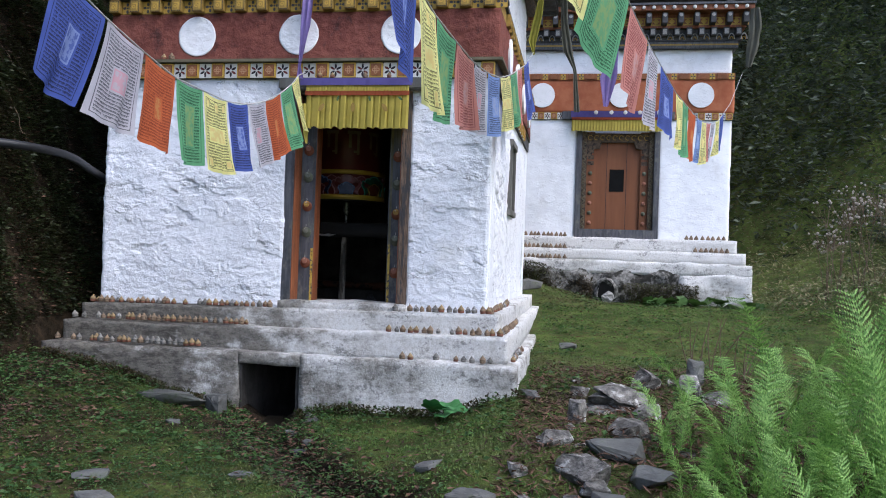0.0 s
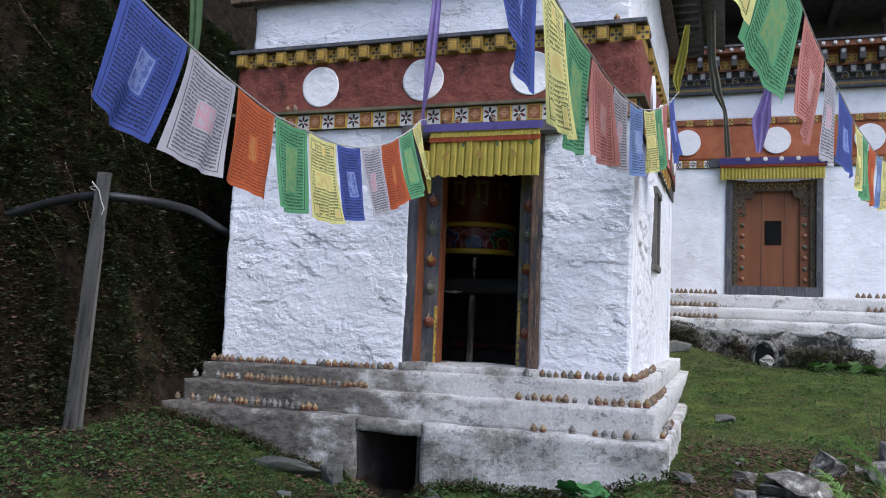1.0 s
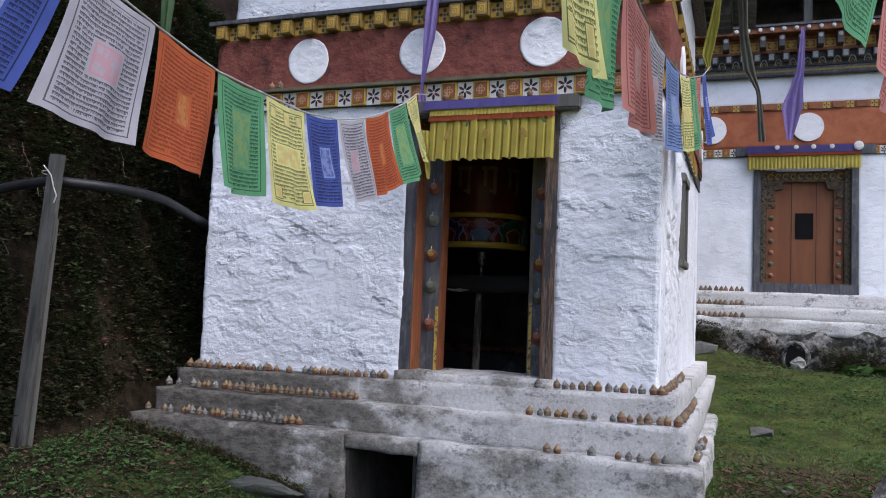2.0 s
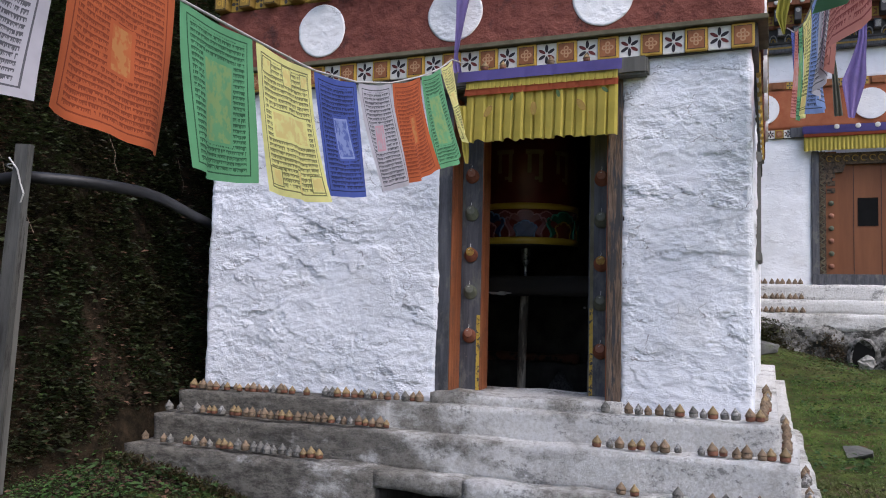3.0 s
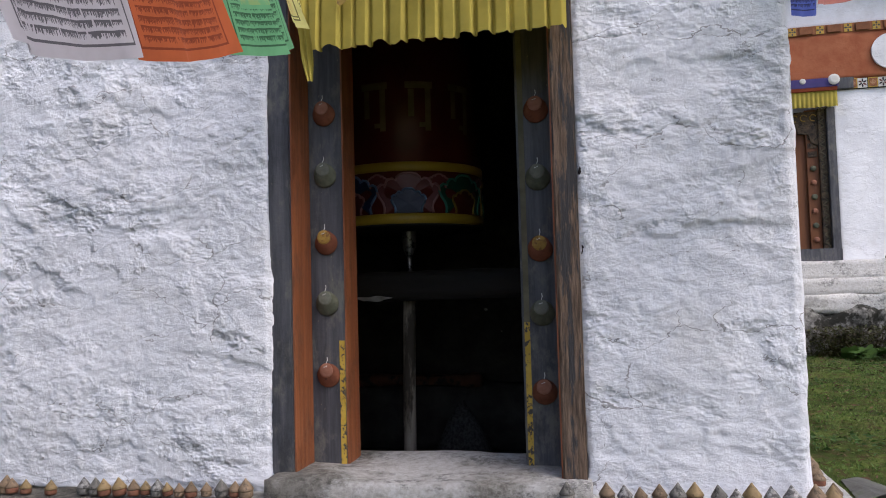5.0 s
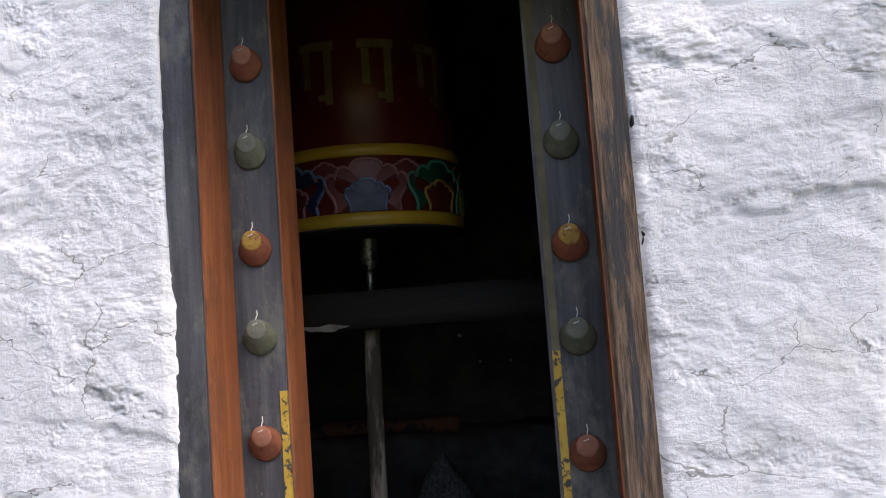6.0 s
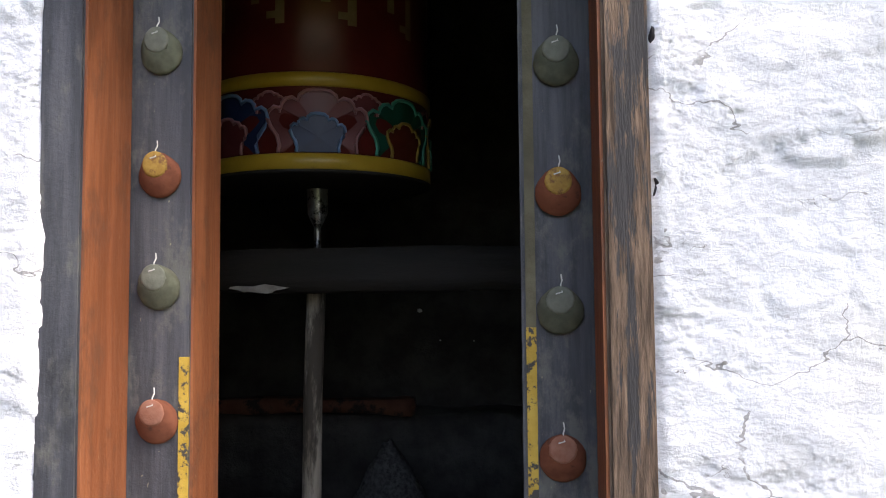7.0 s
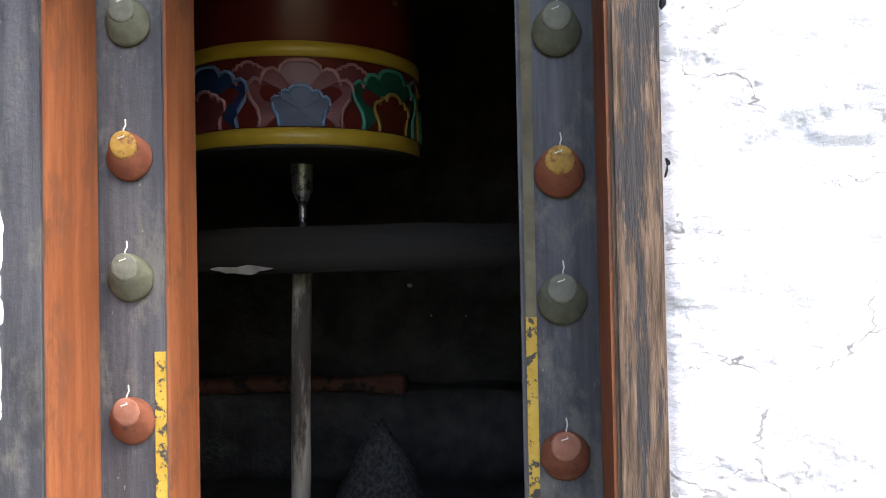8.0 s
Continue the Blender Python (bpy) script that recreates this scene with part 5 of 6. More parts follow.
    ring = lathe([(0.17, 0.0), (0.175, 0.03), (0.20, 0.02), (0.24, -0.03)], 18)
    for v in ring.verts:
        v.co += 0.05 * noise.noise_vector(v.co * 6)
    bmesh.ops.transform(ring, matrix=pose(0.33, FY - 0.69, 0.86, 90, 0, 0) @ Matrix.Diagonal((0.9, 1.15, 1, 1)), verts=ring.verts)
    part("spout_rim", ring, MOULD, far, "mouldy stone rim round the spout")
    bmesh.ops.create_cone(bm, cap_ends=True, segments=24, radius1=0.20, radius2=0.18, depth=0.3, matrix=pose(0.33, FY - 0.56, 0.86, 90, 0, 0) @ Matrix.Diagonal((0.9, 1.15, 1, 1)))
    part("spout_mouth", bm, PITCH, far, "round dark spout hole")
    crust = bmesh.new()
    bmesh.ops.create_icosphere(crust, subdivisions=3, radius=0.11)
    for v in crust.verts:
        v.co = Vector((v.co.x * 1.0, v.co.y * 0.5, v.co.z * 0.9)) + 0.05 * noise.noise_vector(v.co * 14)
    bmesh.ops.translate(crust, vec=(0.37, FY - 0.74, 0.74), verts=crust.verts)
    part("lime_crust", crust, CARVE_PALE, far, "pale lime crust under the spout")


PITCH = surface("unlit_opening", (0.003, 0.003, 0.003), (0.005, 0.005, 0.005), 5, rough=1.0)
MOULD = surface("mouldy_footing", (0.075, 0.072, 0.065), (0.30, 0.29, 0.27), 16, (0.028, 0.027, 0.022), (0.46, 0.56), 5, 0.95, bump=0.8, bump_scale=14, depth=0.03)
far_house()


def far_door():
    z0, z1, y = 1.90, 4.03, FY
    d = part("door", box(-0.02, 1.03, y + 0.16, y + 0.24, 2.07, 3.97), BROWN_DOOR, far, "closed brown plank door with a small square hole")
    part("hole", box(0.36, 0.645, y + 0.150, y + 0.165, 2.84, 3.285), PITCH, d, "small black opening")
    for x in (0.30, 0.69):
        part("board_joint", box(x - 0.004, x + 0.004, y + 0.156, y + 0.162, 2.07, 3.9), INK, d)
    for a, b in ((-0.31, -0.20), (1.21, 1.32)):
        part("outer_jamb", box(a, b, y - 0.03, y + 0.3, z0, z1, 0.008), SLATE, d, "slate-grey jamb")
    for a, b in ((-0.20, -0.10), (1.11, 1.21)):
        jam = part("carved_jamb", box(a, b, y + 0.04, y + 0.3, 2.0, z1, 0.006), CARVED, d, "carved jamb with a painted vine")
        for k in range(19):
            z = 2.08 + 0.105 * k
            part("vine", tube([(a + 0.02 + 0.03 * (1 + math.sin(t * 6.2832)), y + 0.036, z + 0.105 * t) for t in (i / 8 for i in range(9))], 0.008, 5), OLIVE, jam)
    for a, b in ((-0.10, 0.055), (0.955, 1.11)):
        jam = part("stud_jamb", box(a, b, y + 0.10, y + 0.3, 2.0, z1, 0.006), BROWN_DOOR, d, "brown jamb with round studs")
        for k in range(6):
            bm = lathe([(0.042, 0.0), (0.040, 0.02), (0.02, 0.035)], 12)
            bmesh.ops.transform(bm, matrix=pose((a + b) / 2, y + 0.10, 2.2 + 0.2 * k, 90, 0, 0), verts=bm.verts)
            part("stud", bm, (KNOB_CAP, KNOB_GREEN)[k % 2], jam, "", True)
        for k in range(5):
            part("fret", box(a + 0.015, b - 0.015, y + 0.088, y + 0.10, 3.36 + 0.12 * k, 3.44 + 0.12 * k, 0.006), CARVED, jam)
    # stepped carved head
    head = bmesh.new()
    pts = [(-0.10, 4.0), (1.11, 4.0), (1.11, 3.52), (1.02, 3.56), (0.99, 3.68), (0.86, 3.70), (0.82, 3.82), (0.19, 3.82), (0.15, 3.70), (0.02, 3.68), (-0.01, 3.56), (-0.10, 3.52)]
    f = head.faces.new([head.verts.new((a, y + 0.07, b)) for a, b in pts])
    ex = bmesh.ops.extrude_face_region(head, geom=[f])
    bmesh.ops.translate(head, vec=(0, 0.08, 0), verts=[v for v in ex["geom"] if isinstance(v, bmesh.types.BMVert)])
    bmesh.ops.recalc_face_normals(head, faces=head.faces)
    h = part("carved_head", head, CARVED, d, "carved scalloped door head")
    for k in range(10):
        x = -0.04 + 0.122 * k
        part("scroll", tube([(x + 0.045 * math.cos(a), y + 0.064, 3.91 + 0.045 * math.sin(a)) for a in (0.5 + 4.6 * i / 10 for i in range(11))], 0.009, 5), GOLD_DARK, h)
    part("threshold", box(-0.31, 1.32, y - 0.06, y + 0.3, 1.88, 2.07, 0.01), SLATE, d, "slate-painted timber threshold")
    part("lintel", box(-0.62, 1.58, y - 0.06, y + 0.3, 4.26, 4.42, 0.01), SLATE, d)
    # cloth over the door
    v = thing("door_valance", "yellow pleated silk valance with a violet band and white studs", "valance", at=FO)
    v.scale = (FS, FS, FS)
    bm = bmesh.new()
    grid = []
    for j in range(4):
        grid.append([bm.verts.new((-0.42 + 1.76 * i / 200, y - 0.12 - 0.022 * (0.4 + j / 5) * abs(math.sin(i * 0.47)), 4.24 - 0.225 * j / 3 - 0.012 * (j == 3) * noise.noise(Vector((i * 0.13, 0, 0))))) for i in range(201)])
    for a, b in zip(grid, grid[1:]):
        for i in range(200):
            bm.faces.new((b[i], b[i + 1], a[i + 1], a[i])).smooth = True
    part("skirt", bm, SILK, v)
    part("rust_band", box(-0.42, 1.34, y - 0.15, y - 0.12, 4.235, 4.285, 0.004), SILK_RED, v)
    vb = part("violet_band", box(-0.44, 1.36, y - 0.15, y - 0.115, 4.285, 4.41, 0.006), VIOLET, v)
    for x in (0.05, 0.35, 0.62, 0.90, 1.30):
        bm = lathe([(0.05, 0.0), (0.05, 0.012), (0.03, 0.02)], 14)
        bmesh.ops.transform(bm, matrix=pose(x, y - 0.15, 4.38, 90, 0, 0) @ Matrix.Scale(1.5 if x > 1.2 else 0.8, 4), verts=bm.verts)
        part("stud", bm, TILE_WHITE, vb)


BROWN_DOOR = surface("door_brown_paint", (0.15, 0.055, 0.022), (0.21, 0.082, 0.034), 4, (0.11, 0.04, 0.02), (0.55, 0.75), 3, 0.6, bump=0.3, bump_scale=25, depth=0.005, stretch=(1, 1, 0.12))
CARVED = surface("carved_painted_wood", (0.055, 0.04, 0.03), (0.13, 0.09, 0.055), 14, (0.02, 0.018, 0.016), (0.5, 0.62), 18, 0.75, bump=0.8, bump_scale=30, depth=0.02)
far_door()


def far_cones():
    proto = thing("votive_cone", "tiny clay votive cone on the far ledge", "votive cone", "votive cones on the far ledges", at=by_far(-1.5, 15.25, 1.905))
    part("cone", lathe([(0.038, 0.0), (0.040, 0.02), (0.028, 0.045), (0.004, 0.085)], 8), CLAY, proto)
    r = random.Random(9)
    for x0, x1, y, z, step_x in ((-1.5, -0.4, 15.25, 1.905, 0.085), (-1.5, -0.45, 15.08, 1.668, 0.085), (-1.5, -0.45, 14.9, 1.46, 0.085), (1.75, 2.62, 15.25, 1.905, 0.1), (1.9, 2.7, 15.08, 1.668, 0.1)):
        x = x0 + step_x
        while x < x1:
            copy_thing(proto, pose(*by_far(x + r.uniform(-0.015, 0.015), y, z), 0, 0, r.uniform(0, 90)))
            x += step_x


far_cones()


# ---- prayer flags ----
def flag_mesh(a, b, drop, sway, seed):
    """Cloth between two places on the cord, with folds."""
    bm = bmesh.new()
    uv = bm.loops.layers.uv.new("UVMap")
    a, b = Vector(a), Vector(b)
    side = (b - a).normalized()
    out = Vector((side.y, -side.x, 0)).normalized()
    nu, nv = 12, 14
    grid = []
    for j in range(nv + 1):
        s = j / nv
        row = []
        for i in range(nu + 1):
            u = i / nu
            p = a.lerp(b, u)
            p.z -= 0.012 * math.sin(math.pi * u)
            fold = 0.014 * s * math.sin(u * 7 + seed * 2.1 + 2 * s) + 0.010 * s * math.sin(u * 15 + seed * 1.3) + 0.02 * s * s * math.sin(seed + 3 * u)
            p += Vector((0, 0, -drop * s)) + Vector(sway[:3]).lerp(Vector(sway[-3:]), u) * s ** 1.3 + out * fold
            row.append((bm.verts.new(p), (u, 1 - s)))
        grid.append(row)
    for j in range(nv):
        for i in range(nu):
            q = (grid[j + 1][i], grid[j + 1][i + 1], grid[j][i + 1], grid[j][i])
            f = bm.faces.new([v for v, _ in q])
            f.smooth = True
            for loop, (_, c) in zip(f.loops, q):
                loop[uv].uv = c
    return bm


def flag_string(line, flags, label):
    """line: places of the cord; flags: colour, start and end along y, drop, sway."""
    t = thing("prayer_flag_string", label, "prayer flags")
    pts = [Vector(p) for p in line]

    def at(y):
        for p, q in zip(pts, pts[1:]):
            if p.y <= y <= q.y:
                return p.lerp(q, (y - p.y) / (q.y - p.y))
        return pts[-1].copy()

    ys = np.linspace(pts[0].y, pts[-1].y, 60)
    part("cord", tube([at(y) for y in ys], 0.004, 6), CORD, t)
    names = {"blue": "blue printed cotton flag", "white": "white printed cotton flag", "red": "orange-red printed cotton flag", "green": "green printed cotton flag",
             "yellow": "yellow printed cotton flag", "rose": "faded red printed cotton flag", "sky": "pale blue printed cotton flag"}
    for k, (c, y0, y1, drop, sway) in enumerate(flags):
        part("flag", flag_mesh(at(y0), at(y1), drop, sway, k * 1.7 + y0), FLAGS[c], t, names[c])


A = [(-1.98, 2.05, 2.46), (-2.02, 2.44, 2.315), (-2.07, 2.86, 2.245), (-2.12, 3.245, 2.205), (-2.155, 3.605, 2.17), (-2.18, 3.955, 2.18), (-2.20, 4.305, 2.19), (-2.215, 4.64, 2.24), (-2.235, 4.965, 2.325), (-2.285, 5.365, 2.465), (-2.345, 5.74, 2.615), (-2.40, 6.03, 2.75), (-2.58, 6.68, 2.93)]
flag_string(A,
            [("blue", 2.46, 2.85, 0.40, (-0.01, -0.12, 0, -0.02, -0.14, 0)), ("white", 2.87, 3.235, 0.40, (-0.02, -0.08, 0, -0.02, -0.06, 0)), ("red", 3.255, 3.595, 0.395, (-0.02, -0.03, 0, -0.01, 0, 0)), ("green", 3.615, 3.945, 0.41, (0, 0.05, 0, 0, 0.05, 0)), ("yellow", 3.965, 4.295, 0.42, (0, 0.12, 0, 0, 0.14, 0)),
             ("blue", 4.315, 4.63, 0.395, (0, 0.14, 0, 0, 0.13, 0)), ("white", 4.65, 4.955, 0.385, (0, 0.16, 0, 0.01, 0.20, 0)), ("red", 4.975, 5.355, 0.385, (0, 0.21, 0, 0, 0.23, 0)), ("green", 5.375, 5.73, 0.395, (0, 0.22, 0, 0.02, 0.28, 0)), ("yellow", 5.75, 6.03, 0.31, (-0.02, 0.38, 0, 0.0, 0.22, -0.02))],
            "sagging cord of printed cotton prayer flags tied over the door")
B = [(-0.67, 1.6, 2.33), (-0.67, 2.3, 2.22), (-0.67, 2.77, 2.215), (-0.67, 3.33, 2.26), (-0.67, 3.92, 2.315), (-0.67, 4.49, 2.40), (-0.67, 5.2, 2.535), (-0.67, 5.96, 2.73), (-0.67, 7.4, 3.16), (-0.68, 8.8, 3.65)]
flag_string(B,
            [("blue", 2.02, 2.46, 0.30, (-0.02, 0.14, 0, -0.02, 0.16, 0)), ("yellow", 2.48, 2.80, 0.34, (0.0, 0.30, 0, 0.0, 0.22, 0)), ("green", 2.83, 3.31, 0.34, (-0.05, 0.24, 0, -0.07, 0.16, 0)), ("rose", 3.35, 3.90, 0.36, (-0.02, 0.02, 0, 0.0, 0.30, 0.06)), ("white", 3.94, 4.47, 0.34, (-0.02, 0.0, 0, -0.02, 0.16, 0)),
             ("sky", 4.52, 5.17, 0.35, (0, 0.15, 0, 0, 0.18, 0)), ("yellow", 5.23, 5.93, 0.33, (0.0, 0.22, 0, 0.02, 0.45, 0)), ("green", 5.99, 6.5, 0.38, (0, 0.3, 0)), ("rose", 6.6, 7.1, 0.42, (0, 0.3, 0)), ("blue", 7.3, 7.9, 0.46, (0.06, 0.3, 0))],
            "cord of printed cotton prayer flags tied to the house corner")
C = [(2.0, 3.33), (3.1, 2.99), (3.78, 2.885), (4.52, 2.795), (5.14, 2.745), (5.58, 2.733), (6.48, 2.703), (7.36, 2.748), (7.96, 2.778), (8.66, 2.85), (9.48, 2.985), (10.36, 3.175), (12.17, 3.745), (14.72, 4.785)]
flag_string([(-0.03 + 0.2455 * (y - 3.84), y, z) for y, z in C],
            [("yellow", 3.1, 3.70, 0.44, (-0.06, 0.0, 0)), ("green", 3.76, 4.48, 0.46, (-0.12, -0.02, 0)), ("rose", 4.54, 5.12, 0.45, (-0.05, 0.1, 0)), ("white", 5.16, 5.56, 0.48, (0, 0.1, 0)), ("blue", 5.68, 6.33, 0.40, (0, 0.1, 0)),
             ("yellow", 6.50, 6.90, 0.42, (0, 0.0, 0)), ("green", 6.94, 7.30, 0.44, (0, 0.1, 0)), ("red", 7.38, 7.88, 0.42, (0, 0.2, 0)), ("sky", 7.98, 8.44, 0.42, (0, 0.1, 0)), ("yellow", 8.48, 8.88, 0.42, (0, 0.2, 0)),
             ("rose", 8.93, 9.38, 0.40, (0, 0.2, 0)), ("white", 9.43, 9.88, 0.40, (0, 0.3, 0)), ("yellow", 9.98, 10.48, 0.40, (0, 0.2, 0)), ("blue", 10.58, 11.08, 0.40, (0, 0.2, 0))],
            "long cord of printed cotton prayer flags between the houses")


def scarf(label, material, path, widths, seed, category="scarf"):
    """A hanging twisted strip of cloth."""
    bm = bmesh.new()
    rows = []
    n = 26
    path = [Vector(p) for p in path]
    for j in range(n + 1):
        s = j / n * (len(path) - 1)
        i = min(int(s), len(path) - 2)
        p = path[i].lerp(path[i + 1], s - i)
        w = widths[i] + (widths[i + 1] - widths[i]) * (s - i)
        turn = 0.5 * math.sin(seed + j * 0.22)
        rows.append([bm.verts.new(p + Vector((math.cos(turn) * w * (u - 0.5), math.sin(turn) * w * (u - 0.5) + 0.22 * w * math.cos(u * 14 + seed), 0))) for u in (k / 8 for k in range(9))])
    for a, b in zip(rows, rows[1:]):
        for i in range(8):
            bm.faces.new((b[i], b[i + 1], a[i + 1], a[i])).smooth = True
    tagged(finish("scarf", bm, material), label, category)


scarf("twisted lilac scarf hanging over the door lintel", LILAC, [(-2.52, 6.68, 4.39), (-2.57, 6.68, 3.7), (-2.59, 6.67, 3.35), (-2.64, 6.69, 2.99), (-2.63, 6.69, 2.88)], [0.06, 0.10, 0.12, 0.035, 0.07], 1.0)
scarf("yellow cloth tail at the end of the flag cord", SILK, [(-2.52, 6.52, 2.62), (-2.51, 6.52, 2.50), (-2.50, 6.53, 2.38), (-2.49, 6.53, 2.27)], [0.06, 0.07, 0.06, 0.02], 8.0, "cloth strip")
scarf("lilac scarf hanging from the far eaves", LILAC, [by_far(*p) for p in ((0.42, 14.85, 6.33), (0.38, 14.85, 5.6), (0.26, 14.85, 5.0), (0.22, 14.85, 4.42))], [0.06, 0.12, 0.32, 0.10], 2.0)
scarf("faded yellow cloth strip tied to the flag cord", OLIVECLOTH, [(-0.62, 9.1, 4.45), (-0.66, 9.1, 4.15), (-0.72, 9.1, 3.85), (-0.70, 9.1, 3.70)], [0.05, 0.11, 0.09, 0.02], 3.0, "cloth strip")
scarf("dusty dark cloth strip hanging from the eaves", GREYCLOTH, [(-0.42, 10.5, 5.1), (-0.40, 10.5, 4.5), (-0.34, 10.5, 4.1), (-0.24, 10.5, 3.85), (-0.2, 10.5, 3.3)], [0.12, 0.10, 0.13, 0.05, 0.08], 4.0, "cloth strip")
scarf("grey cloth hanging at the eave corner", GREYCLOTH, [by_far(*p) for p in ((2.92, 14.80, 6.27), (2.93, 14.80, 5.9), (2.9, 14.80, 5.6), (2.82, 14.80, 5.15))], [0.16, 0.26, 0.24, 0.10], 5.0, "cloth strip")
scarf("tall faded green banner beside the house", GREENCLOTH, [(-4.80, 6.35, 5.2), (-4.78, 6.35, 4.4), (-4.76, 6.35, 3.8), (-4.76, 6.35, 3.45), (-4.76, 6.35, 3.2)], [0.14, 0.13, 0.12, 0.13, 0.10], 6.0, "banner")


# ---- the post with the water pipe ----
POSTWOOD = surface("rotting_grey_plank", (0.03, 0.03, 0.028), (0.12, 0.118, 0.108), 14, (0.018, 0.016, 0.014), (0.50, 0.60), 7, 0.9, bump=0.9, bump_scale=40, depth=0.008, stretch=(1, 1, 0.12))


def pipe_post():
    bm = box(-0.055, 0.055, -0.02, 0.02, -0.4, 1.98, 0.004)
    for v in bm.verts:
        v.co.x += 0.012 * noise.noise(v.co * 2)
    p = thing("pipe_post", "split grey plank post propping a water pipe", "post", at=(-4.86, 5.33, 0.30))
    part("plank", bm, POSTWOOD, p).rotation_euler = (0, radians(4.5), 0)
    b2 = box(-0.045, 0.045, 0.025, 0.065, -0.4, 1.55, 0.004)
    for v in b2.verts:
        v.co.x += 0.02
    part("plank", b2, GREYWOOD, p).rotation_euler = (0, radians(3.0), 0)
    pts = [(-9.0, 4.2, 0.9), (-7.2, 4.75, 1.35), (-6.2, 5.1, 1.72), (-5.4, 5.36, 2.02), (-4.92, 5.40, 2.10), (-4.72, 5.48, 2.105), (-4.55, 5.75, 2.10), (-4.50, 6.15, 2.08), (-4.68, 6.85, 2.0), (-4.95, 8.0, 1.9), (-5.0, 10.5, 1.95)]
    fine = []
    for i in range(len(pts) - 1):
        p0, p1, p2, p3 = (Vector(pts[max(0, min(len(pts) - 1, i + k))]) for k in (-1, 0, 1, 2))
        for s in range(6):
            t = s / 6
            fine.append(0.5 * ((2 * p1) + (p2 - p0) * t + (2 * p0 - 5 * p1 + 4 * p2 - p3) * t * t + (3 * p1 - p0 - 3 * p2 + p3) * t ** 3))
    tagged(finish("water_pipe", tube(fine, 0.036, 12), HOSE, smooth=True), "black plastic water pipe tied to a post", "pipe")
    tie = tube([(-4.80 + 0.05 * math.cos(a), 5.37 + 0.06 * math.sin(a), 2.13 + 0.02 * a / 3) for a in (i * 0.5 for i in range(16))], 0.005, 5)
    tube([(-4.80, 5.31, 2.2), (-4.72, 5.30, 2.13), (-4.70, 5.31, 2.05), (-4.66, 5.30, 1.99), (-4.68, 5.30, 1.94)], 0.005, 5, tie)
    tagged(finish("tie_cord", tie, CORD), "pale cord binding the pipe to the post", "cord")


pipe_post()


# ---- growth ----
RS = np.random.RandomState(11)
SCRUB = leafy("scrub_leaf", (0.07, 0.095, 0.034), (0.27, 0.225, 0.12), (0.14, 0.15, 0.065))
MOSS = leafy("plinth_moss_leaf", (0.035, 0.022, 0.010), (0.06, 0.075, 0.02), (0.05, 0.03, 0.014))
SHADE = leafy("shade_weed_leaf", (0.022, 0.055, 0.013), (0.075, 0.145, 0.036), (0.045, 0.08, 0.022))


def leaves(name, at, size, material, label, category, lean=0.7, long=1.6, up=None):
    """Many small folded leaves at the given places, in one mesh."""
    n = len(at)
    az = RS.uniform(0, 2 * np.pi, n)
    el = RS.uniform(-0.2, lean, n)
    fwd = np.stack([np.cos(az) * np.cos(el), np.sin(az) * np.cos(el), np.sin(el)], -1)
    if up is not None:
        fwd = fwd * 0.6 + up
        fwd /= np.linalg.norm(fwd, axis=1, keepdims=True)
    side = np.cross(fwd, RS.normal(0, 0.35, (n, 3)) + np.array([0, 0, 1.0]))
    side /= np.linalg.norm(side, axis=1, keepdims=True) + 1e-9
    nrm = np.cross(side, fwd)
    s = size[:, None]
    v = np.empty((n, 4, 3))
    v[:, 0] = at
    v[:, 1] = at + s * (long * 0.45 * fwd + 0.42 * side + 0.12 * nrm)
    v[:, 2] = at + s * long * fwd - s * 0.15 * nrm
    v[:, 3] = at + s * (long * 0.45 * fwd - 0.42 * side + 0.12 * nrm)
    base = np.arange(n)[:, None] * 4
    f = np.concatenate([base + np.array([0, 1, 2]), base + np.array([0, 2, 3])], 0)
    ob = raw(name, v.reshape(-1, 3).tolist(), f.tolist(), material)
    return tagged(ob, label, category, kind="stuff")


def clear_of(x, y):
    """True outside the houses and the stream."""
    a = (x > -5.05) & (x < -0.6) & (y > 6.36) & (y < 11.9)
    b = (x > -2.0) & (x < 3.0) & (y > 14.85) & (y < 21.0)
    return ~(a | b)


def scatter(n, x0, x1, y0, y1):
    x, y = RS.uniform(x0, x1, n), RS.uniform(y0, y1, n)
    keep = clear_of(x, y) & (along_bed(x, y) > 0.09 + 0.13 * RS.uniform(size=n))
    return x[keep], y[keep]


def bank_depth(x, y):
    return -5.15 - 0.25 * np.sin(y * 0.7) - 0.35 * smooth01((6 - y) / 3) - x


def put_on(x, y, lift=0.0):
    return np.stack([x, y, height(x, y) + lift], -1)


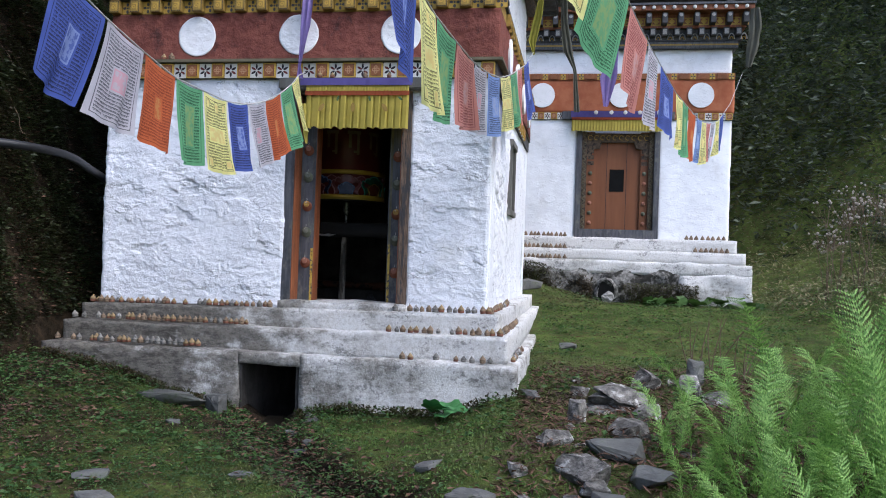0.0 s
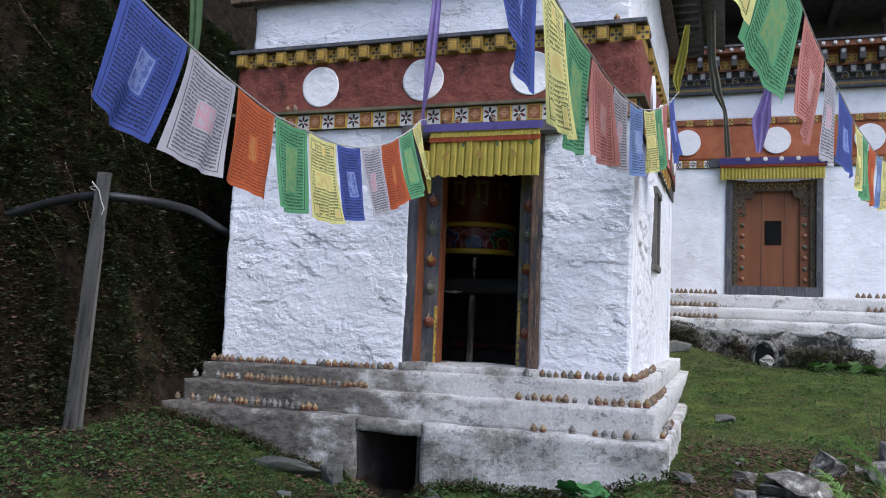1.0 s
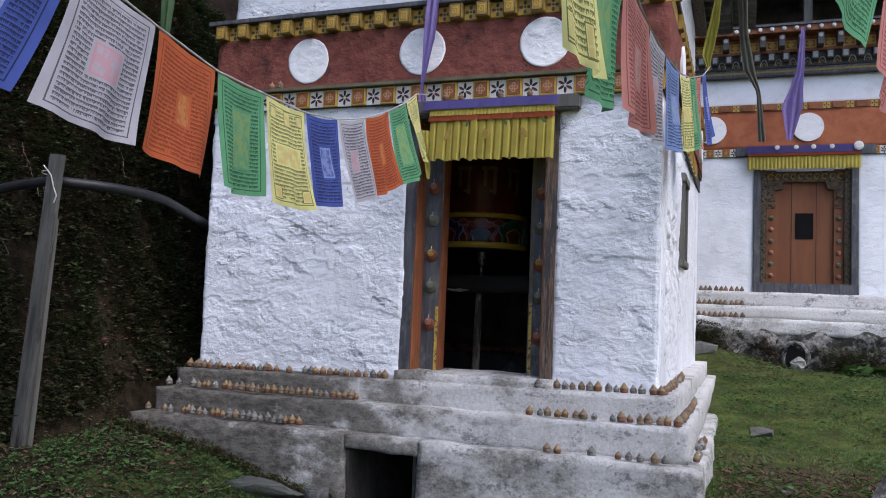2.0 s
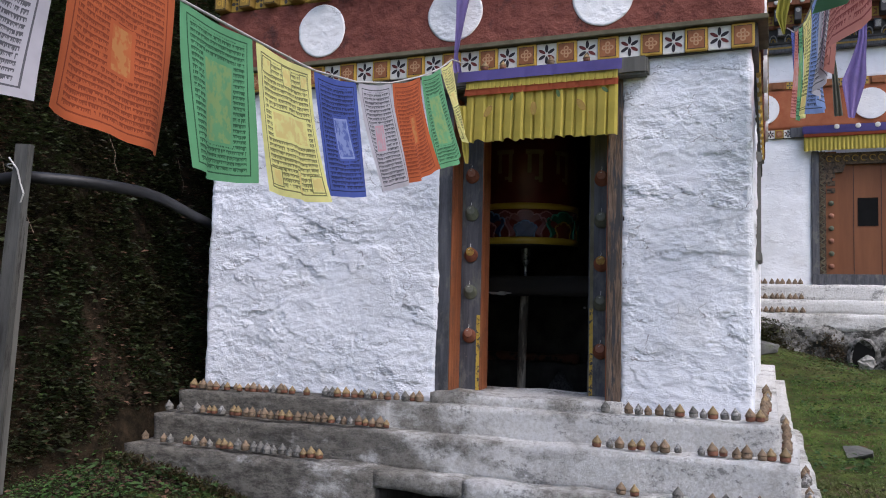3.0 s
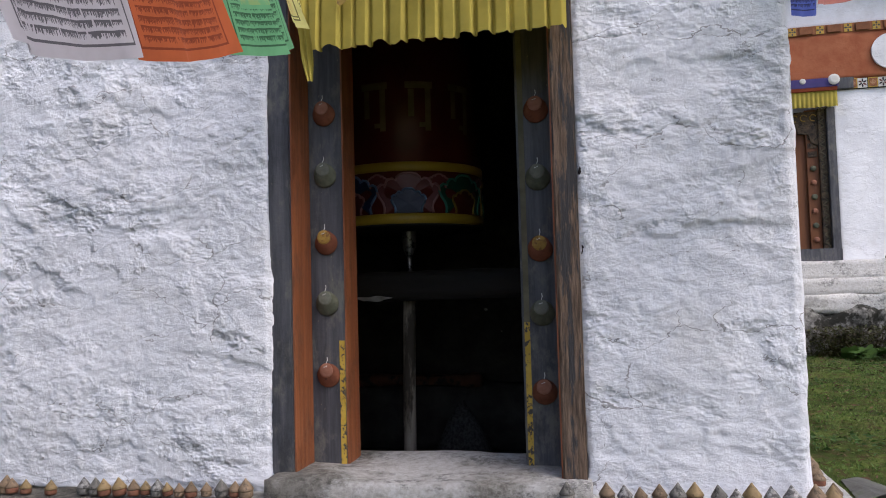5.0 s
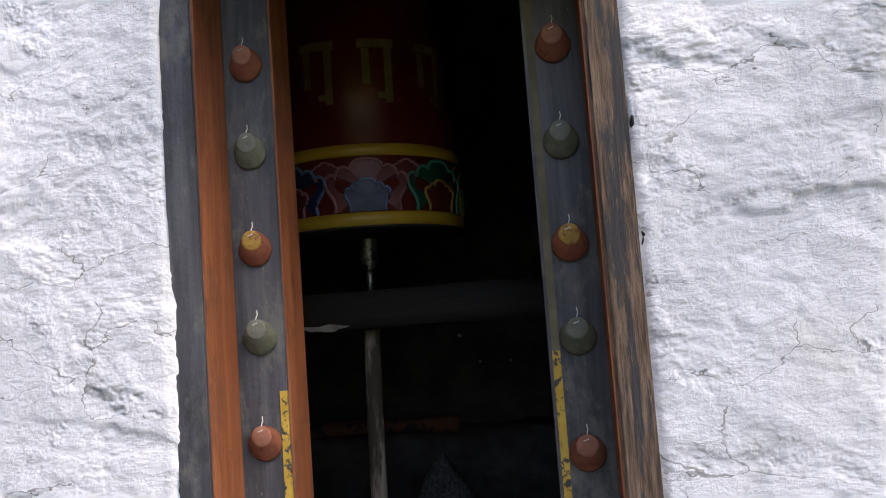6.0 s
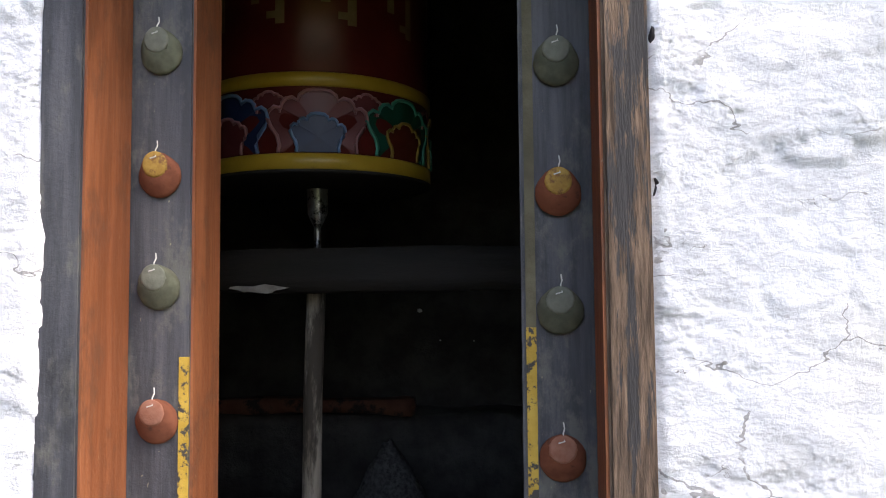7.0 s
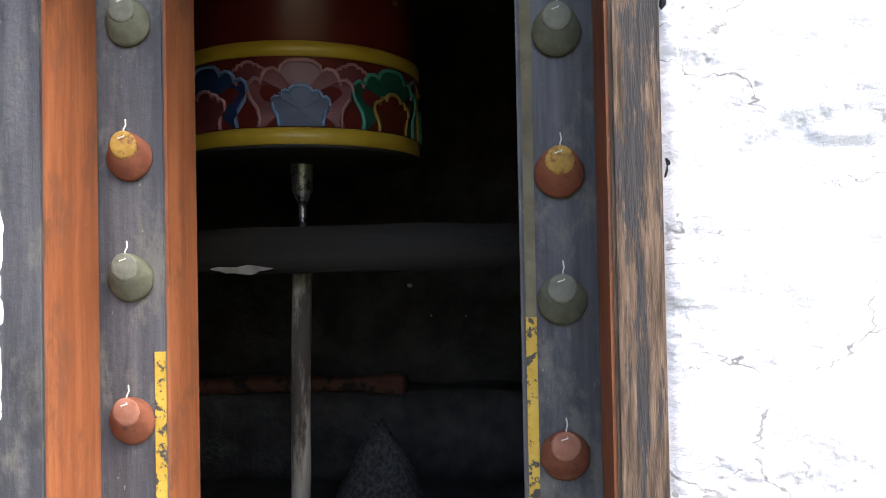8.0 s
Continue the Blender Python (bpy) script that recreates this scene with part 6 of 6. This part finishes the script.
def growth():
    # short turf, nearest part densest
    x1, y1 = scatter(190000, -5.2, 1.2, 2.6, 8.0)
    x2, y2 = scatter(170000, -0.7, 4.5, 6.0, 15.0)
    x3, y3 = scatter(12000, 1.0, 9.0, 4.0, 18.0)
    x, y = np.concatenate([x1, x2, x3]), np.concatenate([y1, y2, y3])
    patch = waves(x, y, 1.2, 21) + waves(x, y, 0.4, 22) + RS.normal(0, 0.25, len(x))
    keep = (patch > -0.2) & (bank_depth(x, y) < 0.2) & ((x > -2.2) | (y > 6.6) | (RS.uniform(size=len(x)) < 0.30))
    x, y = x[keep], y[keep]
    size = (RS.uniform(0.005, 0.011, len(x)) + 0.008 * RS.uniform(size=len(x)) ** 6) * (1 + 0.02 * np.maximum(0, y - 6))
    leaves("grass", put_on(x, y, -0.003), size, GRASS, "short damp turf of grass and clover", "grass", 1.3, 2.2)
    # low broad weeds in patches
    x, y = scatter(48000, -5.4, 3.4, 3.0, 15.0)
    patch = waves(x, y, 0.9, 31) + 0.5 * smooth01((-2.9 - x) / 1.2) + 0.45 * np.exp(-((y - 6.15) / 0.22) ** 2) + RS.normal(0, 0.15, len(x))
    keep = (patch > 0.32) & (bank_depth(x, y) < 0.3)
    x, y = x[keep], y[keep]
    shady = (x < -2.4) & (y < 6.6)
    leaves("shade_weeds", put_on(x[shady], y[shady], RS.uniform(0.005, 0.08, int(shady.sum()))), RS.uniform(0.018, 0.045, int(shady.sum())), SHADE, "dark low weeds under the bank", "weeds", 0.5, 1.3)
    x, y = x[~shady], y[~shady]
    leaves("weeds", put_on(x, y, RS.uniform(0.005, 0.09, len(x))), RS.uniform(0.018, 0.045, len(x)), WEED, "low broad-leaved weeds in the turf", "weeds", 0.5, 1.3)
    # creeping clover under the bank
    x, y = scatter(80000, -5.4, -1.0, 2.4, 6.5)
    keep = (waves(x, y, 0.7, 71) + waves(x, y, 0.25, 72) + RS.normal(0, 0.3, len(x)) > 0.05) & (bank_depth(x, y) < 0.3) & (RS.uniform(size=len(x)) < smooth01((-1.2 - x) / 1.5))
    x, y = x[keep], y[keep]
    leaves("clover", put_on(x, y, RS.uniform(0.0, 0.03, len(x))), RS.uniform(0.009, 0.022, len(x)), SHADE, "creeping clover in the shade of the bank", "clover", 0.4, 1.2)
    # weeds and dead leaves leaning over the trickle
    k = RS.uniform(0, len(BED) - 2.6, 6000)
    i = k.astype(int)
    bed = np.array(BED)
    p = bed[i] + (bed[i + 1] - bed[i]) * (k - i)[:, None] + RS.normal(0, 0.16, (len(k), 2))
    dry = RS.uniform(size=len(k)) < 0.45
    p, dry = p[p[:, 1] < 6.3], dry[p[:, 1] < 6.3]
    for some, mat, name, words, kind in ((dry, LITTER, "stream_litter", "dead leaves and grass stuck in the muddy trickle", "leaves"), (~dry, SHADE, "stream_weeds", "small weeds along the muddy trickle", "weeds")):
        q = p[some]
        leaves(name, put_on(q[:, 0], q[:, 1], RS.uniform(0.015, 0.05, len(q))), RS.uniform(0.010, 0.030, len(q)), mat, words, kind, 0.5, 1.9)
    # fallen leaves
    x, y = scatter(15000, -6.0, -2.0, 2.2, 7.0)
    keep = (RS.uniform(size=len(x)) < smooth01((-2.2 - x) / 2.0)) & (waves(x, y, 0.8, 91) + RS.normal(0, 0.25, len(x)) > -0.05)
    x, y = x[keep], y[keep]
    leaves("leaf_litter", put_on(x, y, 0.016), RS.uniform(0.014, 0.036, len(x)), LITTER, "brown fallen leaves on the soil", "leaves", 0.15, 1.6)
    # the bank beside the near house
    n = 420000
    x, y = RS.uniform(-7.2, -5.0, n), RS.uniform(1.5, 13.0, n)
    d = bank_depth(x, y)
    patch = waves(x * 1.6, y, 0.9, 41) + 0.7 * waves(x * 2, y, 0.35, 42) + RS.normal(0, 0.22, n)
    keep = (d > -0.1) & (patch > -0.26)
    x, y = x[keep], y[keep]
    at = put_on(x, y, 0.0)
    at[:, 0] += RS.uniform(0.0, 0.05, len(x)) + 0.16 * np.maximum(0, patch[keep])
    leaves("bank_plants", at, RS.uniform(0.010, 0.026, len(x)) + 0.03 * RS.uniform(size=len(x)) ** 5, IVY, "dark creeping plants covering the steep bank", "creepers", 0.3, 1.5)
    n = 60000
    x, y = RS.uniform(-7.2, -5.0, n), RS.uniform(1.5, 13.0, n)
    keep = (bank_depth(x, y) > -0.2) & (waves(x * 1.6, y, 0.7, 43) + RS.normal(0, 0.2, n) > 0.05)
    x, y = x[keep], y[keep]
    at = put_on(x, y, 0.0)
    at[:, 0] += RS.uniform(0.0, 0.06, len(x))
    leaves("bank_litter", at, RS.uniform(0.012, 0.035, len(x)), LITTER, "dead leaves and rootlets caught on the bank", "leaves", 0.2, 2.2)
    # roots and dry stalks hanging down the bank
    bm_v, bm_f = [], []
    for _ in range(110):
        y = RS.uniform(2.0, 12.0)
        x = RS.uniform(-7.6, -5.5)
        p = np.array([x + 0.05, y, float(height(x, y)) + 0.05])
        step_v = np.array([RS.uniform(0.03, 0.07), RS.normal(0, 0.03), -0.085])
        w = RS.uniform(0.0008, 0.0018)
        for k in range(5):
            q = p + step_v + np.array([0, RS.normal(0, 0.022), 0])
            i = len(bm_v)
            bm_v += [(p[0], p[1] - w, p[2]), (p[0] + w, p[1] + w, p[2]), (q[0] + w, q[1] + w, q[2]), (q[0], q[1] - w, q[2])]
            bm_f.append((i, i + 1, i + 2, i + 3))
            p = q
    tagged(raw("hanging_roots", bm_v, bm_f, TWIG), "thin dry roots hanging down the bank", "roots", kind="stuff")
    # rough slope and woods behind the far house
    pts, sizes = [], []
    for _ in range(1000):
        cx, cy = RS.uniform(2.8, 22.0), RS.uniform(15.0, 38.0)
        if cy < 18.5 and cx < 5.5:
            continue
        r = RS.uniform(0.35, 1.9) ** 1.2 * (0.5 if cy < 18 else 1.0)
        m = int(60 + 90 * r)
        d = RS.normal(0, 1, (m, 3))
        d /= np.linalg.norm(d, axis=1, keepdims=True)
        p = np.array([cx, cy, float(height(cx, cy)) + 0.45 * r]) + d * r * RS.uniform(0.6, 1.0, (m, 1)) * np.array([1, 1, 1.0])
        pts.append(p)
        sizes.append(RS.uniform(0.035, 0.095, m) * (0.6 + 0.5 * r))
    at, size = np.concatenate(pts), np.concatenate(sizes)
    leaves("hillside_bushes", at, size, WOODS, "dark overgrown wooded hillside", "bushes", 0.7, 1.9)
    x, y = RS.uniform(2.8, 20, 70000), RS.uniform(11, 32, 70000)
    keep = clear_of(x, y)
    x, y = x[keep], y[keep]
    near = y < 19.5
    leaves("scrub", put_on(x[near], y[near], RS.uniform(0, 0.3, int(near.sum()))), RS.uniform(0.016, 0.05, int(near.sum())), SCRUB, "rough brown and green scrub below the woods", "scrub", 0.9, 2.4)
    x, y = x[~near], y[~near]
    leaves("hillside_cover", put_on(x, y, RS.uniform(0, 0.25, len(x))), RS.uniform(0.04, 0.11, len(x)), WOODS, "low undergrowth on the hillside", "undergrowth", 0.8, 2.0)
    # dead stems lying in the turf, and rusty moss below the far plinth
    x, y = scatter(5000, -3.0, 4.0, 4.0, 14.6)
    leaves("dry_grass", put_on(x, y, 0.01), RS.uniform(0.012, 0.022, len(x)), LITTER, "dry brown grass blades and dead leaves in the turf", "grass", 0.5, 3.5)
    x = RS.uniform(-1.9, 2.0, 16000)
    x = x[np.abs(x - 0.40) > 0.26]
    y = 14.72 - np.abs(RS.normal(0, 0.08, len(x)))
    keep = waves(x, y, 0.9, 83) + RS.normal(0, 0.25, len(x)) > 0.0
    x, y = x[keep], y[keep]
    leaves("far_moss", put_on(x, y, RS.uniform(0.0, 1.0, len(x)) ** 1.6 * 0.36), RS.uniform(0.012, 0.035, len(x)), MOSS, "rusty moss and weeds along the far plinth", "moss", 1.0, 1.8)
    # litter and bare twigs among the stones
    x, y = scatter(9000, -0.5, 1.6, 3.4, 7.3)
    leaves("stone_litter", put_on(x, y, RS.uniform(0.0, 0.05, len(x))), RS.uniform(0.008, 0.022, len(x)), LITTER, "brown twigs and dead leaves among the stones", "leaves", 0.6, 4.0)
    # moss and rootlets where the plinth meets the turf
    x = RS.uniform(-5.0, -0.5, 6500)
    y = 6.30 - np.abs(RS.normal(0, 0.035, len(x)))
    keep = (waves(x, y, 0.5, 81) + RS.normal(0, 0.3, len(x)) > -0.1) & ((x < -3.0) | (x > -2.42))
    x, y = x[keep], y[keep]
    leaves("plinth_moss", put_on(x, y, RS.uniform(0.0, 0.07, len(x))), RS.uniform(0.008, 0.025, len(x)), MOSS, "brown and green moss along the foot of the plinth", "moss", 1.2, 1.8)


growth()


def frond_mesh(length, bend, pairs, seed):
    """One fern frond, from its foot along +y and up: stalk with paired toothed leaflets."""
    r = random.Random(seed)
    verts, faces = [], []

    def stem(s):
        a = radians(82) - bend * s ** 1.5
        return s, a

    pos = [Vector((0, 0, 0))]
    dirs = []
    steps = 40
    for i in range(steps):
        _, a = stem(i / steps)
        d = Vector((0, math.cos(a), math.sin(a)))
        dirs.append(d)
        pos.append(pos[-1] + d * length / steps)
    dirs.append(dirs[-1])

    def tri(*p):
        i = len(verts)
        verts.extend(tuple(q) for q in p)
        faces.append(tuple(range(i, i + len(p))))

    for i in range(steps):
        w = 0.004 * (1 - 0.8 * i / steps)
        tri(pos[i] + Vector((-w, 0, 0)), pos[i] + Vector((w, 0, 0)), pos[i + 1] + Vector((w, 0, 0)), pos[i + 1] + Vector((-w, 0, 0)))
        tri(pos[i] + Vector((0, -w, 0)), pos[i] + Vector((0, w, 0)), pos[i + 1] + Vector((0, w, 0)), pos[i + 1] + Vector((0, -w, 0)))
    for k in range(pairs):
        s = 0.16 + 0.84 * k / pairs
        i = min(int(s * steps), steps - 1)
        root, d = pos[i], dirs[i]
        nrm = Vector((1, 0, 0)).cross(d)
        reach = length * r.uniform(0.095, 0.135) * (math.sin(math.pi * min(1, 0.22 + 0.80 * (1 - s))) ** 0.8) * (1 - s * 0.25) + 0.008
        for sd in (-1, 1):
            out = (Vector((sd, 0, 0)) + 0.75 * d + r.uniform(-0.45, 0.25) * nrm).normalized()
            lobes = max(3, int(reach / 0.011))
            for j in range(lobes):
                u0, u1 = j / lobes, (j + 1) / lobes
                wd = 0.0125 * (1 - 0.65 * u0) * (0.7 + length * 0.5)
                droop = -0.28 * reach * u0 * u0
                p0, p1 = root + out * reach * u0 + nrm * droop, root + out * reach * u1 + nrm * droop
                tri(p0, p0.lerp(p1, 0.65) + d * wd, p1)
                tri(p0, p1, p0.lerp(p1, 0.65) - d * wd)
    me = bpy.data.meshes.new("frond")
    me.from_pydata(verts, [], faces)
    me.materials.append(FERN)
    return me


def ferns():
    meshes = [frond_mesh(1.0, 0.7, 36, 1), frond_mesh(0.85, 1.1, 32, 2), frond_mesh(1.05, 0.45, 38, 3), frond_mesh(0.7, 1.4, 28, 4)]
    r = random.Random(21)
    spots = [(0.50, 4.9, 4, 0.85), (0.74, 4.25, 6, 0.9), (1.05, 4.2, 7, 1.0), (1.42, 4.2, 7, 1.0), (1.0, 3.3, 7, 0.75), (1.65, 4.8, 7, 1.05), (0.58, 3.45, 5, 0.65), (1.2, 5.2, 5, 1.0), (0.90, 4.9, 5, 0.9),
             (1.85, 4.2, 7, 0.95), (1.3, 3.1, 6, 0.65), (1.5, 3.5, 7, 0.75), (0.78, 3.8, 6, 0.75), (0.40, 4.05, 4, 0.6), (0.45, 3.0, 4, 0.45), (0.85, 3.55, 6, 0.6), (1.15, 3.8, 6, 0.75), (1.3, 4.5, 6, 0.8), (0.7, 3.1, 5, 0.5)]
    for x, y, n, size in spots:
        y -= 0.28
        n = round(1.6 * n)
        f = thing("fern", "bright green bracken fern with arching fronds", "fern", "ferns by the stones", at=(x, y, float(height(x, y)) - 0.02))
        for k in range(n):
            ob = new("frond", meshes[r.randrange(4)])
            ob.parent = f
            s = size * r.uniform(0.6, 1.08)
            ob.matrix_local = pose(r.uniform(-0.16, 0.16), r.uniform(-0.16, 0.16), 0, r.uniform(-12, 10), r.uniform(-10, 10), 360 * k / n + r.uniform(-25, 25)) @ Matrix.Scale(s, 4)


ferns()


def rock(name, label, category, at, dims, material, turn, seed, group=""):
    r = random.Random(seed)
    bm = bmesh.new()
    for _ in range(18):
        v = Vector((r.uniform(-1, 1), r.uniform(-1, 1), r.uniform(-1, 1)))
        v /= max(abs(v.x), abs(v.y), abs(v.z)) ** 0.75
        bm.verts.new((v.x * dims[0] / 2, v.y * dims[1] / 2, v.z * dims[2] / 2))
    hull = bmesh.ops.convex_hull(bm, input=bm.verts)
    bmesh.ops.delete(bm, geom=list({g for g in hull["geom_interior"] + hull["geom_unused"] if isinstance(g, bmesh.types.BMVert)}), context="VERTS")
    bmesh.ops.bevel(bm, geom=list(bm.edges), offset=min(dims) * 0.03, segments=1, affect="EDGES")
    bmesh.ops.subdivide_edges(bm, edges=list(bm.edges), cuts=1, use_grid_fill=True)
    for v in bm.verts:
        v.co += 0.10 * min(dims) * noise.noise_vector(v.co * 22)
    low = min(v.co.z for v in bm.verts)
    bmesh.ops.translate(bm, vec=(0, 0, -low - 0.30 * dims[2]), verts=bm.verts)
    ob = finish(name, bm, material)
    z = at[2] if len(at) > 2 else float(height(at[0], at[1]))
    ob.matrix_basis = pose(at[0], at[1], z, r.uniform(-8, 8), r.uniform(-8, 8), turn)
    return tagged(ob, label, category, group)


def rocks():
    g = "stones beside the ferns"
    for k, (x, y, dx, dy, dz) in enumerate(((-0.62, 4.15, 0.32, 0.28, 0.2), (-0.24, 5.0, 0.26, 0.2, 0.16), (-0.12, 5.75, 0.2, 0.16, 0.3), (-0.08, 4.5, 0.5, 0.3, 0.2), (0.12, 4.9, 0.42, 0.3, 0.22), (0.28, 6.3, 0.38, 0.34, 0.26),
                                             (0.22, 5.4, 0.3, 0.3, 0.2), (0.45, 7.0, 0.34, 0.3, 0.30), (0.85, 7.2, 0.26, 0.18, 0.42), (0.78, 6.9, 0.3, 0.2, 0.3), (0.02, 6.0, 0.24, 0.2, 0.12), (0.36, 5.9, 0.3, 0.24, 0.2),
                                             (0.05, 4.1, 0.36, 0.24, 0.16), (-0.42, 4.55, 0.16, 0.12, 0.09), (-0.35, 4.2, 0.14, 0.1, 0.08), (0.95, 6.6, 0.28, 0.22, 0.22), (0.30, 4.5, 0.34, 0.26, 0.16))):
        rock("stone", "angular grey stone lying in the turf", "stone", (x + 0.02, y - 0.35), (0.8 * dx, 0.8 * dy, 0.75 * dz), STONE if k % 4 else MOSSY, 37 * k, k + 50, g)
    r = random.Random(77)
    for k in range(13):
        x, y = r.uniform(-0.25, 0.75), r.uniform(4.0, 7.2)
        s = r.uniform(0.07, 0.17)
        rock("stone", "small broken grey stone lying in the turf", "stone", (x + 0.06 * (y - 5), y - 0.35), (s, s * r.uniform(0.6, 1), s * r.uniform(0.35, 0.7)), STONE, r.uniform(0, 360), 200 + k, g)
    for k in range(16):
        y = r.uniform(3.0, 6.2)
        x = float(np.interp(-y, [-6.6, -5.7, -4.75, -4.1, -2.6], [-2.7, -2.45, -1.75, -1.15, -0.85])) + r.uniform(-0.28, 0.28)
        s = r.uniform(0.04, 0.11)
        rock("stone", "wet dark pebble in the stream bed", "stone", (x, y), (s, s * r.uniform(0.6, 1), s * 0.6), MOSSY, r.uniform(0, 360), 300 + k, "pebbles in the stream")
    base = float(height(0.13, 5.8))
    for k in range(3):
        rock("stone", "flat slab in a small stack of grey stones", "stone", (0.13 + 0.02 * k, 5.8, base - 0.01 + 0.062 * k), (0.36 - 0.03 * k, 0.26, 0.085), STONE, 12 - 17 * k, 90 + k, g)
    for k, (x, y, dx, dy, dz) in enumerate(((-3.45, 6.08, 0.62, 0.36, 0.12), (-2.95, 4.25, 0.22, 0.16, 0.06), (-2.1, 4.5, 0.16, 0.12, 0.05), (-0.95, 4.6, 0.2, 0.12, 0.05), (-0.20, 8.97, 0.42, 0.2, 0.06), (-0.45, 6.25, 0.4, 0.12, 0.08),
                                             (-2.25, 6.15, 0.2, 0.14, 0.14), (-3.06, 6.16, 0.2, 0.16, 0.2), (-2.05, 5.4, 0.14, 0.1, 0.05), (-3.15, 5.6, 0.12, 0.1, 0.05), (-2.7, 3.9, 0.2, 0.15, 0.07), (-0.95, 13.4, 0.7, 0.4, 0.2), (2.2, 12.6, 0.5, 0.3, 0.1))):
        rock("stone", "flat mossy stone set in the turf", "stone", (x, y), (dx, dy, dz), MOSSY, 23 * k, k + 120, "loose stones in the turf")


rocks()


def broad_plant(at, n, size, seed, label):
    r = random.Random(seed)
    t = thing("broad_leaved_plant", label, "plant", at=at)
    for k in range(n):
        bm = bmesh.new()
        c = bm.verts.new((0, 0, 0))
        ring = []
        for i in range(20):
            a = 6.2832 * i / 20
            rad = size * (0.85 + 0.12 * math.cos(5 * a)) * (0.35 if i == 10 else 1)
            ring.append(bm.verts.new((rad * math.cos(a), rad * math.sin(a), 0.18 * rad + 0.01 * math.sin(5 * a))))
        for i in range(20):
            bm.faces.new((c, ring[i], ring[(i + 1) % 20])).smooth = True
        a = 6.2832 * k / n + r.uniform(-0.4, 0.4)
        d = size * r.uniform(0.5, 1.1)
        leaf = part("leaf", bm, BROAD if seed == 1 else WEED, t)
        top = (d * math.cos(a), d * math.sin(a), 0.05 + r.uniform(0.0, 0.06))
        leaf.matrix_local = pose(*top, r.uniform(-25, 25) + 18, r.uniform(-25, 25), math.degrees(a))
        part("stalk", tube([(0, 0, -0.02), (0.5 * top[0], 0.5 * top[1], 0.6 * top[2]), top], 0.004, 5), WEED, t)


BROAD = surface("broad_leaf_green", (0.035, 0.13, 0.035), (0.06, 0.19, 0.055), 8, rough=0.65, bump=0.4, bump_scale=25)
broad_plant((-1.12, 6.05, float(height(-1.12, 6.05))), 6, 0.11, 1, "low plant with round bright green leaves")
for k, (x, y) in enumerate(((1.55, 14.3), (1.95, 14.2), (2.3, 14.4), (1.2, 14.45), (2.75, 13.9))):
    broad_plant((x, y, float(height(x, y))), 7, 0.13, k + 5, "low broad-leaved plant at the far plinth")


def dry_stalks():
    r = random.Random(4)
    for x, y, h in ((4.0, 12.6, 1.5), (4.4, 13.2, 1.7), (4.8, 12.8, 1.5), (5.3, 13.6, 1.9), (4.1, 13.8, 1.6), (5.8, 13.4, 1.7), (3.7, 13.0, 1.2), (5.0, 13.9, 1.7), (4.6, 12.2, 1.3), (6.2, 13.0, 1.6), (0.95, 7.3, 0.6), (1.15, 7.4, 0.65), (1.3, 7.1, 0.55)):
        t = thing("dry_plant", "dry brown stalks with pale seed heads" if h > 1 else "short bare brown stalks", "plant", at=(x, y, float(height(x, y))))
        bm, heads = bmesh.new(), bmesh.new()
        for _ in range(5):
            p = Vector((r.uniform(-0.06, 0.06), r.uniform(-0.06, 0.06), -0.03))
            way = Vector((r.uniform(-0.4, 0.4), r.uniform(-0.3, 0.3), 1)).normalized()
            pts = [p + way * (h * s) + Vector((0.08 * s * s, 0, -0.1 * s * s)) for s in (0, 0.25, 0.5, 0.75, 1)]
            tube(pts, 0.007, 5, bm, 0.4)
            for _ in range(7 if h > 1 else 0):
                q = pts[-1] + Vector((r.uniform(-0.2, 0.2), r.uniform(-0.2, 0.2), r.uniform(-0.32, 0.08)))
                tube([pts[-2], q], 0.004, 4, bm, 0.5)
                bmesh.ops.create_icosphere(heads, subdivisions=1, radius=r.uniform(0.012, 0.027), matrix=Matrix.Translation(q))
        part("stalk", bm, TWIG, t)
        if h > 1:
            tagged(part("seed_head", heads, SEEDHEAD, t), kind="stuff")


dry_stalks()
